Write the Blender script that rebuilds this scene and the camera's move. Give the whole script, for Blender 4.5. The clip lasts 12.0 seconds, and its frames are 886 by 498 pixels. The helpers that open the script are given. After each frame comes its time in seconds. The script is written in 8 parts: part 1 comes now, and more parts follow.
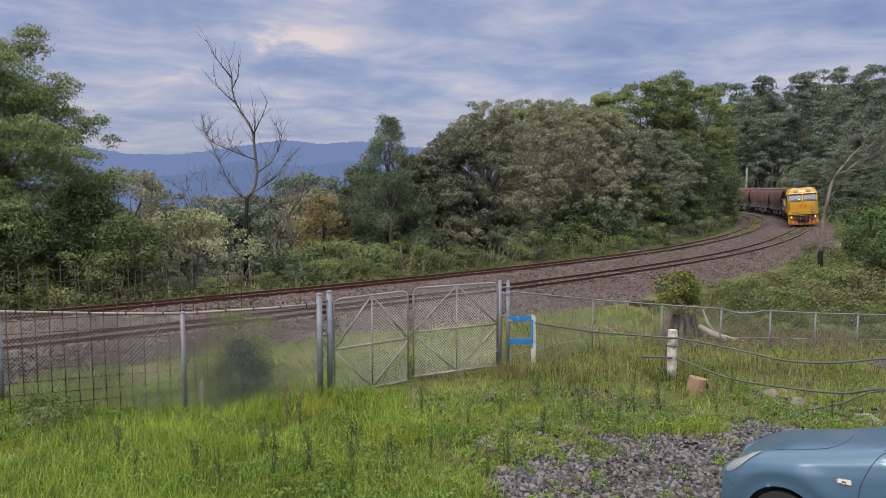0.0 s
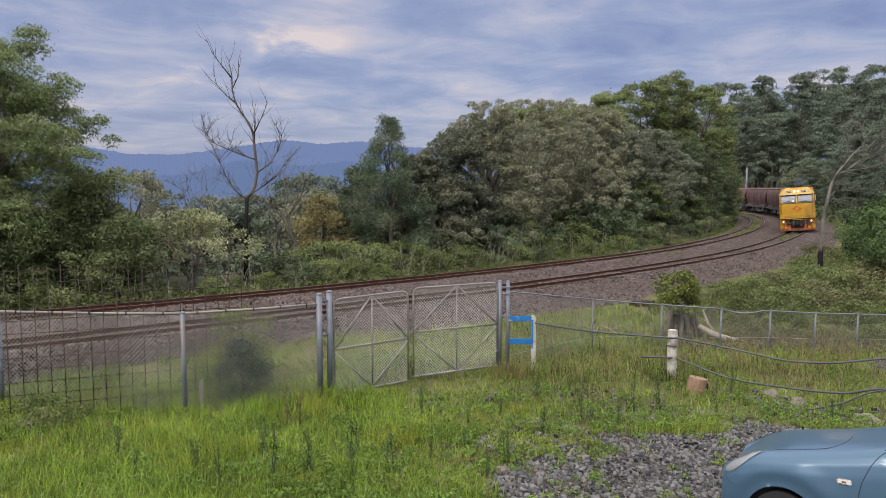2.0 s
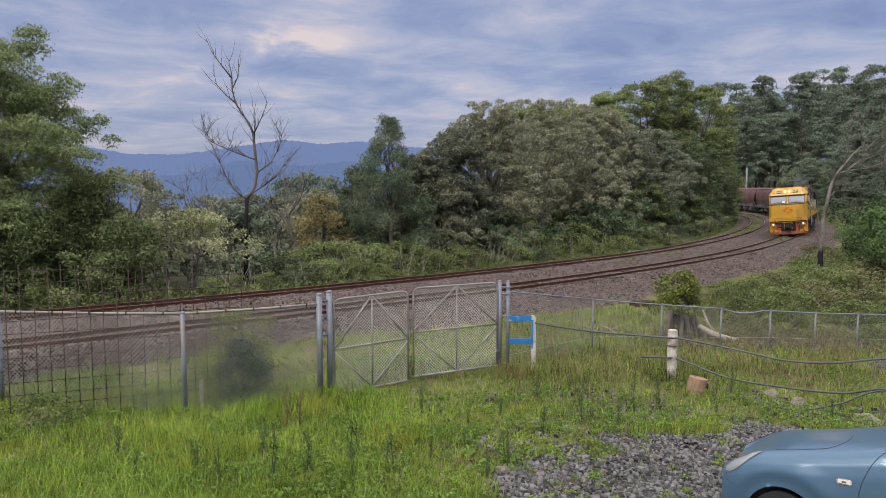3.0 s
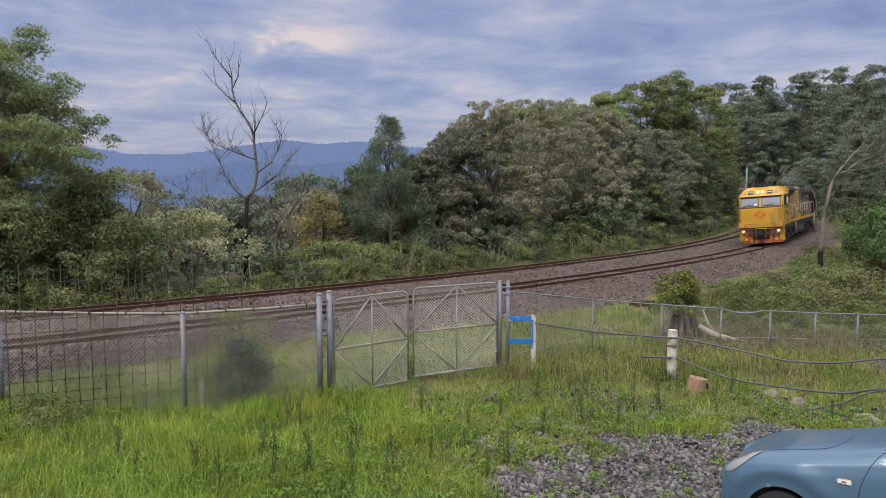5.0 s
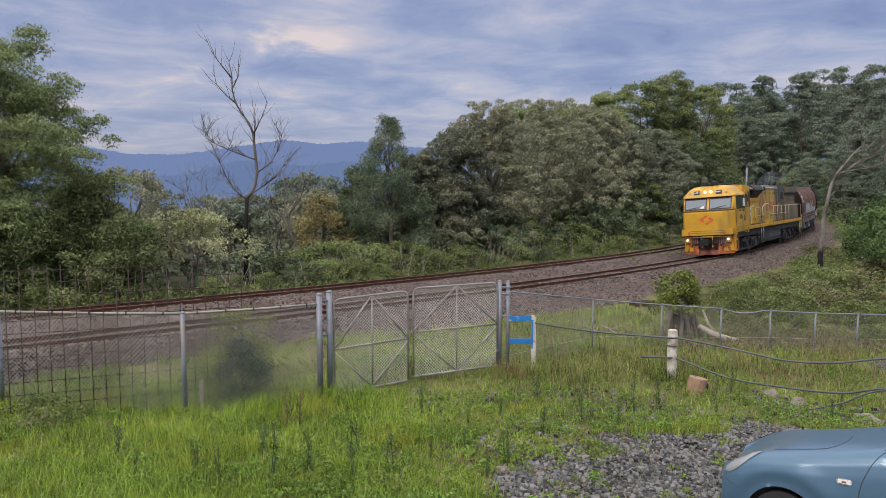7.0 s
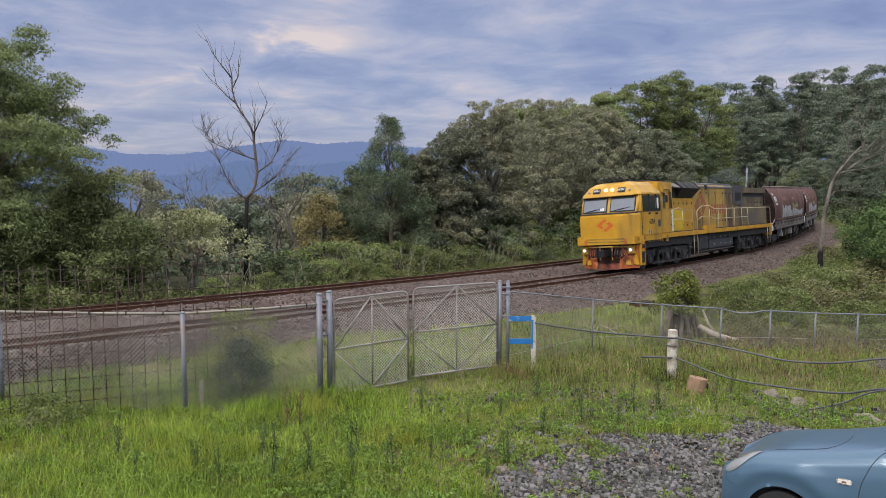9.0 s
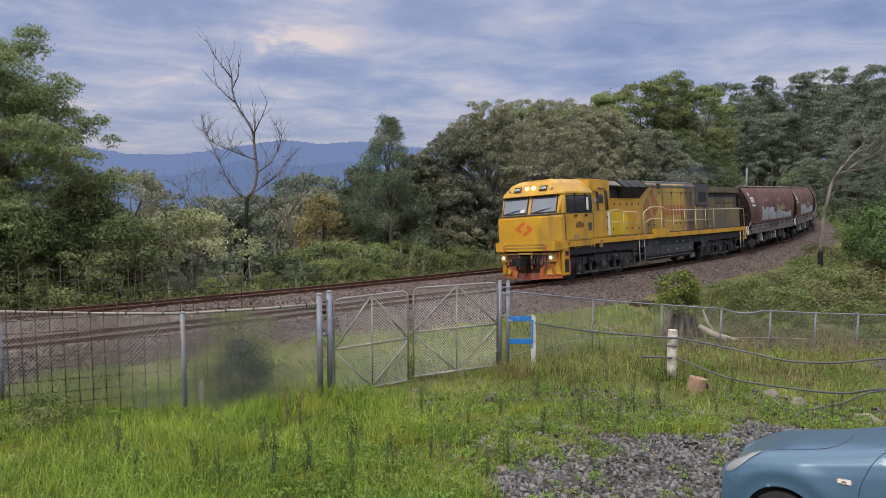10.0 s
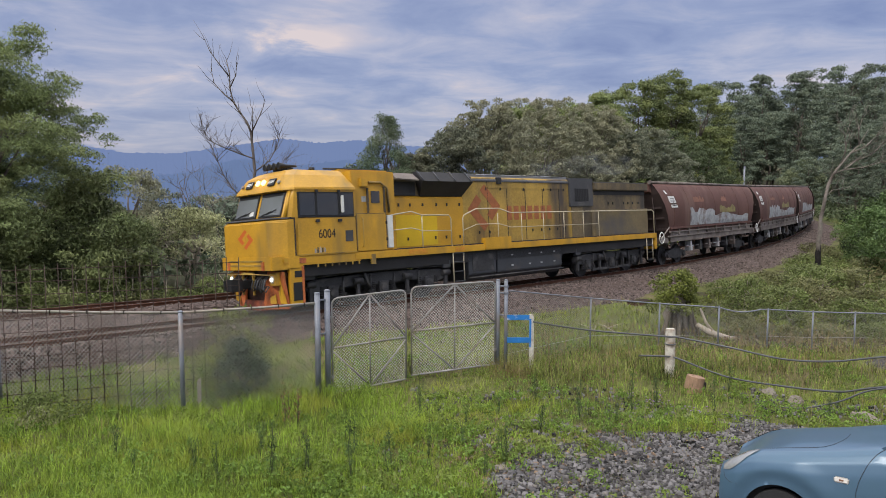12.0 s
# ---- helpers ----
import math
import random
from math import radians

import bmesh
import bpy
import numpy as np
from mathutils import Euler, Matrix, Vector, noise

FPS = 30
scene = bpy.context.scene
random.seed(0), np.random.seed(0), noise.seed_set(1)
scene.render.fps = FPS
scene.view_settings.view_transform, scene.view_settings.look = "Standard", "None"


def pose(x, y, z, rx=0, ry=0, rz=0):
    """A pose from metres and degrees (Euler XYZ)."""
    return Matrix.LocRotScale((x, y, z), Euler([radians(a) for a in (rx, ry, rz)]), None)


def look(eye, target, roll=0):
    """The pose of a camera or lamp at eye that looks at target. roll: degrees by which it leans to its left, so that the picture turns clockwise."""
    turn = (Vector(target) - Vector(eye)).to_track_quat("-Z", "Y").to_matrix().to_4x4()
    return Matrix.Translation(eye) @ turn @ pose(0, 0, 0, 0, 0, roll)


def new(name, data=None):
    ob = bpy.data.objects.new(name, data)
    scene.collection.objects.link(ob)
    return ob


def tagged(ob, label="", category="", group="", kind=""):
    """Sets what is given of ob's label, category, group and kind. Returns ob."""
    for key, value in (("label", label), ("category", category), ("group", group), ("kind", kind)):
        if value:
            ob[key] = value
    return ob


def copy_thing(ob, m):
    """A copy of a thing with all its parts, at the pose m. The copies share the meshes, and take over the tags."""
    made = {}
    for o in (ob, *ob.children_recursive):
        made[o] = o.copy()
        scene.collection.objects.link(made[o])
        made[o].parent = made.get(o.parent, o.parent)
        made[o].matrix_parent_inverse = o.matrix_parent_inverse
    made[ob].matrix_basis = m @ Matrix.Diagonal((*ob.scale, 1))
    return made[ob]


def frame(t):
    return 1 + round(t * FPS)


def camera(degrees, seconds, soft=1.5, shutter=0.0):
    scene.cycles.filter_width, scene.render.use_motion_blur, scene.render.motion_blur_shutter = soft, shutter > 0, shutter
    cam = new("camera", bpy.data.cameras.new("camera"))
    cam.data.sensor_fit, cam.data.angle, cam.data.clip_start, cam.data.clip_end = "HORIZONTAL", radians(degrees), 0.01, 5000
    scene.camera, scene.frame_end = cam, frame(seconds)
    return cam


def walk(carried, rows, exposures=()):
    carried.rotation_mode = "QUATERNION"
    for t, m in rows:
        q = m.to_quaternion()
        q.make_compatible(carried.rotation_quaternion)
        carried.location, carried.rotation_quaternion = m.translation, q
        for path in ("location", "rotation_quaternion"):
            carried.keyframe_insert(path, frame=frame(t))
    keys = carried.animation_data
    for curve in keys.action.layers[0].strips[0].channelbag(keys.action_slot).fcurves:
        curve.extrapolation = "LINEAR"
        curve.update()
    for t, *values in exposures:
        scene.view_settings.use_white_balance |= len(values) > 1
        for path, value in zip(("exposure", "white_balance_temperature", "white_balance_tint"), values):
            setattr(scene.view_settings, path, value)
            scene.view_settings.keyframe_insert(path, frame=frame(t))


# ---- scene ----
SECONDS = 12.0

# camera: a phone held still on a raised verandah, stirring a little at the end
cam = camera(63.96, SECONDS, soft=0.6, shutter=0.16)
EYE_Z, TILT = 4.098, 85.0


def camera_pose(yaw=0.0, tilt=0.0):
    return pose(0, 0, EYE_Z, TILT + tilt, 0, yaw)


walk(cam, [(0, camera_pose()), (11.0, camera_pose()), (11.3, camera_pose(0, 0.02)), (11.5, camera_pose(0, 0.06)),
           (11.7, camera_pose(-0.14, -0.09)), (12.0, camera_pose(-0.16, -0.09))])

# ---- world: overcast evening sky, brighter towards the zenith
SUN_EL, SUN_ROT = radians(48), radians(215)
world = bpy.data.worlds.new("sky")
scene.world = world
world.use_nodes = True
wn, wl = world.node_tree.nodes, world.node_tree.links
wn.clear()


def wnode(kind, **values):
    n = wn.new(kind)
    for key, value in values.items():
        n.inputs[key].default_value = value
    return n


def wmath(op, a, b=None, clamp=False):
    n = wn.new("ShaderNodeMath")
    n.operation, n.use_clamp = op, clamp
    for i, v in enumerate((a, b)):
        if v is None:
            continue
        if isinstance(v, (int, float)):
            n.inputs[i].default_value = v
        else:
            wl.new(v, n.inputs[i])
    return n.outputs[0]


def wramp(fac, stops):
    n = wn.new("ShaderNodeValToRGB")
    r = n.color_ramp
    while len(r.elements) < len(stops):
        r.elements.new(0.5)
    for e, (at, c) in zip(r.elements, stops):
        e.position, e.color = at, (*c, 1)
    wl.new(fac, n.inputs[0])
    return n.outputs[0]


def wmix(mode, fac, a, b):
    n = wn.new("ShaderNodeMix")
    n.data_type, n.blend_type = "RGBA", mode
    for slot, v in ((n.inputs[0], fac), (n.inputs[6], a), (n.inputs[7], b)):
        if isinstance(v, (int, float)):
            slot.default_value = v
        elif isinstance(v, tuple):
            slot.default_value = (*v, 1)
        else:
            wl.new(v, slot)
    return n.outputs[2]


SKY_GAIN = 1.0
sky = wn.new("ShaderNodeTexSky")
sky.sky_type, sky.sun_disc, sky.sun_elevation, sky.sun_rotation = "NISHITA", False, SUN_EL, SUN_ROT
sky.altitude, sky.air_density, sky.dust_density = 100, 1.0, 2.0
coord = wn.new("ShaderNodeTexCoord")
split = wn.new("ShaderNodeSeparateXYZ")
wl.new(coord.outputs["Generated"], split.inputs[0])
up = wmath("MAXIMUM", split.outputs[2], 0.0)
deep = wmath("ADD", up, 0.10)
flat = wn.new("ShaderNodeCombineXYZ")
wl.new(wmath("DIVIDE", split.outputs[0], deep), flat.inputs[0])
wl.new(wmath("DIVIDE", split.outputs[1], deep), flat.inputs[1])
big = wnode("ShaderNodeTexNoise", Scale=0.62, Detail=5.0, Roughness=0.52, Distortion=0.35)
fine = wnode("ShaderNodeTexNoise", Scale=1.9, Detail=7.0, Roughness=0.58, Distortion=0.5)
wl.new(flat.outputs[0], big.inputs["Vector"])
wl.new(flat.outputs[0], fine.inputs["Vector"])
cover = wmath("ADD", wmath("MULTIPLY", big.outputs[0], 0.54), wmath("MULTIPLY", fine.outputs[0], 0.46))
# the thin place in the cloud where the light comes through
ahead = wmath("MAXIMUM", split.outputs[1], 0.05)
gu = wmath("DIVIDE", wmath("ADD", wmath("DIVIDE", split.outputs[0], ahead), wmath("ADD", wmath("MULTIPLY", wmath("SUBTRACT", fine.outputs[0], 0.5), 0.30), 0.164)), 0.046)
gv = wmath("DIVIDE", wmath("ADD", wmath("DIVIDE", split.outputs[2], ahead), wmath("ADD", wmath("MULTIPLY", wmath("SUBTRACT", big.outputs[0], 0.5), 0.10), -0.203)), 0.017)
glow = wmath("POWER", 2.718, wmath("MULTIPLY", wmath("ADD", wmath("MULTIPLY", gu, gu), wmath("MULTIPLY", gv, gv)), -0.8))
cover = wmath("ADD", cover, wmath("MULTIPLY", glow, 0.19))
cloud = wramp(cover, [(0.36, (0.175, 0.220, 0.395)), (0.46, (0.250, 0.295, 0.460)), (0.55, (0.375, 0.390, 0.510)), (0.66, (0.63, 0.54, 0.54))])
haze = wmath("SUBTRACT", 1.0, wmath("MULTIPLY", up, 7.0), clamp=True)
cloud = wmix("MIX", wmath("MULTIPLY", haze, 0.75), cloud, (0.315, 0.335, 0.440))
clear = wmix("MULTIPLY", 1.0, sky.outputs[0], (0.10, 0.10, 0.10))
colour = wmix("MIX", 0.88, clear, cloud)
# the higher cloud, out of view, is whiter and brighter
high = wmath("MULTIPLY", wmath("SUBTRACT", up, 0.26, clamp=True), 2.0, clamp=True)
colour = wmix("MIX", wmath("MULTIPLY", high, 0.8), colour, (0.42, 0.41, 0.39))
gain = wmath("ADD", 1.0, wmath("MULTIPLY", high, 2.6))
bright = wmix("MULTIPLY", 1.0, colour, gain)
back = wn.new("ShaderNodeBackground")
back.inputs[1].default_value = SKY_GAIN
wl.new(bright, back.inputs[0])
out = wn.new("ShaderNodeOutputWorld")
wl.new(back.outputs[0], out.inputs[0])

# the sun behind the cloud: wide and weak
sun = new("sun", bpy.data.lights.new("sun", "SUN"))
sun.data.energy, sun.data.angle, sun.data.color = 1.9, radians(25), (1.0, 0.94, 0.84)
sun.matrix_world = look((0, 0, 0), (-math.sin(SUN_ROT) * math.cos(SUN_EL), -math.cos(SUN_ROT) * math.cos(SUN_EL), -math.sin(SUN_EL)))
scene.view_settings.exposure = 0.30

# ---- materials
MATS = {}


def material(name, colour, rough=0.7, metal=0.0, vary=0.25, scale=6.0, fine_scale=60.0, bump=0.25, bump_dist=0.01, stain=None, stain_amount=0.0,
             stain_scale=1.2, island=0.0, obrand=0.0, coat=0.0, spec=0.5, translucent=0.0, emit=0.0, streak=False, hue=0.0):
    """A procedural surface: base colour varied at two scales, stains, fine relief."""
    if name in MATS:
        return MATS[name]
    m = bpy.data.materials.new(name)
    MATS[name] = m
    m.use_nodes = True
    nodes, links = m.node_tree.nodes, m.node_tree.links
    bsdf = nodes["Principled BSDF"]

    def math_node(op, a, b):
        n = nodes.new("ShaderNodeMath")
        n.operation = op
        for i, v in enumerate((a, b)):
            if isinstance(v, (int, float)):
                n.inputs[i].default_value = v
            else:
                links.new(v, n.inputs[i])
        return n.outputs[0]

    def mix(mode, fac, a, b):
        n = nodes.new("ShaderNodeMix")
        n.data_type, n.blend_type = "RGBA", mode
        for slot, v in ((n.inputs[0], fac), (n.inputs[6], a), (n.inputs[7], b)):
            if isinstance(v, (int, float)):
                slot.default_value = v
            elif isinstance(v, tuple):
                slot.default_value = (*v, 1)
            else:
                links.new(v, slot)
        return n.outputs[2]

    tc = nodes.new("ShaderNodeTexCoord")
    vector = tc.outputs["Object"]

    def noise_tex(s, detail=4.0, stretch=None):
        n = nodes.new("ShaderNodeTexNoise")
        n.inputs["Scale"].default_value, n.inputs["Detail"].default_value = s, detail
        if stretch:
            mp = nodes.new("ShaderNodeMapping")
            mp.inputs["Scale"].default_value = stretch
            links.new(vector, mp.inputs[0])
            links.new(mp.outputs[0], n.inputs["Vector"])
        else:
            links.new(vector, n.inputs["Vector"])
        return n.outputs[0]

    coarse, grain = noise_tex(scale), noise_tex(fine_scale, 3.0)
    value = math_node("ADD", math_node("MULTIPLY", coarse, 1.2), math_node("MULTIPLY", grain, 0.8))
    if island or obrand:
        if island:
            g = nodes.new("ShaderNodeNewGeometry")
            value = math_node("ADD", value, math_node("MULTIPLY", math_node("SUBTRACT", g.outputs["Random Per Island"], 0.5), island))
        if obrand:
            o = nodes.new("ShaderNodeObjectInfo")
            value = math_node("ADD", value, math_node("MULTIPLY", math_node("SUBTRACT", o.outputs["Random"], 0.5), obrand))
    # value is near 1; scale the colour about it
    factor = math_node("MAXIMUM", math_node("ADD", 1.0, math_node("MULTIPLY", math_node("SUBTRACT", value, 1.0), vary * 2)), 0.05)
    comb = nodes.new("ShaderNodeCombineXYZ")
    for i in range(3):
        links.new(factor, comb.inputs[i])
    col = mix("MULTIPLY", 1.0, tuple(colour), comb.outputs[0])
    if stain:
        s = noise_tex(stain_scale, 6.0, (1, 1, 0.25) if streak else None)
        r = nodes.new("ShaderNodeMapRange")
        r.inputs["From Min"].default_value, r.inputs["From Max"].default_value = 0.62 - 0.3 * stain_amount, 0.80 - 0.3 * stain_amount
        links.new(s, r.inputs[0])
        col = mix("MIX", r.outputs[0], col, tuple(stain))
    links.new(col, bsdf.inputs["Base Color"])
    bsdf.inputs["Roughness"].default_value, bsdf.inputs["Metallic"].default_value = rough, metal
    bsdf.inputs["Specular IOR Level"].default_value, bsdf.inputs["Coat Weight"].default_value = spec, coat
    bsdf.inputs["Coat Roughness"].default_value = 0.12
    if bump:
        b = nodes.new("ShaderNodeBump")
        b.inputs["Strength"].default_value, b.inputs["Distance"].default_value = bump, bump_dist
        links.new(grain, b.inputs["Height"])
        links.new(b.outputs[0], bsdf.inputs["Normal"])
    if emit:
        links.new(col, bsdf.inputs["Emission Color"])
        bsdf.inputs["Emission Strength"].default_value = emit
    if translucent:
        t = nodes.new("ShaderNodeBsdfTranslucent")
        links.new(col, t.inputs[0])
        sh = nodes.new("ShaderNodeMixShader")
        sh.inputs[0].default_value = translucent
        links.new(bsdf.outputs[0], sh.inputs[1])
        links.new(t.outputs[0], sh.inputs[2])
        links.new(sh.outputs[0], nodes["Material Output"].inputs[0])
    return m


def stone_material(name, colour, other, cell, dark=0.35, relief=0.03):
    """Crushed stone seen as a sheet: every stone its own tone, with the joints sunk."""
    m = bpy.data.materials.new(name)
    m.use_nodes = True
    nodes, links = m.node_tree.nodes, m.node_tree.links
    b = nodes["Principled BSDF"]
    b.inputs["Roughness"].default_value, b.inputs["Specular IOR Level"].default_value = 0.95, 0.15
    tc = nodes.new("ShaderNodeTexCoord")
    v, edge, n, big_ = nodes.new("ShaderNodeTexVoronoi"), nodes.new("ShaderNodeTexVoronoi"), nodes.new("ShaderNodeTexNoise"), nodes.new("ShaderNodeTexNoise")
    edge.feature = "DISTANCE_TO_EDGE"
    for t in (v, edge):
        t.inputs["Scale"].default_value = 1 / cell
        links.new(tc.outputs["Object"], t.inputs["Vector"])
    for t, sc in ((n, 1.2 / cell), (big_, 0.9)):
        t.inputs["Scale"].default_value, t.inputs["Detail"].default_value = sc, 5.0
        links.new(tc.outputs["Object"], t.inputs["Vector"])
    ramp = nodes.new("ShaderNodeValToRGB")
    ramp.color_ramp.elements[0].color = (*[c * dark for c in colour], 1)
    ramp.color_ramp.elements[1].color = (*[c * 1.75 for c in colour], 1)
    sep = nodes.new("ShaderNodeSeparateColor")
    links.new(v.outputs["Color"], sep.inputs[0])
    links.new(sep.outputs[0], ramp.inputs[0])
    mix = nodes.new("ShaderNodeMix")
    mix.data_type, mix.blend_type = "RGBA", "MIX"
    r = nodes.new("ShaderNodeMapRange")
    r.inputs["From Min"].default_value, r.inputs["From Max"].default_value, r.inputs["To Max"].default_value = 0.45, 0.62, 0.7
    links.new(big_.outputs[0], r.inputs[0])
    links.new(r.outputs[0], mix.inputs[0])
    links.new(ramp.outputs[0], mix.inputs[6])
    mix.inputs[7].default_value = (*other, 1)
    links.new(mix.outputs[2], b.inputs["Base Color"])
    add = nodes.new("ShaderNodeMath")
    add.operation = "ADD"
    links.new(edge.outputs["Distance"], add.inputs[0])
    links.new(n.outputs[0], add.inputs[1])
    bump = nodes.new("ShaderNodeBump")
    bump.inputs["Strength"].default_value, bump.inputs["Distance"].default_value = 1.0, relief
    links.new(add.outputs[0], bump.inputs["Height"])
    links.new(bump.outputs[0], b.inputs["Normal"])
    return m


def leaf_material(name, colour, vary=0.7, second=None):
    return material(name, colour, rough=0.58, vary=vary, scale=0.35, fine_scale=1.3, bump=0, island=0.7, obrand=0.35, spec=0.22,
                    translucent=0.28, stain=second, stain_amount=0.5 if second else 0, stain_scale=0.5)


# ---- mesh building
class Build:
    """Collects vertices and faces of one mesh."""

    def __init__(self):
        self.v, self.f, self.smooth = [], [], []

    def add(self, verts, faces, smooth=False):
        n = len(self.v)
        self.v.extend([tuple(p) for p in verts])
        self.f.extend([tuple(n + i for i in f) for f in faces])
        self.smooth.extend([smooth] * len(faces))
        return self

    def box(self, centre, size, m=None, taper=(1, 1)):
        cx, cy, cz = centre
        sx, sy, sz = (s / 2 for s in size)
        vs = []
        for dz in (-1, 1):
            tx, ty = (taper if dz > 0 else (1, 1))
            for dx, dy in ((-1, -1), (1, -1), (1, 1), (-1, 1)):
                vs.append(Vector((cx + dx * sx * tx, cy + dy * sy * ty, cz + dz * sz)))
        if m:
            vs = [m @ p for p in vs]
        return self.add(vs, [(3, 2, 1, 0), (4, 5, 6, 7), (0, 1, 5, 4), (1, 2, 6, 5), (2, 3, 7, 6), (3, 0, 4, 7)])

    def tube(self, points, radius, sides=8, cap=True):
        pts = [Vector(p) for p in points]
        radii = radius if isinstance(radius, (list, tuple)) else [radius] * len(pts)
        vs, n = [], sides
        axis = (pts[-1] - pts[0]).normalized() if (pts[-1] - pts[0]).length > 1e-6 else Vector((0, 0, 1))
        side = axis.orthogonal().normalized()
        for i, p in enumerate(pts):
            d = (pts[min(i + 1, len(pts) - 1)] - pts[max(i - 1, 0)])
            d = d.normalized() if d.length > 1e-9 else axis
            side = (side - d * side.dot(d))
            side = side.normalized() if side.length > 1e-6 else d.orthogonal().normalized()
            other = d.cross(side)
            for k in range(n):
                a = 2 * math.pi * k / n
                vs.append(p + (side * math.cos(a) + other * math.sin(a)) * radii[i])
        fs = [(i * n + k, i * n + (k + 1) % n, (i + 1) * n + (k + 1) % n, (i + 1) * n + k) for i in range(len(pts) - 1) for k in range(n)]
        self.add(vs, fs, True)
        if cap:
            base = len(self.v) - len(vs)
            self.f.append(tuple(base + k for k in reversed(range(n))))
            self.f.append(tuple(base + (len(pts) - 1) * n + k for k in range(n)))
            self.smooth.extend([False, False])
        return self

    def loft(self, sections, closed=True, cap=True, smooth=False):
        n = len(sections[0])
        vs = [p for s in sections for p in s]
        last = n if closed else n - 1
        fs = [(i * n + k, i * n + (k + 1) % n, (i + 1) * n + (k + 1) % n, (i + 1) * n + k) for i in range(len(sections) - 1) for k in range(last)]
        self.add(vs, fs, smooth)
        if cap and closed:
            base = len(self.v) - len(vs)
            self.f.append(tuple(base + k for k in reversed(range(n))))
            self.f.append(tuple(base + (len(sections) - 1) * n + k for k in range(n)))
            self.smooth.extend([False, False])
        return self

    def disc(self, centre, axis, radius, depth, sides=20, hole=0.0):
        c, a = Vector(centre), Vector(axis).normalized()
        s = a.orthogonal().normalized()
        o = a.cross(s)
        rings = []
        for r, d in ((hole, -0.5), (radius, -0.5), (radius, 0.5), (hole, 0.5)):
            rings.append([c + a * depth * d + (s * math.cos(2 * math.pi * k / sides) + o * math.sin(2 * math.pi * k / sides)) * max(r, 1e-4) for k in range(sides)])
        return self.loft(rings + [rings[0]], cap=False)

    def mesh(self, name, mat, bevel=0.0):
        me = bpy.data.meshes.new(name)
        me.from_pydata(self.v, [], self.f)
        if bevel:
            bm = bmesh.new()
            bm.from_mesh(me)
            bmesh.ops.recalc_face_normals(bm, faces=bm.faces)
            edges = [e for e in bm.edges if len(e.link_faces) == 2 and e.calc_face_angle(0) > 0.5]
            bmesh.ops.bevel(bm, geom=edges, offset=bevel, segments=2, affect="EDGES", clamp_overlap=True)
            bm.to_mesh(me)
            bm.free()
        else:
            me.polygons.foreach_set("use_smooth", self.smooth)
            bm = bmesh.new()
            bm.from_mesh(me)
            bmesh.ops.recalc_face_normals(bm, faces=bm.faces)
            bm.to_mesh(me)
            bm.free()
        for one in (mat if isinstance(mat, (list, tuple)) else [mat]):
            me.materials.append(one)
        return me


def part(name, build, mat, parent=None, label="", bevel=0.0, at=None):
    """One mesh object, under a thing or under a part."""
    ob = new(name, build.mesh(name, mat, bevel) if isinstance(build, Build) else build)
    if parent:
        ob.parent = parent
    if at is not None:
        ob.matrix_basis = at
    return tagged(ob, label) if label else ob


def thing(name, label, category, m=None, group="", kind=""):
    """An Empty at the base of a thing, which parents its parts."""
    ob = new(name)
    ob.empty_display_size = 0.2
    if m is not None:
        ob.matrix_basis = m
    return tagged(ob, label, category, group, kind)


def raw_mesh(name, verts, faces_flat, corners, mat, smooth=False):
    """A large mesh from numpy arrays, all faces with the same number of corners."""
    me = bpy.data.meshes.new(name)
    nf = len(faces_flat) // corners
    me.vertices.add(len(verts))
    me.vertices.foreach_set("co", np.asarray(verts, dtype=np.float32).ravel())
    me.loops.add(len(faces_flat))
    me.loops.foreach_set("vertex_index", np.asarray(faces_flat, dtype=np.int32))
    me.polygons.add(nf)
    me.polygons.foreach_set("loop_start", np.arange(0, nf * corners, corners, dtype=np.int32))
    if smooth:
        me.polygons.foreach_set("use_smooth", np.ones(nf, dtype=bool))
    me.update(calc_edges=True)
    me.validate()
    for one in (mat if isinstance(mat, (list, tuple)) else [mat]):
        me.materials.append(one)
    return me


# ---- the line of the railway
GRADE, CANT, GAUGE, TRACKS, RUN_OUT = -0.01217, 0.0817, 1.5, 4.23, 3.0
S_ALL = np.arange(-130.0, 420.1, 0.5)
KAPPA = np.interp(S_ALL, (-60, -20, 10, 40, 55, 67, 104, 112), (0.00595, 0.00572, 0.0060, 0.0047, 0.0047, 0.008, 0.008, 0.0))
THETA = np.concatenate([[0], np.cumsum((KAPPA[1:] + KAPPA[:-1]) / 4)])
THETA += 0.902 - np.interp(0, S_ALL, THETA)
LINE_X = np.concatenate([[0], np.cumsum((np.cos(THETA[1:]) + np.cos(THETA[:-1])) / 4)])
LINE_Y = np.concatenate([[0], np.cumsum((np.sin(THETA[1:]) + np.sin(THETA[:-1])) / 4)])
LINE_X += 18.516 - np.interp(0, S_ALL, LINE_X)
LINE_Y += 44.889 - np.interp(0, S_ALL, LINE_Y)


def line(s, side=0.0):
    """x, y and heading of the near line at s metres, side metres towards the house."""
    t = np.interp(s, S_ALL, THETA)
    side = np.asarray(side, dtype=float)
    side = side + np.where(side > -TRACKS / 2, 0.34, 0.0) * np.interp(s, (14, 22, 31, 39), (0.0, 0.15, 0.85, 1.0))
    return np.interp(s, S_ALL, LINE_X) + side * np.sin(t), np.interp(s, S_ALL, LINE_Y) - side * np.cos(t), t


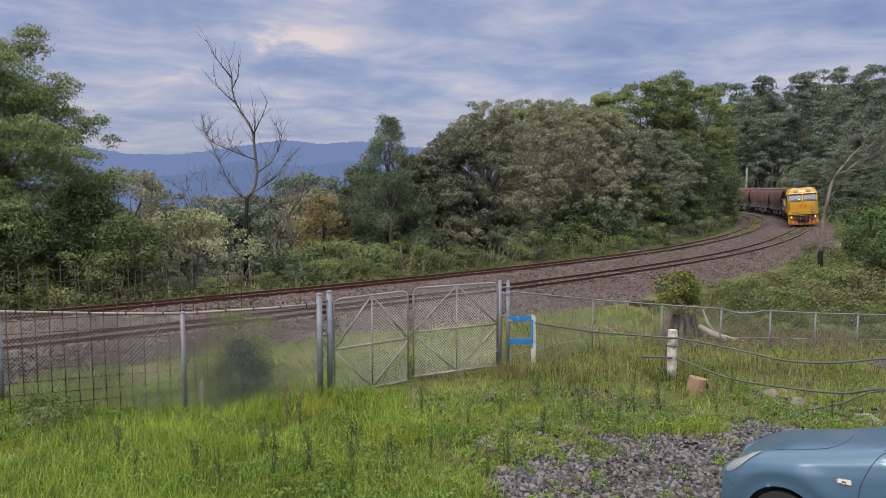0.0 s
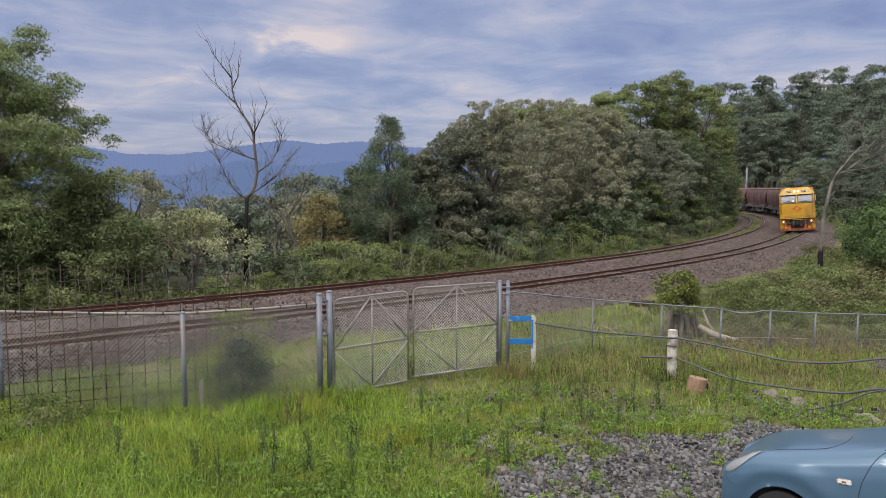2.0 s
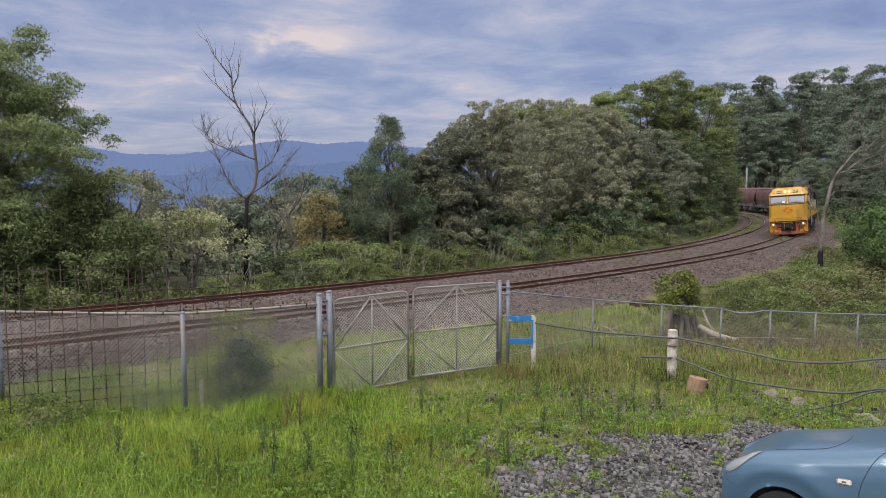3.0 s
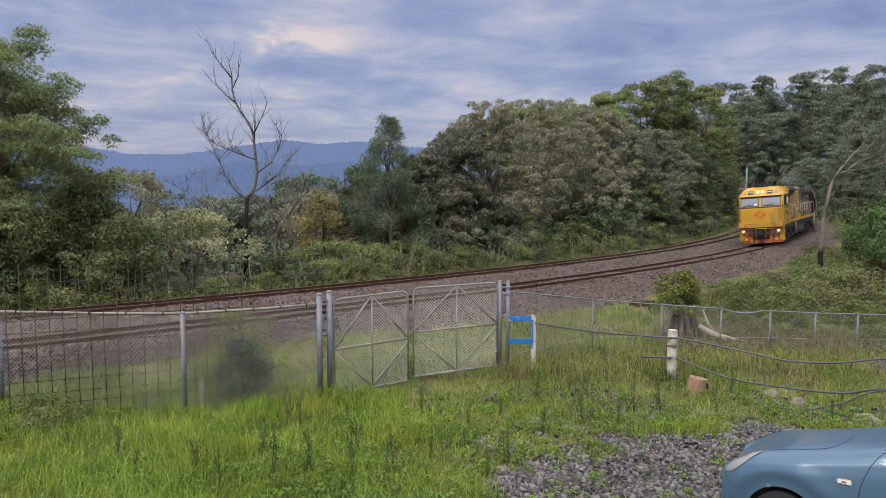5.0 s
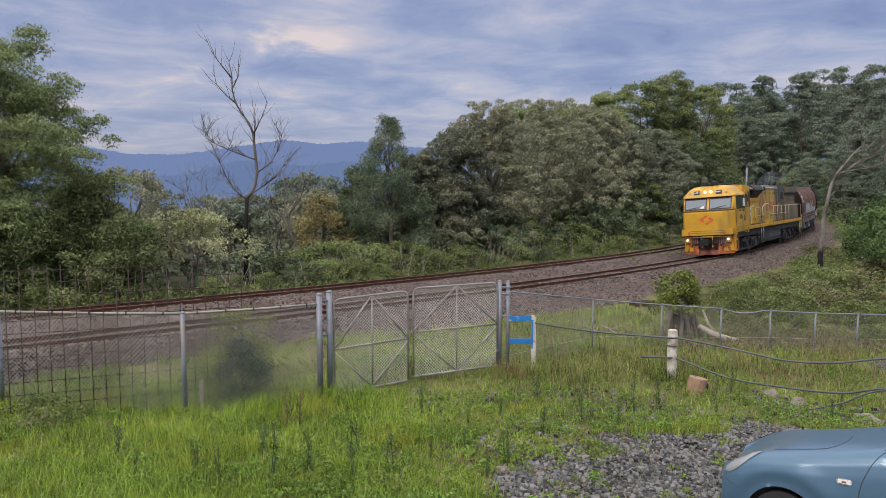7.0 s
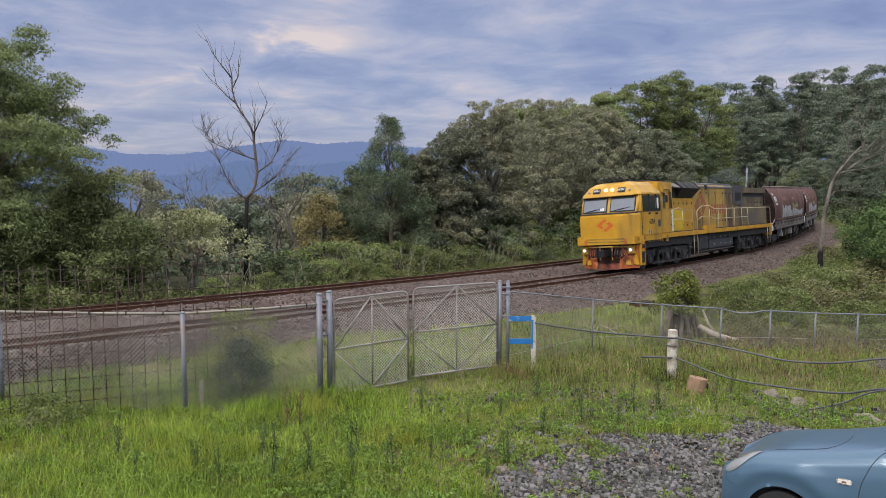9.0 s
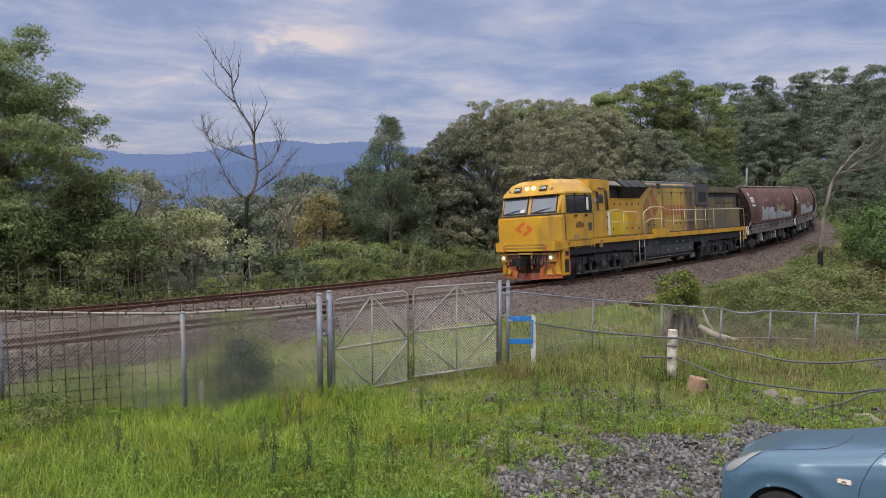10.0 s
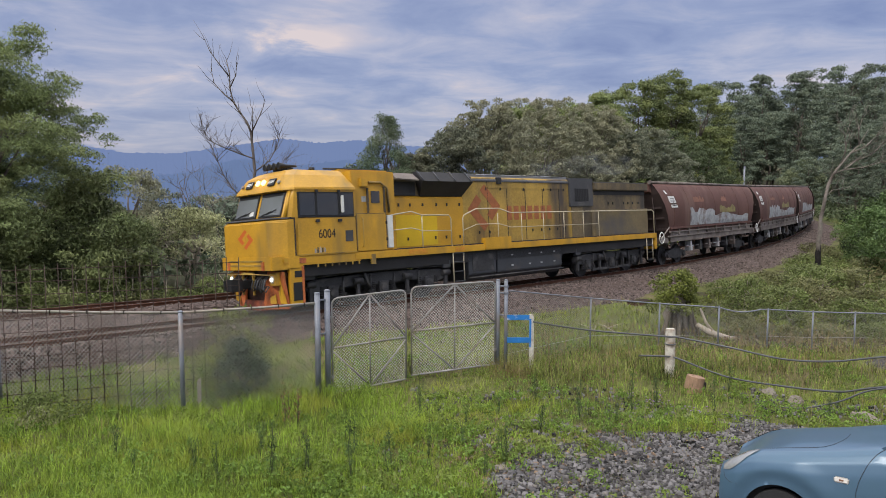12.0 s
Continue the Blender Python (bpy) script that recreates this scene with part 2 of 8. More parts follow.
def rail_z(s):
    """Height of the rails: falling gently to the bend, level round it."""
    return GRADE * np.asarray(s) + 0.0100 * RUN_OUT * np.logaddexp(0.0, np.asarray(s, dtype=float) / RUN_OUT)


def along(x, y):
    """s and side of places on the ground."""
    x, y = np.atleast_1d(x).astype(float), np.atleast_1d(y).astype(float)
    step = slice(None, None, 4)
    sx, sy, ss, st = LINE_X[step], LINE_Y[step], S_ALL[step], THETA[step]
    s, side = np.empty(len(x)), np.empty(len(x))
    for i in range(0, len(x), 20000):
        dx, dy = x[i:i + 20000, None] - sx, y[i:i + 20000, None] - sy
        k = np.argmin(dx * dx + dy * dy, axis=1)
        r = np.arange(len(k))
        s[i:i + 20000] = ss[k] + dx[r, k] * np.cos(st[k]) + dy[r, k] * np.sin(st[k])
        side[i:i + 20000] = dx[r, k] * np.sin(st[k]) - dy[r, k] * np.cos(st[k])
    return s, side


def ease(a, b, x):
    t = np.clip((np.asarray(x, dtype=float) - a) / (b - a), 0, 1)
    return t * t * (3 - 2 * t)


def wave(x, y, size, seed=0.0):
    """Cheap smooth unevenness between -1 and 1."""
    a, b = x / size + seed, y / size - seed * 1.7
    return (np.sin(a * 1.3 + 1.7 * np.sin(b * 0.7 + seed)) + np.sin(b * 1.9 + 1.3 * np.sin(a * 1.1)) + np.sin((a + b) * 0.9 + 2.1 * np.sin((a - b) * 0.6))) / 3


def apron(s):
    """How far the ballast reaches towards the house."""
    return 1.75 + 2.25 * ease(-37, -24, s)


def ground_z(x, y):
    x, y = np.atleast_1d(x).astype(float), np.atleast_1d(y).astype(float)
    s, side = along(x, y)
    zt = rail_z(s)
    near = 0.34 - 0.74 * np.clip((y - 6.5) / 7.5, 0, 1)
    near = near + (zt - 0.55 - near) * ease(-12, 22, s) * ease(40, 4, side)
    near = near + 0.13 * np.clip(side - 9, 0, 140) * ease(8, 40, s)
    far = zt - 0.55 - 0.20 * np.clip(-side - TRACKS - 11, 0, 260) - 0.02 * np.clip(-side - 20, 0, 3000)
    z = np.where(side > -2, near, far)
    bed = zt - 0.50
    under = ease(apron(s) + 2.5, apron(s), side) * ease(-TRACKS - 5.5, -TRACKS - 3.5, side)
    z = z * (1 - under) + np.minimum(bed, z + 0.3) * under
    z = z + 0.05 * wave(x, y, 1.6, 0.3) * ease(0.2, 3, side) + 0.03 * wave(x, y, 0.6, 1.3)
    return z


def gz(x, y):
    return float(ground_z(x, y)[0])


# ---- structure: ground, hills, railway
M_GROUND = material("grassy_earth", (0.100, 0.106, 0.038), rough=0.95, vary=0.7, scale=0.5, fine_scale=14, bump=0.8, bump_dist=0.05,
                    stain=(0.17, 0.13, 0.085), stain_amount=0.25, stain_scale=0.45, spec=0.1)
# Dark leaf mould under trees and scrub, with their shade in its colour.
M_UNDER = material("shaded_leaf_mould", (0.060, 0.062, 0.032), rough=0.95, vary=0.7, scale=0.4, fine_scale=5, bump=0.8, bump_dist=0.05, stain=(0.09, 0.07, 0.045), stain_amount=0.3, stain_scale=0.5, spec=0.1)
M_BALLAST = stone_material("ballast_stone", (0.102, 0.078, 0.071), (0.086, 0.063, 0.055), 0.075, 0.34, 0.045)
M_STONE = material("ballast_pieces", (0.126, 0.099, 0.090), rough=0.92, vary=0.6, scale=2, fine_scale=25, bump=0.4, island=1.0, spec=0.2)
M_RUST = material("rusty_rail_steel", (0.105, 0.050, 0.032), rough=0.85, vary=0.5, scale=3, fine_scale=40, bump=0.3, spec=0.25)
M_RAILTOP = material("worn_rail_head", (0.30, 0.27, 0.26), rough=0.35, metal=0.9, vary=0.2, bump=0.05)
M_SLEEPER = material("weathered_sleeper", (0.075, 0.056, 0.046), rough=0.95, vary=0.6, scale=4, fine_scale=45, bump=0.6, obrand=0.7, spec=0.1)


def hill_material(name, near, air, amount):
    """Far woods; the haze before them is mixed in as blue glow."""
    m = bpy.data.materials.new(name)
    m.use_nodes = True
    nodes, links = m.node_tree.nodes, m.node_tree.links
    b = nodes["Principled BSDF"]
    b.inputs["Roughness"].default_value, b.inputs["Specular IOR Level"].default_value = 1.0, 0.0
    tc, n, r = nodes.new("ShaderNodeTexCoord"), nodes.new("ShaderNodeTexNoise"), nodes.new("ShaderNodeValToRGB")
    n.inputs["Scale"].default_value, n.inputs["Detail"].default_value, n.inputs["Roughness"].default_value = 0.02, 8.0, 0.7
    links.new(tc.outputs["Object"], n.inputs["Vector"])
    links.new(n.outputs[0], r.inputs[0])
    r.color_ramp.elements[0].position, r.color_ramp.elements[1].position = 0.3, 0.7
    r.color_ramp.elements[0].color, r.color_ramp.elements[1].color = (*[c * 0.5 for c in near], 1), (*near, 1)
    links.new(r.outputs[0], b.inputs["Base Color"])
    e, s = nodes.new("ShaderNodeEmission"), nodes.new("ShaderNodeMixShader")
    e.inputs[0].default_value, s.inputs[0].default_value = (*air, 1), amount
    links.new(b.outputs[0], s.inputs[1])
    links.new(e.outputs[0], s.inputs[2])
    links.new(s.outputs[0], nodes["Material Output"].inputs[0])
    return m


def spaced(near, far, first, growth):
    out, step, at = [near], first, near
    while at < far:
        at += step
        step *= growth
        out.append(min(at, far))
    return out


def build_ground():
    xs = [-x for x in reversed(spaced(14, 4500, 0.7, 1.16))] + list(np.arange(-13.5, 14, 0.35)) + spaced(14, 4500, 0.6, 1.10)
    ys = [-y for y in reversed(spaced(2, 4500, 1.5, 1.4))] + list(np.arange(2.5, 24, 0.35)) + spaced(24, 4700, 0.6, 1.07)
    gx, gy = np.meshgrid(np.array(xs), np.array(ys))
    z = ground_z(gx.ravel(), gy.ravel())
    far = np.hypot(gx.ravel(), gy.ravel())
    z = z * ease(3500, 700, far) + np.clip(z, -120, 12) * ease(700, 3500, far)
    verts = np.stack([gx.ravel(), gy.ravel(), np.clip(z, -120, 40)], 1)
    w, h = len(xs), len(ys)
    i = (np.arange(h - 1)[:, None] * w + np.arange(w - 1)[None, :]).ravel()
    faces = np.stack([i, i + 1, i + w + 1, i + w], 1).ravel()
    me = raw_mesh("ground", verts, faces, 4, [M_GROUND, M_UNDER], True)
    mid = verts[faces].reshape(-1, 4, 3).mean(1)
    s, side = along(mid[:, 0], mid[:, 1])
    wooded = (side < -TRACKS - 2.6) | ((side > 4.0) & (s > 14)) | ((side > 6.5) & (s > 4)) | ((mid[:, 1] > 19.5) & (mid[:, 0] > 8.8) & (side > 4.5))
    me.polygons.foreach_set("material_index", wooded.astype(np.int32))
    ob = new("ground", me)
    tagged(ob, "uneven grassy earth sloping down to the railway", "ground", kind="structure")


def build_hills():
    rng = np.random.default_rng(4)
    for name, dist, material_, crest, label in (
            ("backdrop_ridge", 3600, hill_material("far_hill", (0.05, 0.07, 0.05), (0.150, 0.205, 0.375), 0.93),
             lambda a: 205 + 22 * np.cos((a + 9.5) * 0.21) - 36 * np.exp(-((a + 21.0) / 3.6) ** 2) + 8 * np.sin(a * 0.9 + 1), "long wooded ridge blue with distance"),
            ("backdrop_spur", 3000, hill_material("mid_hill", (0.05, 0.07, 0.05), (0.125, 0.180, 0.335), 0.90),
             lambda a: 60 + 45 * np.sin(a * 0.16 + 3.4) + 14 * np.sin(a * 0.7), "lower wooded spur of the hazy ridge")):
        deg = np.arange(-75, 76, 0.12)
        rows = []
        wob = np.cumsum(rng.normal(0, 1.0, len(deg)))
        wob = wob - np.convolve(wob, np.ones(60) / 60, "same")
        for k, (up, out) in enumerate(((-160, -500), (-60, -300), (0.45, -160), (0.8, -60), (1.0, 0), (0.7, 250))):
            top = crest(deg) + wob * 1.2
            zz = np.full(len(deg), float(up)) if up < 0 else top * up + rng.normal(0, 1.6, len(deg))
            r = dist + out
            rows.append(np.stack([np.sin(np.radians(deg)) * r, np.cos(np.radians(deg)) * r, zz], 1))
        verts = np.concatenate(rows)
        n = len(deg)
        i = (np.arange(len(rows) - 1)[:, None] * n + np.arange(n - 1)[None, :]).ravel()
        faces = np.stack([i, i + 1, i + n + 1, i + n], 1).ravel()
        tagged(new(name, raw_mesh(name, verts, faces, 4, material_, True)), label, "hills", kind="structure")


def bed_z(s, side):
    """The top of the ballast."""
    zt = rail_z(s)
    lean = np.where(side > -TRACKS / 2, side * CANT, (side + TRACKS) * CANT)
    lean = np.clip(lean, -0.12, 0.12)
    top = zt - 0.13 + lean
    right = np.clip((side - 1.32) / np.maximum(apron(s) - 1.32, 0.35), 0, 1.3)
    left = np.clip((-side - TRACKS - 1.6) / 1.8, 0, 1.3)
    return top - right * 0.62 - left * 0.75


def build_ballast():
    rng = np.random.default_rng(7)
    ss, ls = np.arange(-110, 150, 0.25), np.concatenate([np.linspace(-TRACKS - 3.8, -TRACKS - 1.6, 9), np.linspace(-TRACKS - 1.4, 1.05, 30), np.linspace(1.2, 4.5, 18)])
    gs, gl = np.meshgrid(ss, ls, indexing="ij")
    gs, gl = gs.ravel(), gl.ravel()
    gl2 = np.where(gl > 1.05, 1.05 + (gl - 1.05) * (apron(gs) - 1.05 + 0.25) / 2.95, gl)
    x, y, _ = line(gs, gl2)
    z = bed_z(gs, gl2) + rng.normal(0, 0.016, len(gs)) + 0.02 * wave(x, y, 0.9, 2.0)
    n = len(ls)
    i = (np.arange(len(ss) - 1)[:, None] * n + np.arange(n - 1)[None, :]).ravel()
    faces = np.stack([i, i + n, i + n + 1, i + 1], 1).ravel()
    tagged(new("ballast_bed", raw_mesh("ballast_bed", np.stack([x, y, z], 1), faces, 4, M_BALLAST)), "brown-grey crushed stone ballast under the tracks", "ballast", kind="structure")


CUBE = np.array([(-1, -1, -1), (1, -1, -1), (1, 1, -1), (-1, 1, -1), (-1, -1, 1), (1, -1, 1), (1, 1, 1), (-1, 1, 1)], dtype=float)
CUBE_F = np.array([(4, 5, 6, 7), (0, 1, 5, 4), (1, 2, 6, 5), (2, 3, 7, 6), (3, 0, 4, 7)])


def stones(name, x, y, z, size, mat, rng, label, category):
    """Many broken stones as one mesh: jittered blocks, each turned its own way."""
    n = len(x)
    v = CUBE[None] * (0.55 + 0.35 * rng.random((n, 8, 3))) * (size[:, None, None] * (0.6 + 0.5 * rng.random((n, 1, 3))))
    a, b = rng.random(n) * 6.28, rng.normal(0, 0.95, n)
    ca, sa, cb, sb = np.cos(a)[:, None], np.sin(a)[:, None], np.cos(b)[:, None], np.sin(b)[:, None]
    px, py, pz = v[..., 0], v[..., 1] * cb - v[..., 2] * sb, v[..., 1] * sb + v[..., 2] * cb
    v = np.stack([px * ca - py * sa + x[:, None], px * sa + py * ca + y[:, None], pz + z[:, None]], 2)
    faces = (np.arange(n)[:, None, None] * 8 + CUBE_F[None]).ravel()
    return tagged(new(name, raw_mesh(name, v.reshape(-1, 3), faces, 4, mat)), label, category, kind="stuff")


def build_ballast_stones():
    rng = np.random.default_rng(11)
    n = 30000
    s = -62 + 92 * rng.random(n) ** 1.2
    side = -TRACKS - 2.2 + (apron(s) + TRACKS + 2.4) * rng.random(n)
    side = np.where(rng.random(n) < 0.45, 0.9 + (apron(s) - 0.7) * rng.random(n), side)
    x, y, _ = line(s, side)
    stones("ballast_stones", x, y, bed_z(s, side) + 0.012, 0.024 + 0.028 * rng.random(n) ** 2, M_STONE, rng, "loose angular brown-grey ballast stones", "stones")


def rail_section():
    """Half-rounded flat-bottom rail, head at zero."""
    half = [(0.036, -0.008), (0.034, -0.036), (0.010, -0.046), (0.009, -0.132), (0.030, -0.142), (0.070, -0.150), (0.070, -0.160)]
    top = [(0.024, 0.0)]
    right = top + half
    return right + [(-a, b) for a, b in reversed(right)]


def build_track(name, offset, label):
    track = thing(name, label, "railway track", kind="structure")
    ss = np.concatenate([np.arange(-110, 60, 1.0), np.arange(60, 150.1, 1.5)])
    for side in (-GAUGE / 2, GAUGE / 2):
        b, heads = Build(), Build()
        secs, tops = [], []
        for s in ss:
            x, y, t = line(s, offset + side)
            zc = float(rail_z(s)) + side * math.sin(CANT)
            nx, ny = math.sin(t), -math.cos(t)
            secs.append([(x + nx * u, y + ny * u, zc + v + u * math.sin(CANT)) for u, v in rail_section()])
            tops.append([(x + nx * u, y + ny * u, zc + v + u * math.sin(CANT)) for u, v in ((0.026, 0.002), (0.026, -0.004), (-0.026, -0.004), (-0.026, 0.002))])
        b.loft(secs)
        heads.loft(tops)
        rail = part("rail", b, M_RUST, track, "rust-brown steel rail")
        part("rail_head", heads, M_RAILTOP, rail, "worn running surface")
    return track


def sleeper_mesh():
    b = Build().box((0, 0, -0.09), (0.23, 2.5, 0.14))
    return b.mesh("sleeper", M_SLEEPER, 0.012)


def build_sleepers(track, offset):
    me = sleeper_mesh()
    rng = random.Random(3 if offset else 5)
    far = Build()
    for k in range(330):
        s = -62 + k * 0.62
        x, y, t = line(s, offset)
        m = Matrix.Translation((x, y, float(rail_z(s)) - 0.100 + rng.uniform(-0.012, 0.008))) @ Matrix.Rotation(t + rng.uniform(-0.02, 0.02), 4, "Z") @ Matrix.Rotation(-CANT, 4, "X")
        if k < 150:
            part("sleeper", me, None, track, at=m)
        else:
            far.box((0, 0, -0.09), (0.23, 2.5, 0.14), m)
    tagged(part("far_sleepers", far, M_SLEEPER, track, "dark timber sleepers along the bend"), kind="stuff")


# ---- the train
M_YELLOW = material("loco_yellow", (0.500, 0.268, 0.017), rough=0.48, vary=0.28, scale=1.4, fine_scale=22, bump=0.04, stain=(0.29, 0.175, 0.035), stain_amount=0.34, stain_scale=1.1, streak=True, coat=0.15)
M_SOOTY = material("sooty_yellow", (0.370, 0.235, 0.045), rough=0.6, vary=0.45, scale=0.8, fine_scale=14, bump=0.05, stain=(0.060, 0.046, 0.036), stain_amount=0.55, stain_scale=0.8, streak=True)
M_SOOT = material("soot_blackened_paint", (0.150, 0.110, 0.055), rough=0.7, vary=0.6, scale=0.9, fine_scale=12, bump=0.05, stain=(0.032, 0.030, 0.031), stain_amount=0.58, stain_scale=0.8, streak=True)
M_DARK = material("sooty_dark_steel", (0.019, 0.018, 0.020), rough=0.7, vary=0.5, scale=2, fine_scale=30, bump=0.1)
M_BOGIE = material("grimy_bogie_steel", (0.030, 0.030, 0.033), rough=0.7, vary=0.6, scale=3, fine_scale=30, bump=0.15, stain=(0.085, 0.080, 0.078), stain_amount=0.3, stain_scale=2.5)
M_TANK = material("grey_tank_paint", (0.040, 0.043, 0.051), rough=0.55, vary=0.3, scale=2, fine_scale=25, bump=0.05, stain=(0.09, 0.075, 0.06), stain_amount=0.2)
M_GLASS = material("dark_window_glass", (0.018, 0.022, 0.028), rough=0.06, vary=0.1, bump=0, spec=0.8)
# Pale grey base stands for part of the sky mirrored in the glass.
M_SCREEN = material("windscreen_glass", (0.165, 0.178, 0.192), rough=0.10, vary=0.15, scale=1.0, bump=0, spec=1.0, coat=1.0)
M_RED = material("logo_red", (0.52, 0.105, 0.02), rough=0.5, vary=0.15, bump=0)
M_FADED = material("faded_red", (0.30, 0.10, 0.035), rough=0.6, vary=0.3, bump=0)
M_ORANGE = material("hazard_orange", (0.44, 0.120, 0.035), rough=0.6, vary=0.45, scale=3, fine_scale=18, bump=0.05, stain=(0.075, 0.045, 0.035), stain_amount=0.22, stain_scale=3.0, streak=True)
M_BLADE = material("scraped_red_blade", (0.23, 0.060, 0.030), rough=0.65, vary=0.6, scale=4, fine_scale=18, bump=0.1, stain=(0.05, 0.028, 0.022), stain_amount=0.45, stain_scale=3.0)
M_PRIMER = material("orange_primer", (0.52, 0.215, 0.020), rough=0.6, vary=0.4, scale=4, fine_scale=20, bump=0.02, stain=(0.44, 0.25, 0.02), stain_amount=0.5, stain_scale=3.0)
M_GRIMERED = material("oily_red_paint", (0.085, 0.034, 0.022), rough=0.6, vary=0.6, scale=3, fine_scale=18, bump=0.1, stain=(0.018, 0.014, 0.013), stain_amount=0.5, stain_scale=2.5)
M_ROOFGREY = material("dark_grey_roof_sheet", (0.052, 0.052, 0.056), rough=0.55, vary=0.4, scale=1.5, fine_scale=20, bump=0.05, stain=(0.11, 0.10, 0.09), stain_amount=0.25, stain_scale=0.8)
M_DUSTBOX = material("dusty_side_box", (0.150, 0.115, 0.060), rough=0.8, vary=0.35, scale=0.7, fine_scale=14, bump=0.04, stain=(0.085, 0.075, 0.066), stain_amount=0.5, stain_scale=0.6)
M_FRESH = material("fresh_yellow_paint", (0.62, 0.405, 0.012), rough=0.4, vary=0.15, scale=2, bump=0.02)
M_RUSTY = material("rusty_sprayed_paint", (0.190, 0.085, 0.055), rough=0.75, vary=0.5, scale=3, bump=0.02)
M_BLACK = material("black_paint", (0.012, 0.012, 0.013), rough=0.5, vary=0.2, bump=0.02)
M_WHITE = material("dirty_white_paint", (0.62, 0.62, 0.60), rough=0.5, vary=0.15, bump=0.02)
M_RAILWHITE = material("handrail_cream", (0.48, 0.42, 0.30), rough=0.5, vary=0.2, bump=0.02)
M_LAMP = material("lit_headlamp", (1.0, 0.66, 0.26), rough=0.3, vary=0.0, bump=0, emit=2.3)
M_DITCH = material("lit_ditch_lamp", (1.0, 0.93, 0.72), rough=0.3, vary=0.0, bump=0, emit=1.1)
M_WAGON = material("wagon_maroon", (0.105, 0.052, 0.043), rough=0.72, vary=0.35, scale=0.8, fine_scale=14, bump=0.06, stain=(0.15, 0.092, 0.075), stain_amount=0.35, stain_scale=0.9, streak=True, obrand=0.3, spec=0.25)
M_WAGON_END = material("wagon_end_dark", (0.035, 0.022, 0.020), rough=0.85, vary=0.5, scale=2, bump=0.1)
M_WAGON_DUST = material("dusty_wagon_frame", (0.17, 0.145, 0.130), rough=0.85, vary=0.5, scale=1.5, fine_scale=20, bump=0.1, stain=(0.07, 0.05, 0.045), stain_amount=0.45)
M_PALE = material("pale_sprayed_paint", (0.34, 0.35, 0.36), rough=0.7, vary=0.5, scale=2.5, fine_scale=12, bump=0.02, stain=(0.13, 0.07, 0.055), stain_amount=0.35, stain_scale=2.2)
M_GREENISH = material("olive_sprayed_paint", (0.20, 0.17, 0.06), rough=0.7, vary=0.5, scale=2.5, bump=0.02, stain=(0.13, 0.07, 0.055), stain_amount=0.4, stain_scale=2.2)

LOCO_B1, LOCO_B2, WAGON_L, WAGON_B, LEAD = 4.3, 16.9, 14.3, (2.5, 11.8), 20.72


def front_s(t):
    """Where the front of the engine stands on the line at t seconds."""
    return (((-0.000832 * t + 0.020043) * t - 0.130197) * t - 5.795408) * t + 35.973554 + 0.40 * math.exp(-((t - 7.6) / 2.0) ** 2)


def vehicle_pose(s, b1, b2):
    """Pose of a vehicle whose front end is at s: x forward, y to the house, z up from the rail."""
    x1, y1, _ = line(s + b1)
    x2, y2, _ = line(s + b2)
    back = Vector((x2 - x1, y2 - y1, float(rail_z(s + b2) - rail_z(s + b1)))).normalized()
    side = Vector((back.y, -back.x, 0)).normalized()
    side = (side * math.cos(CANT) + Vector((0, 0, math.sin(CANT))))
    fwd = -back
    upw = fwd.cross(side).normalized()
    side = upw.cross(fwd).normalized()
    at = Vector((x1, y1, float(rail_z(s + b1)))) - back * b1
    return Matrix(((fwd.x, side.x, upw.x, at.x), (fwd.y, side.y, upw.y, at.y), (fwd.z, side.z, upw.z, at.z), (0, 0, 0, 1)))


def bogie_turn(s, b, b1, b2):
    """Degrees by which a bogie turns under its vehicle."""
    x1, y1, _ = line(s + b1)
    x2, y2, _ = line(s + b2)
    return math.degrees(float(np.interp(s + b, S_ALL, THETA)) - math.atan2(y2 - y1, x2 - x1))


def slab(x0, x1, y0, y1, z0, z1):
    return ((x0 + x1) / 2, (y0 + y1) / 2, (z0 + z1) / 2), (abs(x1 - x0), abs(y1 - y0), abs(z1 - z0))


def wheelset(radius):
    b = Build()
    for y in (-0.72, 0.72):
        b.disc((0, y, 0), (0, 1, 0), radius, 0.12, 28)
        b.disc((0, y * 0.93, 0), (0, 1, 0), radius + 0.03, 0.03, 28)
        for k in range(4):
            a = k * math.pi / 2
            b.box((math.cos(a) * radius * 0.6, y * 1.09, math.sin(a) * radius * 0.6), (0.10, 0.03, 0.10))
    b.tube([(0, -1.0, 0), (0, 1.0, 0)], 0.09, 12)
    return b.mesh("wheelset", M_BOGIE)


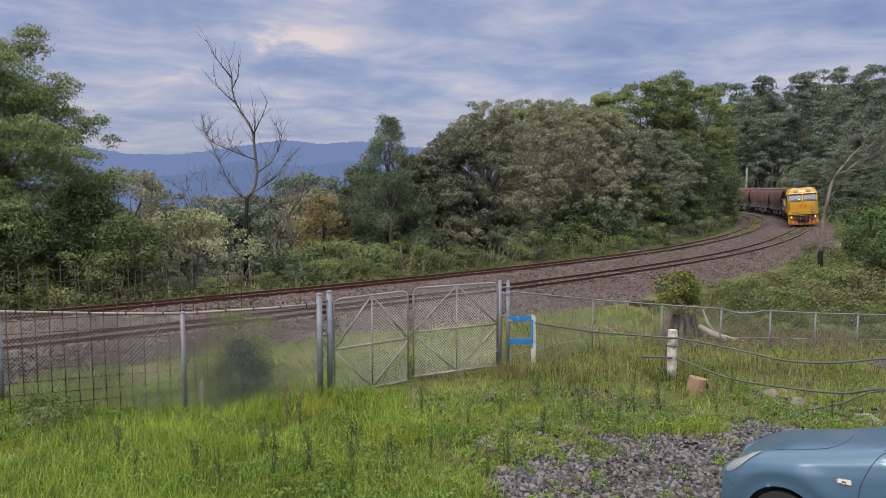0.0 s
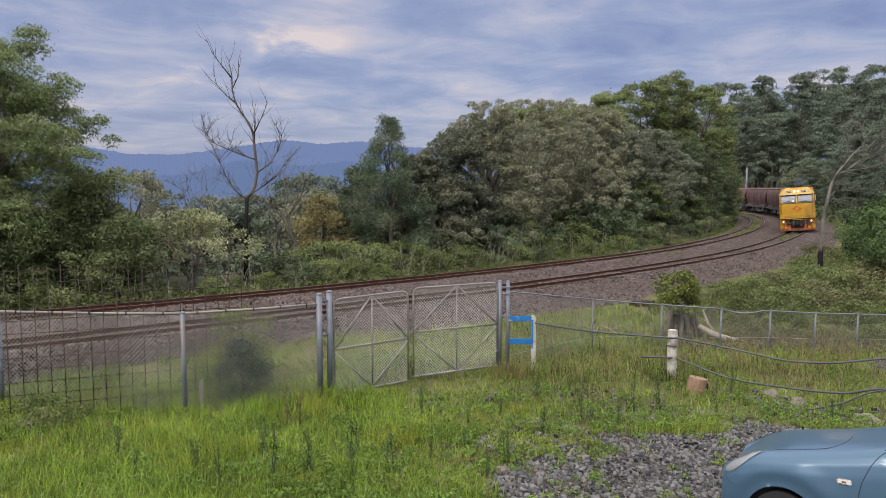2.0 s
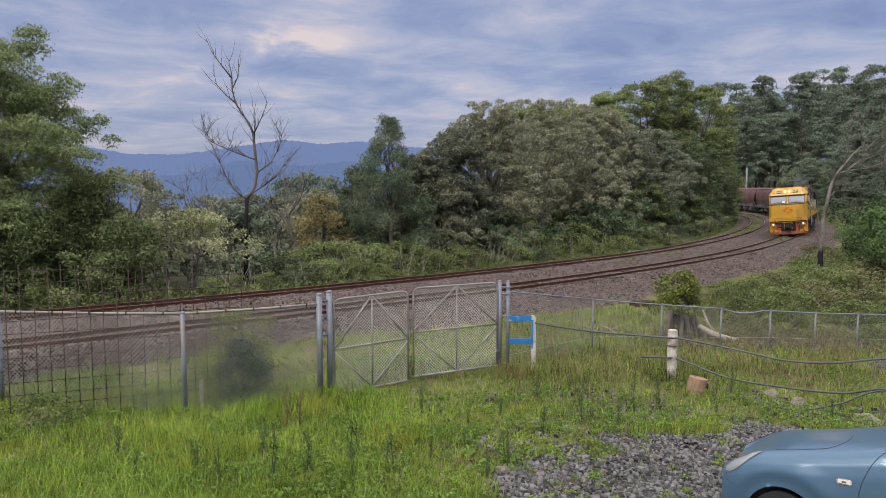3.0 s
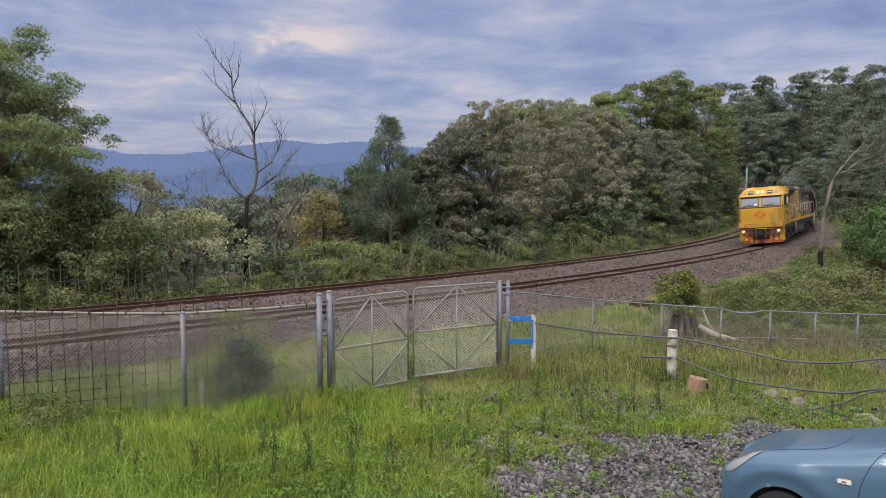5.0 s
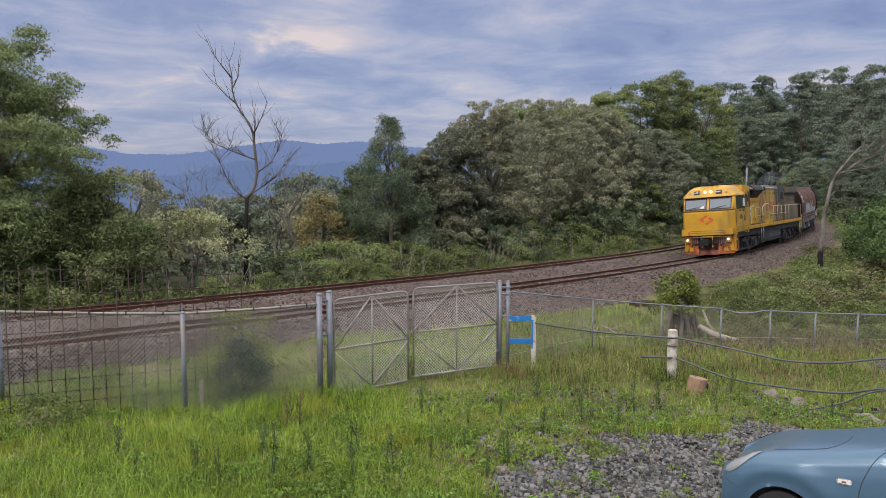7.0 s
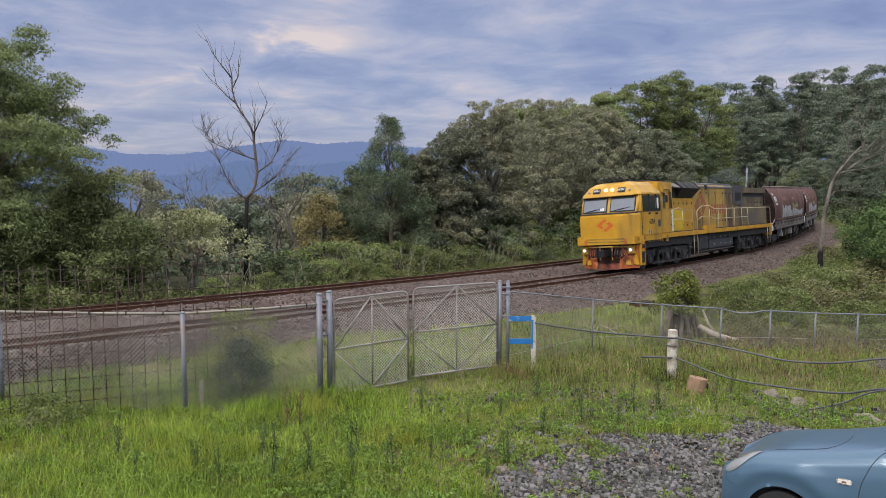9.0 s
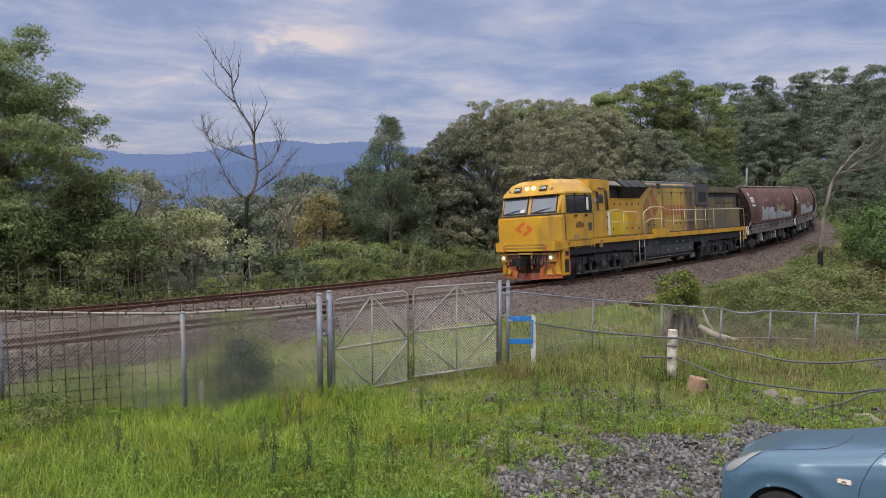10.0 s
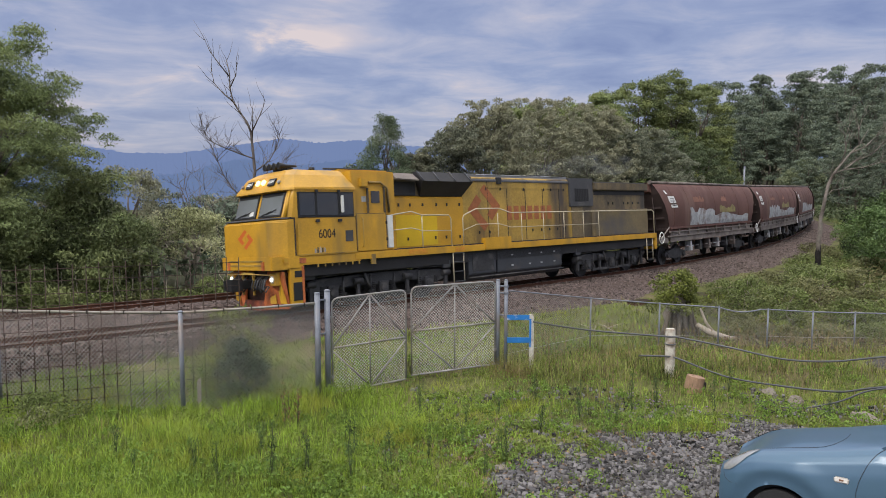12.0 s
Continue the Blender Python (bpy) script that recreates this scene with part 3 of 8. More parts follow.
def loco_bogie(parent, x, wheel_mesh, flip):
    b = Build()
    bog = part("bogie", Build().box((0, 0, 0.66), (3.2, 1.6, 0.20)), M_BOGIE, parent, "three-axle grimy steel bogie", at=pose(x, 0, 0))
    for y in (-1.02, 1.02):
        b = Build()
        b.loft([[(px, y + dy, pz) for dy, px, pz in ((-0.08, px, z0), (0.08, px, z0), (0.08, px, z1), (-0.08, px, z1))]
                for px, z0, z1 in ((-2.75, 0.62, 0.86), (-2.2, 0.50, 0.92), (-1.0, 0.66, 0.95), (0, 0.58, 0.98), (1.0, 0.66, 0.95), (2.2, 0.50, 0.92), (2.75, 0.62, 0.86))])
        part("side_frame", b, M_BOGIE, bog, bevel=0.015)
        for wx in (-1.85, 0, 1.85):
            a = Build().box((wx, y * 1.06, 0.50), (0.34, 0.22, 0.40)).disc((wx, y * 1.17, 0.50), (0, 1, 0), 0.14, 0.08, 14)
            part("axle_box", a, M_BOGIE, bog, bevel=0.012)
            for dx in (-0.34, 0.34):
                c = Build()
                for k in range(6):
                    c.disc((wx + dx, y * 1.05, 0.36 + k * 0.065), (0, 0, 1), 0.085, 0.035, 10)
                part("coil_spring", c, M_DARK, bog)
        for wx in (-2.6, -0.95, 0.95, 2.6):
            part("brake_cylinder", Build().tube([(wx - 0.16, y * 1.12, 0.78), (wx + 0.16, y * 1.12, 0.78)], 0.10, 10).box((wx, y * 1.1, 0.50), (0.10, 0.10, 0.45)), M_BOGIE, bog)
        part("brake_pipe", Build().tube([(-2.7, y * 1.13, 0.99), (-1.2, y * 1.15, 1.03), (1.2, y * 1.15, 1.03), (2.7, y * 1.13, 0.97)], 0.022, 6), M_BOGIE, bog)
        for wx in (-1.45, -0.45, 0.45, 1.45):
            part("brake_hanger", Build().tube([(wx, y * 1.10, 0.92), (wx + 0.05, y * 1.14, 0.60), (wx - 0.02, y * 1.12, 0.30)], 0.028, 6).box((wx, y * 1.08, 0.34), (0.16, 0.10, 0.24)), M_BOGIE, bog)
        for wx in (-2.62, 2.62):
            part("sand_box", Build().box((wx, y * 1.10, 1.06), (0.34, 0.16, 0.26)).tube([(wx, y * 1.08, 0.95), (wx - 0.1, y * 0.85, 0.25)], 0.02, 6), M_TANK, bog, bevel=0.012)
        part("spring_plank", Build().box((0, y * 1.10, 0.28), (2.9, 0.06, 0.09)), M_BOGIE, bog)
        part("damper", Build().tube([(0.55, y * 1.16, 0.55), (0.75, y * 1.16, 1.02)], 0.05, 8), M_BOGIE, bog)
    wheels = []
    for wx in (-1.85, 0, 1.85):
        w = part("wheelset", wheel_mesh, None, bog, at=pose(wx, 0, 0.51))
        wheels.append((w, wx, 0.51))
    return bog, wheels


def text_mesh(words, size, mat, depth=0.004):
    cu = bpy.data.curves.new("lettering", "FONT")
    cu.body, cu.size, cu.extrude, cu.align_x, cu.align_y = words, size, depth, "CENTER", "CENTER"
    ob = bpy.data.objects.new("lettering", cu)
    scene.collection.objects.link(ob)
    bpy.context.view_layer.update()
    me = bpy.data.meshes.new_from_object(ob.evaluated_get(bpy.context.evaluated_depsgraph_get()))
    bpy.data.objects.remove(ob)
    me.materials.clear()
    me.materials.append(mat)
    return me


SIDE_TEXT = Matrix(((-1, 0, 0, 0), (0, 0, 1, 0), (0, 1, 0, 0), (0, 0, 0, 1)))   # reads along the side that faces the house
FRONT_TEXT = Matrix(((0, 0, 1, 0), (1, 0, 0, 0), (0, 1, 0, 0), (0, 0, 0, 1)))   # reads on the front


def logo(size):
    """A plain diamond ring in two halves, drawn in the plane y=0 (x right, z up)."""
    b = Build()
    s = size
    for sign in (1, -1):
        outer = [(-0.10 * s, 0.40 * s), (0.02 * s, 0.54 * s), (0.44 * s, 0.04 * s), (0.20 * s, -0.30 * s), (0.07 * s, -0.16 * s), (0.20 * s, 0.03 * s), (0.02 * s, 0.26 * s)]
        pts = [(sign * px, sign * pz) for px, pz in outer]
        b.loft([[(px, 0.0, pz) for px, pz in pts], [(px, 0.006, pz) for px, pz in pts]])
    return b


def build_loco():
    loco = thing("diesel_locomotive", "yellow diesel freight locomotive with sooty engine hood, headlamps lit", "locomotive")
    Y = 1.47
    # frame and sill
    part("frame", Build().box(*slab(-20.16, -1.2, -1.30, 1.30, 1.05, 1.42)), M_DARK, loco)
    sill = Build()
    sill.box(*slab(-20.2, -3.0, -1.46, 1.46, 1.42, 1.64))
    part("sill", sill, M_YELLOW, loco, "yellow walkway edge with scuffed paint", 0.01)
    part("walkway", Build().box(*slab(-20.18, -4.6, -1.40, 1.40, 1.64, 1.67)), M_DARK, loco)
    # nose: chamfered in plan, leaning back a little
    def ring(z, front, half, chamfer, back):
        return [(back, -Y, z), (front - chamfer * 1.6, -Y, z), (front, -half, z), (front, half, z), (front - chamfer * 1.6, Y, z), (back, Y, z)]
    nose = Build().loft([ring(1.30, -0.28, 1.22, 0.30, -1.1), ring(1.70, -0.26, 1.24, 0.30, -1.1), ring(2.60, -0.26, 1.24, 0.30, -1.1), ring(2.68, -0.40, 1.20, 0.28, -1.1)])
    part("nose", nose, M_YELLOW, loco, "plain yellow nose with chamfered corners", 0.02)
    part("nose_ledge", Build().loft([ring(2.675, -0.30, 1.23, 0.29, -1.0), ring(2.72, -0.36, 1.20, 0.28, -1.0)]), M_DARK, loco)
    # cab: lower side, window band, roof with sloping shoulders
    part("cab_side", Build().box(*slab(-3.08, -0.96, -Y, Y, 1.62, 2.70)), M_YELLOW, loco, bevel=0.02)
    band = Build().loft([[(-3.08, -Y, 2.70), (-0.90, -Y, 2.70), (-0.66, -1.34, 2.70), (-0.66, 1.34, 2.70), (-0.90, Y, 2.70), (-3.08, Y, 2.70)],
                         [(-3.08, -Y, 3.48), (-1.04, -Y, 3.48), (-0.90, -1.30, 3.48), (-0.90, 1.30, 3.48), (-1.04, Y, 3.48), (-3.08, Y, 3.48)]])
    part("cab_window_band", band, M_YELLOW, loco)
    roof = Build().loft([[(-3.10, -1.50, 3.46), (-1.02, -1.50, 3.46), (-0.72, -1.32, 3.46), (-0.72, 1.32, 3.46), (-1.02, 1.50, 3.46), (-3.10, 1.50, 3.46)],
                         [(-3.10, -1.50, 3.54), (-1.04, -1.50, 3.54), (-0.76, -1.30, 3.54), (-0.76, 1.30, 3.54), (-1.04, 1.50, 3.54), (-3.10, 1.50, 3.54)],
                         [(-2.98, -1.18, 3.92), (-1.22, -1.18, 3.92), (-0.98, -1.04, 3.92), (-0.98, 1.04, 3.92), (-1.22, 1.18, 3.92), (-2.98, 1.18, 3.92)],
                         [(-2.95, -0.95, 4.09), (-1.50, -0.95, 4.09), (-1.22, -0.80, 4.06), (-1.22, 0.80, 4.06), (-1.50, 0.95, 4.09), (-2.95, 0.95, 4.09)],
                         [(-2.95, -0.5, 4.14), (-1.60, -0.5, 4.14), (-1.40, -0.4, 4.12), (-1.40, 0.4, 4.12), (-1.60, 0.5, 4.14), (-2.95, 0.5, 4.14)]])
    part("cab_roof", roof, M_YELLOW, loco, "yellow cab roof with sloping shoulders", 0.02)
    # windscreens in dark rubber frames
    lean = math.atan2(0.24, 0.78)
    for y0, y1 in ((-1.31, -0.07), (0.07, 1.31)):
        m = Matrix.Translation((-0.78, 0, 3.09)) @ Matrix.Rotation(-lean, 4, "Y")
        part("windscreen_frame", Build().box((0.012, (y0 + y1) / 2, 0), (0.03, y1 - y0, 0.72), m), M_BLACK, loco, bevel=0.008)
        part("windscreen", Build().box((0.026, (y0 + y1) / 2, 0), (0.02, y1 - y0 - 0.10, 0.62), m), M_SCREEN, loco, "raked windscreen, sky reflection partly in its grey colour")
        if y0 < 0:
            part("paper_notice", Build().box((0.040, y1 - 0.24, -0.22), (0.006, 0.20, 0.13), m), M_WHITE, loco)
        part("sun_visor", Build().box((0.040, (y0 + y1) / 2, 0.275), (0.006, y1 - y0 - 0.14, 0.07), m), M_BLACK, loco)
        part("wiper", Build().tube([m @ Vector((0.05, y0 + 0.22, -0.31)), m @ Vector((0.05, y0 + 0.70, -0.20))], 0.012, 5).tube([m @ Vector((0.052, y0 + 0.48, -0.28)), m @ Vector((0.052, y0 + 0.98, -0.16))], 0.010, 5), M_BLACK, loco)
    for sy in (-1, 1):
        part("corner_post", Build().tube([(-0.74, sy * 1.385, 2.70), (-0.95, sy * 1.365, 3.48)], 0.05, 6), M_YELLOW, loco)
        part("side_window_frame", Build().box(*slab(-3.02, -1.10, sy * 1.455, sy * 1.482, 2.70, 3.42)), M_BLACK, loco, bevel=0.01)
        for x0, x1 in ((-1.66, -1.16), (-2.44, -1.74), (-2.98, -2.52)):
            part("side_window", Build().box(*slab(x0, x1, sy * 1.47, sy * 1.492, 2.76, 3.37)), M_GLASS, loco)
        part("mirror", Build().box(*slab(-2.62, -2.54, sy * 1.50, sy * 1.56, 2.82, 3.32)), M_WHITE if sy > 0 else M_BLACK, loco, bevel=0.01)
        for hx in (-1.72, -2.48):
            part("window_catch", Build().box(*slab(hx - 0.04, hx + 0.04, sy * 1.48, sy * 1.53, 3.38, 3.48)), M_BLACK, loco)
            part("lifting_lug", Build().box(*slab(hx - 0.05, hx + 0.05, sy * 1.47, sy * 1.55, 2.56, 2.64)), M_DARK, loco)
        part("grille_panel", Build().box(*slab(-2.95, -2.68, sy * 1.468, sy * 1.478, 1.98, 2.30)), M_TANK, loco)
        part("side_seam", Build().box(*slab(-1.00, -0.96, sy * 1.465, sy * 1.476, 1.66, 2.68)), M_DARK, loco)
        part("lower_seam", Build().box(*slab(-3.1, -1.0, sy * 1.465, sy * 1.475, 1.66, 1.675)), M_SOOTY, loco)
        part("cab_skirt", Build().box(*slab(-3.2, -1.0, sy * 1.30, sy * 1.45, 1.38, 1.62)), M_YELLOW, loco, bevel=0.008)
        part("orange_patch", Build().box(*slab(-1.30, -0.90, sy * 1.452, sy * 1.466, 1.44, 1.58)), M_ORANGE, loco)
        for k, cx in enumerate((-1.62, -1.70, -1.79, -1.86, -1.94)):
            part("paint_chip", Build().loft([[(cx - 0.03, sy * 1.471, 1.70), (cx + 0.03, sy * 1.471, 1.70), (cx + 0.015, sy * 1.474, 1.83 + 0.03 * (k % 3)), (cx - 0.02, sy * 1.474, 1.81 + 0.04 * (k % 2))], [(cx - 0.03, sy * 1.474, 1.70), (cx + 0.03, sy * 1.474, 1.70), (cx + 0.015, sy * 1.477, 1.83 + 0.03 * (k % 3)), (cx - 0.02, sy * 1.477, 1.81 + 0.04 * (k % 2))]]), M_BOGIE if k % 2 else M_PALE, loco)
        for x0, x1 in ((-5.9, -5.1), (-7.6, -7.15), (-0.98, -0.60)):
            part("primer_patch", Build().box(*slab(x0, x1, sy * 1.455, sy * 1.466, 1.46, 1.60)), M_PRIMER, loco)
        for k in range(7):
            cx = -1.7 - 0.24 * k
            part("skirt_rivet", Build().box(*slab(cx - 0.02, cx + 0.02, sy * 1.448, sy * 1.458, 1.30, 1.40)), M_SOOTY, loco)
    num = text_mesh("6004", 0.36, M_BLACK)
    part("running_number", num, None, loco, at=Matrix.Translation((-2.04, 1.474, 2.22)) @ SIDE_TEXT @ Matrix.Diagonal((0.82, 1, 1, 1)))
    part("front_logo", logo(0.62), M_RED, loco, "plain red diamond mark", at=Matrix.Translation((-0.258, 0.02, 2.16)) @ Matrix.Rotation(math.pi / 2, 4, "Z") @ Matrix.Diagonal((-1.6, 1, 0.86, 1)))
    # lamps and number boards over the windscreens
    brow = Matrix.Translation((-0.865, 0, 3.735)) @ Matrix.Rotation(-math.atan2(0.22, 0.38), 4, "Y")
    for y, w in ((-0.62, 0.36), (0.62, 0.36)):
        nb = part("number_board", Build().box((0.02, y, 0), (0.03, w, 0.24), brow), M_BLACK, loco, bevel=0.012)
        part("number", text_mesh("6004", 0.15, M_WHITE), None, nb, at=brow @ Matrix.Translation((0.039, y, 0)) @ FRONT_TEXT)
    for y in (-0.16, 0.16):
        part("headlamp", Build().disc(brow @ Vector((0.03, y, 0.02)), brow.to_3x3() @ Vector((1, 0, 0)), 0.088, 0.05, 18), M_LAMP, loco, "lit round headlamp")
    for y in (-1.02, 1.02):
        part("marker_lamp", Build().disc(brow @ Vector((0.03, y, -0.03)), brow.to_3x3() @ Vector((1, 0, 0)), 0.05, 0.05, 14), M_PALE, loco)
    horn = part("air_horn", Build().box((-1.60, 0.0, 4.17), (0.20, 0.8, 0.06)), M_BLACK, loco)
    for k, y in enumerate((-0.40, -0.15, 0.12, 0.38)):
        part("horn_bell", Build().tube([(-1.80, y, 4.25), (-1.45, y, 4.25), (-1.22, y, 4.25)], [0.035, 0.05, 0.10], 10), M_BLACK, horn)
    part("aerial", Build().tube([(-2.4, 0.3, 4.14), (-2.4, 0.3, 4.24)], 0.09, 10), M_BLACK, loco)
    # front end: step beam, hazard plough, coupler and hoses
    part("beam", Build().box(*slab(-0.95, -0.24, -1.42, 1.42, 1.28, 1.66)), M_YELLOW, loco, bevel=0.015)
    for z in (1.42, 1.54):
        part("beam_rib", Build().box(*slab(-0.26, -0.225, -0.95, 0.95, z - 0.02, z + 0.02)), M_SOOTY, loco)
    for y in (-0.98, 0.98):
        part("red_step_bracket", Build().box(*slab(-0.3, -0.20, y - 0.06, y + 0.06, 1.28, 1.52)), M_ORANGE, loco, bevel=0.01)
    for sy in (-1, 1):
        lampbox = part("ditch_lamp_box", Build().box(*slab(-0.72, -0.40, sy * 1.15 - 0.15, sy * 1.15 + 0.15, 0.86, 1.22)), M_YELLOW, loco, bevel=0.015)
        part("ditch_lamp_ring", Build().disc((-0.395, sy * 1.14, 1.03), (1, 0, 0), 0.10, 0.03, 18), M_PALE, lampbox)
        part("ditch_lamp", Build().disc((-0.375, sy * 1.14, 1.03), (1, 0, 0), 0.062, 0.04, 16), M_DITCH, lampbox, "lit ditch lamp")
        wing = Build()
        wing.loft([[(-0.55, sy * 0.62, 1.24), (-0.62, sy * 0.62, 1.24), (-0.62, sy * 1.40, 1.24), (-0.55, sy * 1.40, 1.24)],
                   [(-0.42, sy * 0.52, 0.18), (-0.50, sy * 0.52, 0.18), (-0.80, sy * 1.38, 0.20), (-0.72, sy * 1.38, 0.20)]])
        w = part("plough_wing", wing, M_ORANGE, loco, "orange and yellow hazard-striped plough", 0.008)
        for k in range(2):
            c = sy * (0.86 + 0.34 * k)
            stripe = Build().loft([[(-0.545 - 0.0 * k, c - sy * 0.10, 1.0), (-0.535, c - sy * 0.10, 1.0), (-0.535, c + sy * 0.10, 1.0), (-0.545, c + sy * 0.10, 1.0)],
                                   [(-0.47 - 0.12 * k, c + sy * 0.02, 0.36), (-0.46 - 0.12 * k, c + sy * 0.02, 0.36), (-0.52 - 0.12 * k, c + sy * 0.24, 0.36), (-0.53 - 0.12 * k, c + sy * 0.24, 0.36)]])
            part("hazard_stripe", stripe, M_YELLOW, w)
        step = part("cab_steps", Build().box(*slab(-1.22, -0.78, sy * 1.32, sy * 1.45, 0.30, 1.40)), M_YELLOW, loco, bevel=0.01)
        part("step_well", Build().box(*slab(-1.14, -0.86, sy * 1.44, sy * 1.462, 0.42, 0.92)), M_BLACK, step)
        part("step_well", Build().box(*slab(-1.14, -0.92, sy * 1.44, sy * 1.462, 1.06, 1.24)), M_BLACK, step)
        part("step_stripe", Build().box(*slab(-1.22, -1.15, sy * 1.452, sy * 1.464, 0.34, 1.36)), M_ORANGE, step)
    part("plough_blade", Build().loft([[(-0.46, -0.60, 0.42), (-0.46, 0.60, 0.42), (-0.60, 0.60, 0.42), (-0.60, -0.60, 0.42)], [(-0.40, -0.56, 0.15), (-0.40, 0.56, 0.15), (-0.60, 0.56, 0.15), (-0.60, -0.56, 0.15)]]), M_BLADE, loco, "dented red-brown plough blade", 0.01)
    part("front_plate", Build().box(*slab(-0.80, -0.62, -1.25, 1.25, 0.34, 1.28)), M_GRIMERED, loco, "oily dark red buffer plate")
    coupler = Build().box(*slab(-0.65, 0.05, -0.14, 0.14, 0.78, 1.02)).box((0.15, 0.05, 0.90), (0.34, 0.34, 0.34)).box((0.30, -0.14, 0.90), (0.16, 0.10, 0.30)).box((-0.45, 0, 0.9), (0.10, 0.5, 0.36))
    part("coupler", coupler, M_BLACK, loco, "black knuckle coupler", 0.02)
    rng = random.Random(8)
    for y in (-0.30, 0.30):
        part("coupler_frame", Build().box((-0.30, y, 0.90), (0.06, 0.05, 0.62)), M_SOOTY, loco)
    part("coupler_frame", Build().box((-0.30, 0, 1.20), (0.06, 0.65, 0.05)), M_SOOTY, loco)
    part("uncoupling_lever", Build().tube([(-0.28, -1.25, 1.16), (-0.22, -0.5, 1.18), (-0.20, 0.5, 1.18), (-0.28, 1.25, 1.16)], 0.018, 6), M_SOOTY, loco)
    for k in range(12):
        y = (-0.78, -0.66, -0.54, -0.40, -0.88, -0.24, 0.28, 0.42, 0.56, 0.70, 0.82, 0.92)[k]
        d = rng.uniform(0.25, 0.45)
        part("air_hose", Build().tube([(-0.45, y, 1.12), (-0.28, y + 0.02, 1.0), (-0.20, y + 0.05, 1.0 - d * 0.7), (-0.25, y + rng.uniform(-0.1, 0.1), 1.0 - d), (-0.35, y + 0.12, 0.85)], 0.025, 6), (M_BLACK, M_BOGIE, M_TANK)[k % 3], loco)
    # door bay behind the cab
    part("door_bay", Build().box(*slab(-4.70, -3.05, -1.36, 1.36, 1.64, 4.06)), M_YELLOW, loco, bevel=0.02)
    part("bay_roof", Build().box(*slab(-4.80, -2.9, -0.95, 0.95, 4.0, 4.14)), M_YELLOW, loco, bevel=0.03)
    for sy in (-1, 1):
        part("lower_door_panel", Build().box(*slab(-4.25, -3.10, sy * 1.36, sy * 1.462, 1.66, 2.80)), M_YELLOW, loco, bevel=0.015)
        door = part("cab_door", Build().box(*slab(-4.22, -3.62, sy * 1.36, sy * 1.385, 2.72, 3.62)), M_YELLOW, loco, bevel=0.01)
        part("door_window", Build().box(*slab(-4.06, -3.74, sy * 1.385, sy * 1.40, 3.10, 3.46)), M_GLASS, door)
        part("vent_box", Build().box(*slab(-3.60, -3.34, sy * 1.36, sy * 1.46, 3.58, 3.86)), M_YELLOW, loco, bevel=0.015)
        part("exhaust_pipe", Build().tube([(-3.66, sy * 1.40, 3.72), (-4.10, sy * 1.42, 3.72), (-4.35, sy * 1.42, 3.55), (-4.40, sy * 1.42, 2.80)], 0.035, 6), M_SOOTY, loco)
        for x0, x1, z0, z1 in ((-4.24, -4.22, 1.70, 2.78), (-3.12, -3.10, 1.70, 2.78), (-4.24, -3.10, 2.775, 2.79), (-3.6, -3.585, 2.8, 3.55), (-4.235, -4.22, 2.8, 3.6)):
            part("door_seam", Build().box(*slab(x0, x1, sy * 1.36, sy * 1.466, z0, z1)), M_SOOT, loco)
        for hz in (1.95, 2.45):
            part("door_hinge", Build().box(*slab(-4.26, -4.20, sy * 1.46, sy * 1.475, hz, hz + 0.09)), M_DARK, loco)
        part("grab_rail", Build().tube([(-3.30, sy * 1.47, 1.80), (-3.30, sy * 1.52, 1.84), (-3.30, sy * 1.52, 2.62), (-3.30, sy * 1.47, 2.66)], 0.014, 6), M_SOOTY, loco)
        part("white_panel", Build().box(*slab(-4.52, -4.30, sy * 1.37, sy * 1.44, 1.72, 2.72)), M_WHITE, loco, bevel=0.01)
        part("warning_notice", Build().box(*slab(-3.56, -3.40, sy * 1.362, sy * 1.372, 3.14, 3.30)), M_PALE, loco)
        part("sill_bracket", Build().box(*slab(-3.75, -3.60, sy * 1.40, sy * 1.48, 1.26, 1.56)), M_SOOTY, loco)
    # engine hood in its sections
    H = 1.05
    def hood(name, x0, x1, z1, mat, half=H, shoulder=0.09, label=""):
        secs = [[(x, -half, 1.66), (x, -half, z1 - shoulder), (x, -half + shoulder, z1), (x, half - shoulder, z1), (x, half, z1 - shoulder), (x, half, 1.66)] for x in (x0, x1)]
        return part(name, Build().loft(secs), mat, loco, label, 0.015)
    hood("front_hood", -8.05, -4.65, 3.36, M_YELLOW, label="bright yellow hood panels with bolt heads")
    hood("engine_hood", -14.32, -8.0, 4.06, M_SOOTY, label="yellow engine hood streaked with soot")
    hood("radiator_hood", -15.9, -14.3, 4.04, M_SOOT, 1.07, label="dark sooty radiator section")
    part("radiator_casing", Build().box(*slab(-15.80, -14.15, -1.12, 1.12, 2.92, 4.09)), M_ROOFGREY, loco, "dark grey radiator casing", 0.03)
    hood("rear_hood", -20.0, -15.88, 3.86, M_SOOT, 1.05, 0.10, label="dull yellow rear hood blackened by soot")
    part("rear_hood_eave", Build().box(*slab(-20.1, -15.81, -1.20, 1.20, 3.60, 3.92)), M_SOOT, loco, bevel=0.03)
    part("rear_hood_cap", Build().box(*slab(-20.1, -15.81, -1.05, 1.05, 3.90, 3.97)), M_ROOFGREY, loco, bevel=0.02)
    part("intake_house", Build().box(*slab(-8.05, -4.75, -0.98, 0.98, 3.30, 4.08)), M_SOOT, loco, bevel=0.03)
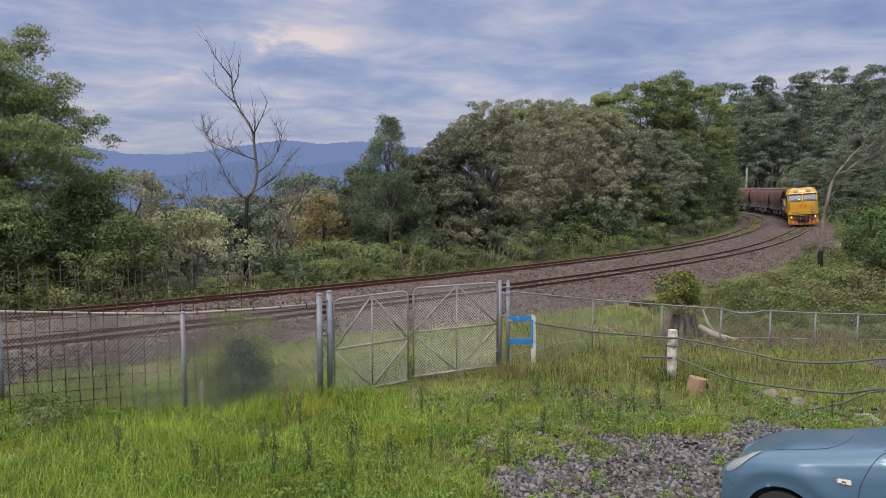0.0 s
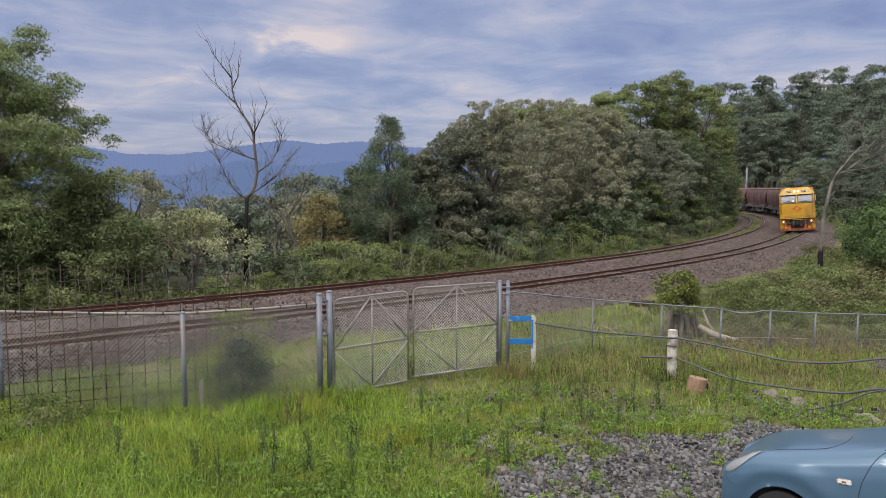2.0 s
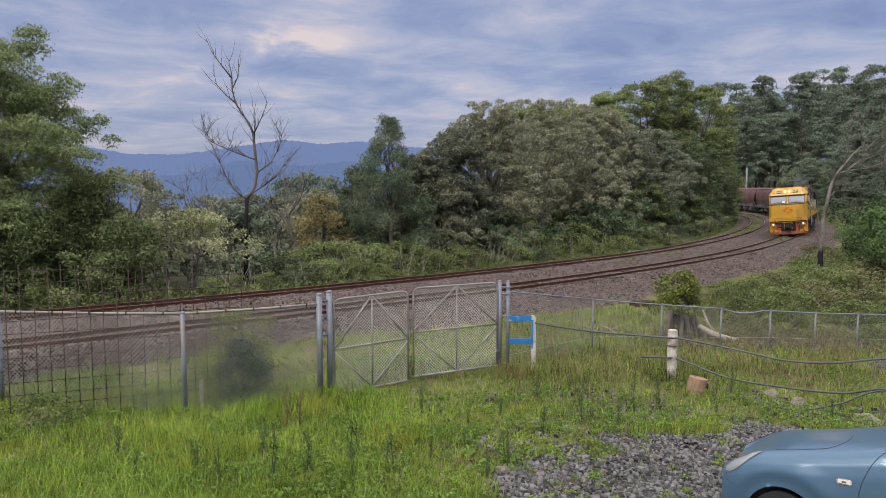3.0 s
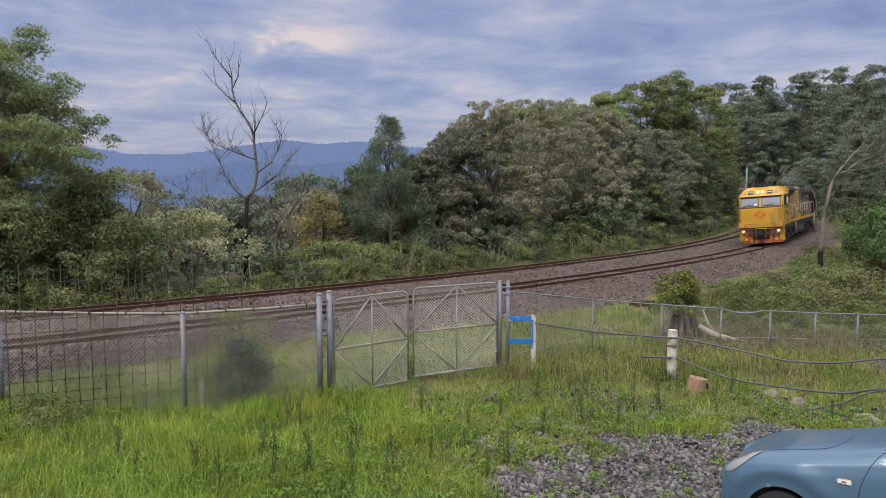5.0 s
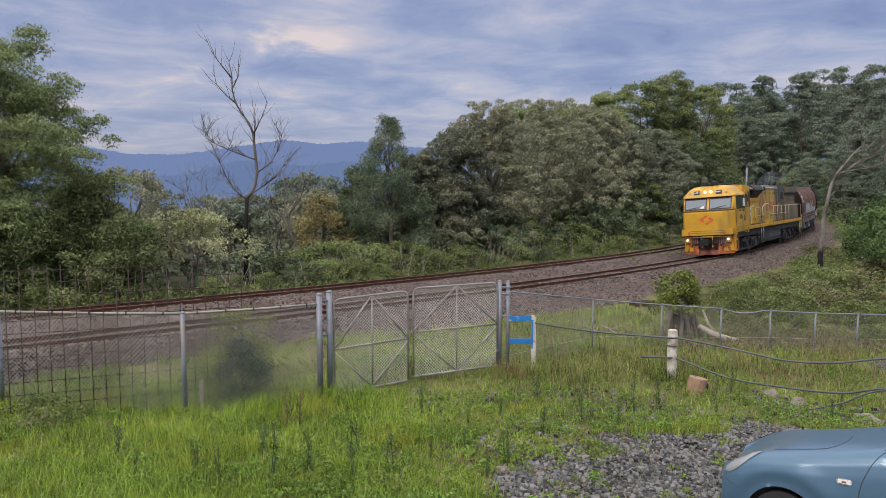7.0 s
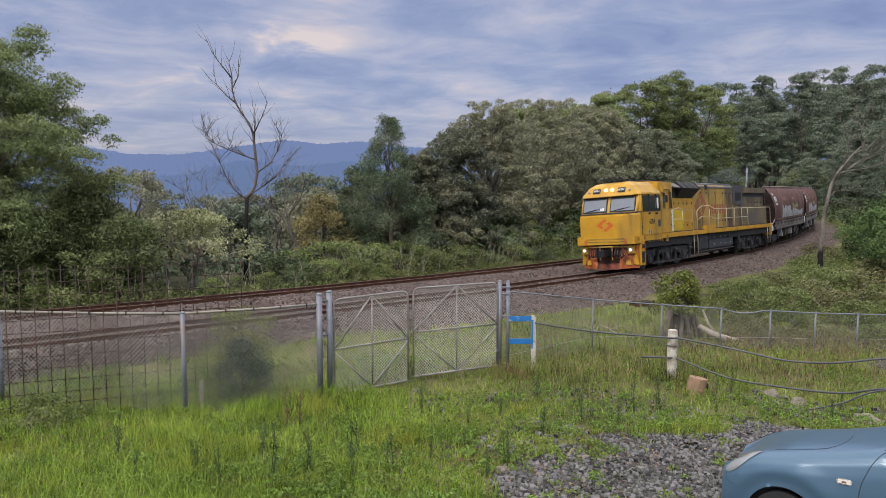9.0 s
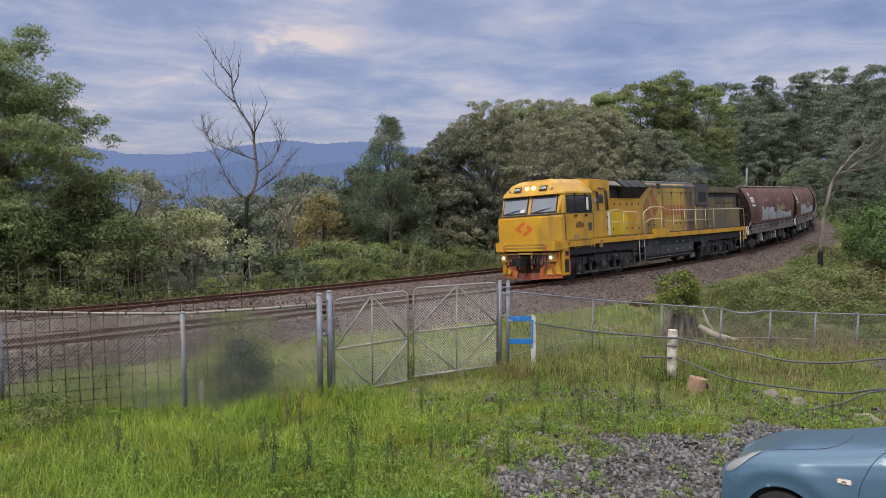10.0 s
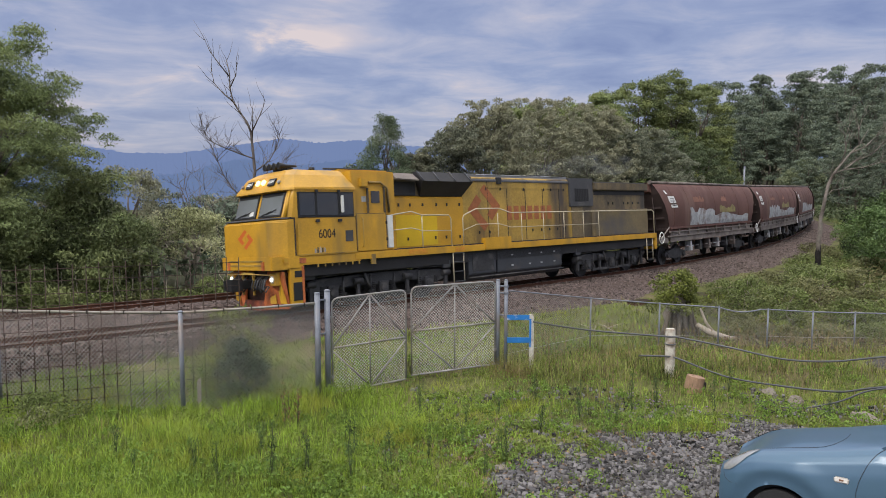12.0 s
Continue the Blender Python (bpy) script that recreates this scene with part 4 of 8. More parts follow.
    for sy in (-1, 1):
        grille = Build().loft([[(-8.0, sy * 1.02, 3.32), (-6.05, sy * 1.02, 3.32), (-6.05, sy * 0.98, 3.36), (-8.0, sy * 0.98, 3.36)],
                               [(-8.2, sy * 1.42, 3.80), (-5.85, sy * 1.42, 3.80), (-5.85, sy * 1.0, 4.0), (-8.2, sy * 1.0, 4.0)],
                               [(-8.2, sy * 1.10, 4.13), (-5.85, sy * 1.10, 4.13), (-5.85, sy * 0.95, 4.13), (-8.2, sy * 0.95, 4.13)]])
        g = part("intake_grille", grille, M_DARK, loco, "black sloping air intake")
        for x in (-8.1, -7.35, -6.6, -5.9):
            part("grille_rib", Build().tube([(x, sy * 1.43, 3.81), (x, sy * 1.11, 4.145)], 0.025, 6), M_TANK, g)
        part("intake_flap", Build().loft([[(-5.75, sy * 1.36, 3.84), (-4.85, sy * 1.30, 3.88), (-4.85, sy * 1.02, 4.08), (-5.75, sy * 1.06, 4.06)],
                                          [(-5.75, sy * 1.34, 3.80), (-4.85, sy * 1.28, 3.84), (-4.85, sy * 1.00, 3.88), (-5.75, sy * 1.04, 3.86)]]), M_WAGON_DUST, loco)
        # Dark slab standing for the shade in the hollow below the flap.
        part("intake_shadow_panel", Build().box(*slab(-5.85, -4.75, sy * 0.98, sy * 1.04, 3.36, 3.80)), M_DARK, loco)
        part("repainted_panel", Build().box(*slab(-6.75, -4.95, sy * 1.05, sy * 1.058, 1.72, 2.72)), M_FRESH, loco, "freshly repainted bright yellow panel")
        part("radiator_grille", Build().box(*slab(-15.45, -14.50, sy * 1.115, sy * 1.132, 3.14, 3.66)), M_BLACK, loco)
        for gx in np.linspace(-15.38, -14.58, 8):
            part("grille_slat", Build().box(*slab(gx - 0.02, gx + 0.02, sy * 1.13, sy * 1.140, 3.16, 3.64)), M_DARK, loco)
        part("rear_side_box", Build().box(*slab(-19.9, -15.7, sy * 1.05, sy * 1.25, 1.67, 2.78)), M_DUSTBOX, loco, "dusty grey-brown side cabinet", 0.015)
        # Dark strip under the eave, drawn in place of a shaded recess.
        part("rear_recess", Build().box(*slab(-20.0, -15.81, sy * 1.05, sy * 1.062, 3.40, 3.60)), M_DARK, loco)
        part("yellow_step_box", Build().box(*slab(-10.0, -8.6, sy * 1.30, sy * 1.50, 1.44, 1.86)), M_YELLOW, loco, bevel=0.015)
        for x in (-9.3, -10.35, -11.4, -12.45, -13.5):
            part("hood_door_seam", Build().box(*slab(x - 0.012, x + 0.012, sy * 1.05, sy * 1.058, 1.70, 3.86)), M_DARK, loco)
        part("hood_top_panel", Build().box(*slab(-13.9, -9.3, sy * 1.045, sy * 1.062, 3.62, 3.86)), M_SOOTY, loco, bevel=0.005)
        rng2 = random.Random(31)
        bolts = Build()
        for z, xs in ((3.05, np.arange(-7.8, -4.8, 0.55)), (1.95, np.arange(-7.8, -4.8, 0.6)), (3.60, np.arange(-13.8, -8.4, 0.42)), (2.05, np.arange(-13.8, -8.4, 0.5)), (3.05, np.arange(-19.4, -16.2, 0.4))):
            for x in xs:
                if rng2.random() < 0.75:
                    bolts.box((x + rng2.uniform(-0.05, 0.05), sy * 1.06, z), (0.055, 0.03, 0.10))
        tagged(part("hood_latches", bolts, M_BLACK, loco), kind="stuff")
    part("side_logo", logo(1.55), M_FADED, loco, "faded red diamond mark on the hood", at=Matrix.Translation((-9.10, 1.052, 2.93)) @ Matrix.Scale(-1.25, 4, (1, 0, 0)))
    bars = Build()
    for k in range(7):
        x = -10.45 - k * 0.40
        bars.box((x, 1.054, 2.72), (0.27, 0.006, 0.52))
    part("side_wordmark", bars, M_FADED, loco, "row of faded red bars beside the mark")
    part("roof_walk", Build().box(*slab(-14.2, -8.0, -0.5, 0.5, 4.11, 4.14)), M_DARK, loco)
    part("hood_roof", Build().loft([[(x, -1.085, 3.86), (x, -1.075, 3.92), (x, -0.92, 4.12), (x, 0.92, 4.12), (x, 1.075, 3.92), (x, 1.085, 3.86)] for x in (-14.2, -8.02)]), M_ROOFGREY, loco, "dark grey hood roof with pale worn edge", 0.01)
    for sy in (-1, 1):
        part("roof_edge", Build().tube([(-8.02, sy * 0.93, 4.122), (-14.2, sy * 0.93, 4.122)], 0.016, 6), M_PALE, loco)
        for lx in (-8.3, -9.9):
            part("lifting_bracket", Build().box(*slab(lx - 0.12, lx + 0.12, sy * 1.0, sy * 1.12, 3.78, 4.02)), M_DARK, loco, bevel=0.015)
    part("exhaust_outlet", Build().box((-13.2, 0, 4.17), (0.9, 0.5, 0.16)), M_BLACK, loco, bevel=0.02)
    part("roof_pipe", Build().tube([(-4.9, 0.80, 4.12), (-3.2, 0.80, 4.17), (-2.6, 0.6, 4.18)], 0.03, 6), M_DARK, loco)
    # handrails
    def rail(points, r=0.02):
        part("handrail", Build().tube(points, r, 7), M_RAILWHITE, loco, "cream tubular handrail")
    for sy in (-1, 1):
        y = sy * 1.41
        rail([(-4.45, y, 2.72), (-5.30, y, 2.82), (-5.75, y, 2.70), (-6.95, y, 2.68), (-7.05, y, 2.58), (-7.05, y, 1.66)])
        rail([(-4.45, y, 2.24), (-5.30, y, 2.30), (-5.75, y, 2.19), (-7.05, y, 2.17)], 0.014)
        rail([(-5.75, y, 2.70), (-5.75, y, 1.66)], 0.017)
        rail([(-7.62, y, 1.66), (-7.62, y, 2.58), (-7.70, y, 2.68), (-8.3, y, 2.88), (-9.45, y, 2.88), (-10.1, y, 2.72), (-20.0, y, 2.70), (-20.15, y, 2.6), (-20.15, y, 1.66)])
        rail([(-7.66, y, 2.16), (-8.3, y, 2.34), (-9.45, y, 2.33), (-10.1, y, 2.19), (-15.6, y, 2.18)], 0.014)
        for x in (-9.4, -10.7, -12.0, -13.3, -14.6, -15.7):
            rail([(x, y, 2.71), (x, y, 1.66)], 0.015)
        ladder = part("ladder", Build().tube([(-7.08, y, 0.42), (-7.08, y, 1.66)], 0.022, 6).tube([(-7.58, y, 0.42), (-7.58, y, 1.66)], 0.022, 6), M_RAILWHITE if sy > 0 else M_TANK, loco, "side ladder up to the walkway")
        for z in (0.45, 0.78, 1.10, 1.40):
            part("rung", Build().box((-7.33, y, z), (0.5, 0.10, 0.03)), M_TANK, ladder)
        ladder = part("ladder", Build().tube([(-19.45, y, 0.42), (-19.45, y, 1.45)], 0.022, 6).tube([(-19.95, y, 0.42), (-19.95, y, 1.45)], 0.022, 6), M_RAILWHITE, loco)
        for z in (0.45, 0.78, 1.10):
            part("rung", Build().box((-19.70, y, z), (0.5, 0.10, 0.03)), M_TANK, ladder)
    # tank and boxes below the frame
    tank = [(1.30, 1.38), (1.30, 0.62), (1.05, 0.36), (-1.05, 0.36), (-1.30, 0.62), (-1.30, 1.38)]
    part("fuel_tank", Build().loft([[(x, y, z) for y, z in tank] for x in (-13.2, -9.4)]), M_TANK, loco, "dark grey fuel tank", 0.02)
    part("battery_box", Build().loft([[(x, y, z) for y, z in tank] for x in (-9.34, -7.9)]), M_TANK, loco, "grey equipment box beside the tank", 0.02)
    for sy in (-1, 1):
        for x in (-10.2, -11.2, -11.9, -12.7):
            for z in (1.18, 0.80):
                part("tank_fitting", Build().box((x, sy * 1.31, z), (0.10, 0.03, 0.05)), M_PALE, loco)
        part("battery_door", Build().box(*slab(-9.2, -8.1, sy * 1.30, sy * 1.315, 0.70, 1.30)), M_BOGIE, loco, bevel=0.006)
        part("underframe_pipe", Build().tube([(-7.9, sy * 1.34, 0.50), (-13.2, sy * 1.34, 0.50)], 0.03, 6), M_BOGIE, loco)
        part("brake_reservoir", Build().tube([(-7.0, sy * 0.9, 1.15), (-4.8, sy * 0.9, 1.15)], 0.16, 12), M_DARK, loco)
    part("rear_beam", Build().box(*slab(-20.35, -20.15, -1.42, 1.42, 0.9, 1.64)), M_YELLOW, loco, bevel=0.015)
    part("rear_coupler", Build().box(*slab(-20.9, -20.3, -0.14, 0.14, 0.78, 1.02)), M_BLACK, loco, bevel=0.02)
    wheel = wheelset(0.51)
    moving = []
    for b in (LOCO_B1, LOCO_B2):
        bog, wheels = loco_bogie(loco, -b, wheel, b > 10)
        moving.append((bog, b, wheels))
    return loco, moving


WAGON_Y = ((0.98, 4.00), (1.16, 3.82), (1.36, 3.45), (1.48, 2.95), (1.50, 2.45), (1.46, 1.98), (1.41, 1.78), (1.41, 1.50), (1.30, 1.15))


def hopper_skin(z):
    """Half width of the hopper body at a height."""
    return float(np.interp(z, [p[1] for p in reversed(WAGON_Y)], [p[0] for p in reversed(WAGON_Y)]))


def hopper_end(z):
    """How far the end of the body lies behind the end of the wagon: it rakes in under the roof."""
    return float(np.interp(z, (1.15, 1.5, 1.98, 2.6, 3.4, 4.0), (1.25, 1.15, 0.98, 0.72, 0.28, 0.10)))


def hopper_ring(lift, x_of):
    pts = [(y + lift, z) for y, z in WAGON_Y]
    return [(x_of(z), y, z) for y, z in pts] + [(x_of(z), -y, z) for y, z in reversed(pts)]


def build_wagon(first):
    w = thing("hopper_wagon", "dusty maroon covered hopper wagon with sprayed paint patches", "wagon", group="train of hopper wagons")
    x0, x1 = -0.35, -WAGON_L + 0.35
    front, rear = hopper_ring(0.0, lambda z: -hopper_end(z)), hopper_ring(0.0, lambda z: -WAGON_L + hopper_end(z))
    body = Build()
    steps = [[tuple(Vector(p).lerp(Vector(q), t)) for p, q in zip(front, rear)] for t in (0, 0.25, 0.5, 0.75, 1)]
    body.loft(steps, cap=False, smooth=True)
    part("body", body, M_WAGON, w, "curved maroon steel hopper body")
    for ring, name in ((front, "end_sheet"), (rear, "end_sheet")):
        half = len(ring) // 2
        sheet = Build()
        inset = [(x, y * 0.985, z) for x, y, z in ring]
        sheet.add(inset, [(k, k + 1, len(ring) - 2 - k, len(ring) - 1 - k) for k in range(half - 1)])
        part(name, sheet, M_WAGON_END, w, "dark raked end sheet")
    for x in np.linspace(-1.6, -WAGON_L + 1.6, 7):
        prof = [(y + 0.010, z) for y, z in WAGON_Y[:7]]
        seam = Build().loft([[(xx, y, z) for y, z in prof] + [(xx, y - 0.02, z) for y, z in reversed(prof)] for xx in (x - 0.010, x + 0.010)])
        part("weld_seam", seam, M_WAGON, w)
    for sy in (-1, 1):
        part("roof_rail", Build().tube([(-0.02, sy * 0.99, 4.02), (-WAGON_L + 0.02, sy * 0.99, 4.02)], 0.065, 8), M_WAGON_DUST, w, "pale dusty roof edge rail")
        part("roof_rail_end", Build().disc((-0.06, sy * 0.99, 4.02), (1, 0, 0), 0.10, 0.10, 12), M_WAGON_DUST, w)
        part("upper_sill", Build().box(*slab(-WAGON_L + 1.1, -1.1, sy * 1.42, sy * 1.51, 1.74, 1.83)), M_WAGON, w, bevel=0.01)
        part("middle_sill", Build().box(*slab(-WAGON_L + 1.0, -1.0, sy * 1.40, sy * 1.50, 1.58, 1.64)), M_WAGON_DUST, w, bevel=0.01)
        part("skirt", Build().box(*slab(-WAGON_L + 1.2, -1.2, sy * 1.36, sy * 1.43, 1.12, 1.60)), M_WAGON_DUST, w, "dusty grey skirt below the hopper")
        part("side_sill", Build().box(*slab(-WAGON_L + 0.9, -0.9, sy * 1.38, sy * 1.48, 1.36, 1.43)), M_WAGON_DUST, w, bevel=0.01)
        for k in range(9):
            x = -2.1 - k * (WAGON_L - 4.2) / 8
            part("skirt_post", Build().box(*slab(x - 0.03, x + 0.03, sy * 1.42, sy * 1.50, 1.43, 1.76)), M_WAGON_DUST, w)
        for k in range(6):
            x = -3.9 - k * 1.3
            part("door_gear", Build().box((x, sy * 1.2, 0.82), (0.26, 0.34, 0.50), None, (0.7, 0.8)).tube([(x - 0.5, sy * 1.25, 0.80), (x + 0.5, sy * 1.25, 0.80)], 0.04, 6), (M_PALE, M_BOGIE, M_WAGON_DUST)[k % 3], w)
        for xe, sgn in ((x0, 1), (x1, -1)):
            part("corner_stay", Build().tube([(xe - sgn * 0.1, sy * 1.30, 1.36), (xe - sgn * 0.75, sy * 1.42, 1.86)], 0.035, 6), M_WAGON_DUST, w)
            part("end_ladder_stile", Build().tube([(xe, sy * 1.10, 1.3), (xe + sgn * 0.02, sy * 0.95, 3.3)], 0.025, 6), M_WAGON_END, w)
    for xe, sgn in ((x0, 1), (x1, -1)):
        part("end_hood", Build().loft([[(xe + sgn * 0.28, -0.98, 3.98), (xe + sgn * 0.28, 0.98, 3.98), (xe - sgn * 0.4, 0.98, 3.98), (xe - sgn * 0.4, -0.98, 3.98)],
                                       [(xe + sgn * 0.28, -0.9, 3.60), (xe + sgn * 0.28, 0.9, 3.60), (xe - sgn * 0.3, 1.15, 3.30), (xe - sgn * 0.3, -1.15, 3.30)]]), M_WAGON, w, bevel=0.01)
        for z in (1.75, 2.3, 2.8):
            part("end_beam", Build().box((xe - sgn * (hopper_end(z) - 0.40), 0, z), (0.10, 2.6, 0.10)), M_WAGON_END, w)
        part("end_sill", Build().box((xe - sgn * 0.30, 0, 1.22), (0.9, 2.7, 0.26)), M_WAGON_DUST, w, bevel=0.015)
        part("coupler", Build().box((xe + sgn * 0.3, 0, 0.9), (0.9, 0.26, 0.24)), M_BLACK, w, bevel=0.02)
        part("brake_pipe", Build().tube([(xe, 0.4, 0.95), (xe + sgn * 0.2, 0.45, 0.6), (xe + sgn * 0.4, 0.4, 0.85)], 0.03, 6), M_BLACK, w)
    wheel_ring = Build()
    pts = [(x0 + 0.05 + 0.26 * math.cos(a), 1.36, 1.36 + 0.26 * math.sin(a)) for a in np.linspace(0, 2 * math.pi, 17)]
    wheel_ring.tube(pts, 0.022, 6, False)
    for a in (0.5, 2.6, 4.7):
        wheel_ring.tube([(x0 + 0.05, 1.36, 1.36), (x0 + 0.05 + 0.26 * math.cos(a), 1.36, 1.36 + 0.26 * math.sin(a))], 0.016, 5)
    part("handbrake_wheel", wheel_ring, M_WHITE, w, "white spoked handbrake wheel")
    panel = Build().loft([[(xx, hopper_skin(2.78) + 0.012 + e, 2.78) for xx, e in ((-1.30, 0), (-2.05, 0), (-2.05, 0.008), (-1.30, 0.008))],
                          [(xx, hopper_skin(3.34) + 0.012 + e, 3.34) for xx, e in ((-1.05, 0), (-1.80, 0), (-1.80, 0.008), (-1.05, 0.008))]])
    part("data_panel", panel, M_WHITE, w, "white data panel with small dark bars")
    part("data_panel", Build().loft([[(xx, hopper_skin(3.44) + 0.012 + e, 3.44) for xx, e in ((-0.92, 0), (-1.12, 0), (-1.12, 0.008), (-0.92, 0.008))],
                                     [(xx, hopper_skin(3.62) + 0.012 + e, 3.62) for xx, e in ((-0.82, 0), (-1.02, 0), (-1.02, 0.008), (-0.82, 0.008))]]), M_WHITE, w)
    for k in range(4):
        z = 2.88 + 0.11 * k
        part("data_bar", Build().box((-1.62 + 0.05 * k, hopper_skin(z) + 0.024, z), (0.5, 0.006, 0.03)), M_BLACK, w)
    # sprayed shapes on the side
    rng = random.Random(first * 7 + 2)
    for name, mat, xa, xb, za, zb in (("sprayed_patch", M_PALE, -3.6, -7.0, 1.86, 2.72), ("sprayed_patch", M_PALE, -6.8, -12.6, 1.86, 2.42), ("sprayed_patch", M_GREENISH, -7.8, -10.3, 2.45, 2.86),
                                      ("sprayed_patch", M_RUSTY, -4.2, -5.6, 3.05, 3.30), ("sprayed_patch", M_RUSTY, -8.2, -9.0, 3.05, 3.32)):
        if first == 2 and mat is not M_PALE:
            continue
        n = 12
        top = [zb + rng.uniform(-0.22, 0.05) for _ in range(n)]
        b = Build()
        def skin(z):
            return hopper_skin(z) + 0.014
        rows = []
        for k in range(n):
            xk = xa + (xb - xa) * k / (n - 1)
            rows.append([(xk, skin(z), z) for z in np.linspace(za, top[k], 4)])
        b.loft(rows, closed=False, cap=False)
        part(name, b, mat, w)
    wheel = wheelset(0.46)
    moving = []
    for b in WAGON_B:
        bog = part("bogie", Build().box((0, 0, 0.62), (0.5, 2.0, 0.24)), M_BOGIE, w, "two-axle cast steel bogie", at=pose(-b, 0, 0))
        wheels = []
        for y in (-1.0, 1.0):
            f = Build().loft([[(px, y + dy, z) for dy, z in ((-0.07, z0), (0.07, z0), (0.07, z1), (-0.07, z1))] for px, z0, z1 in ((-1.15, 0.40, 0.62), (-0.6, 0.36, 0.70), (0, 0.26, 0.80), (0.6, 0.36, 0.70), (1.15, 0.40, 0.62))])
            f.disc((-0.88, y * 1.1, 0.46), (0, 1, 0), 0.13, 0.12, 12).disc((0.88, y * 1.1, 0.46), (0, 1, 0), 0.13, 0.12, 12)
            part("side_frame", f, M_BOGIE, bog, bevel=0.012)
        for wx in (-0.88, 0.88):
            o = part("wheelset", wheel, None, bog, at=pose(wx, 0, 0.46))
            wheels.append((o, wx, 0.46))
        moving.append((bog, b, wheels))
    return w, moving


def build_smoke():
    """Thin exhaust haze carried over the engine: rounded puffs, almost clear."""
    m = bpy.data.materials.new("thin_exhaust_smoke")
    m.use_nodes = True
    nodes, links = m.node_tree.nodes, m.node_tree.links
    nodes.remove(nodes["Principled BSDF"])
    clear_, grey, mix_ = nodes.new("ShaderNodeBsdfTransparent"), nodes.new("ShaderNodeBsdfDiffuse"), nodes.new("ShaderNodeMixShader")
    grey.inputs[0].default_value = (0.23, 0.26, 0.33, 1)
    tc, n, r = nodes.new("ShaderNodeTexCoord"), nodes.new("ShaderNodeTexNoise"), nodes.new("ShaderNodeMapRange")
    n.inputs["Scale"].default_value, n.inputs["Detail"].default_value = 0.9, 4.0
    r.inputs["From Min"].default_value, r.inputs["From Max"].default_value, r.inputs["To Max"].default_value = 0.40, 0.75, 0.10
    links.new(tc.outputs["Object"], n.inputs["Vector"])
    links.new(n.outputs[0], r.inputs[0])
    links.new(r.outputs[0], mix_.inputs[0])
    links.new(clear_.outputs[0], mix_.inputs[1])
    links.new(grey.outputs[0], mix_.inputs[2])
    links.new(mix_.outputs[0], nodes["Material Output"].inputs[0])
    smoke = thing("exhaust_smoke", "thin blue-grey exhaust smoke trailing over the engine", "smoke")
    rng = random.Random(19)
    for k in range(4):
        size = 0.42 + 0.14 * k
        at = Vector((-13.6 - 1.7 * k, rng.uniform(-0.2, 0.2), 4.50 + 0.14 * k))
        bm = bmesh.new()
        bmesh.ops.create_icosphere(bm, subdivisions=3, radius=1.0)
        for v in bm.verts:
            f = 1 + 0.34 * noise.noise(v.co * 1.6 + Vector((k * 3.1, 0, 0)))
            v.co = at + Vector((v.co.x * size * 2.0, v.co.y * size, v.co.z * size * 0.62)) * f
        me = bpy.data.meshes.new("puff")
        bm.to_mesh(me)
        bm.free()
        me.materials.append(m)
        me.polygons.foreach_set("use_smooth", np.ones(len(me.polygons), dtype=bool))
        part("puff", me, None, smoke)
    return smoke


# ---- plants
L_DARK = leaf_material("dark_green_leaves", (0.092, 0.120, 0.060), second=(0.140, 0.165, 0.080))
L_DUSK = leaf_material("dusky_green_leaves", (0.150, 0.165, 0.115), second=(0.205, 0.212, 0.140))
L_BANK = leaf_material("bank_scrub_leaves", (0.150, 0.155, 0.065), second=(0.200, 0.175, 0.090))
L_SHRUB = leaf_material("shrub_belt_leaves", (0.105, 0.140, 0.075), second=(0.165, 0.200, 0.095))
L_OLIVE = leaf_material("olive_grey_leaves", (0.205, 0.208, 0.138), second=(0.275, 0.265, 0.170))
L_GUM = leaf_material("gum_leaves", (0.150, 0.182, 0.072), second=(0.225, 0.255, 0.090))
# Distance haze is put into these greyed, bluish leaf colours.
L_FAR = leaf_material("hazed_gum_leaves", (0.130, 0.163, 0.118), second=(0.170, 0.198, 0.130))
L_ACACIA = leaf_material("acacia_leaves", (0.165, 0.205, 0.085), second=(0.220, 0.250, 0.100))
L_PALE = leaf_material("pale_shrub_leaves", (0.370, 0.390, 0.200), second=(0.42, 0.41, 0.26))
L_WATTLE = leaf_material("wattle_leaves", (0.095, 0.130, 0.074), second=(0.165, 0.190, 0.115))
L_ROUND = leaf_material("round_tree_leaves", (0.165, 0.198, 0.115), second=(0.195, 0.222, 0.125))
L_TAN = leaf_material("tan_leaves", (0.225, 0.190, 0.085), second=(0.170, 0.172, 0.085))
L_SCRUB = leaf_material("scrub_leaves", (0.150, 0.190, 0.060), second=(0.215, 0.215, 0.100))
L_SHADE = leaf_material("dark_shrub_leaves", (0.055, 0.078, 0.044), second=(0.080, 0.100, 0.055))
L_LUSH = leaf_material("lush_leaves", (0.080, 0.128, 0.042), second=(0.120, 0.165, 0.052))
L_YELLOW = leaf_material("yellow_green_leaves", (0.170, 0.195, 0.045), second=(0.120, 0.150, 0.040))
M_BARK = material("grey_bark", (0.145, 0.122, 0.100), rough=0.95, vary=0.6, scale=2.0, fine_scale=30, bump=0.6, stain=(0.055, 0.045, 0.038), stain_amount=0.4, spec=0.1)
M_CHAR = material("charred_bark", (0.022, 0.020, 0.019), rough=0.95, vary=0.6, scale=3.0, fine_scale=30, bump=0.7, spec=0.1)
M_DEAD = material("dead_grey_wood", (0.150, 0.130, 0.118), rough=0.95, vary=0.5, scale=2.0, fine_scale=30, bump=0.5, stain=(0.045, 0.038, 0.035), stain_amount=0.35, spec=0.1)
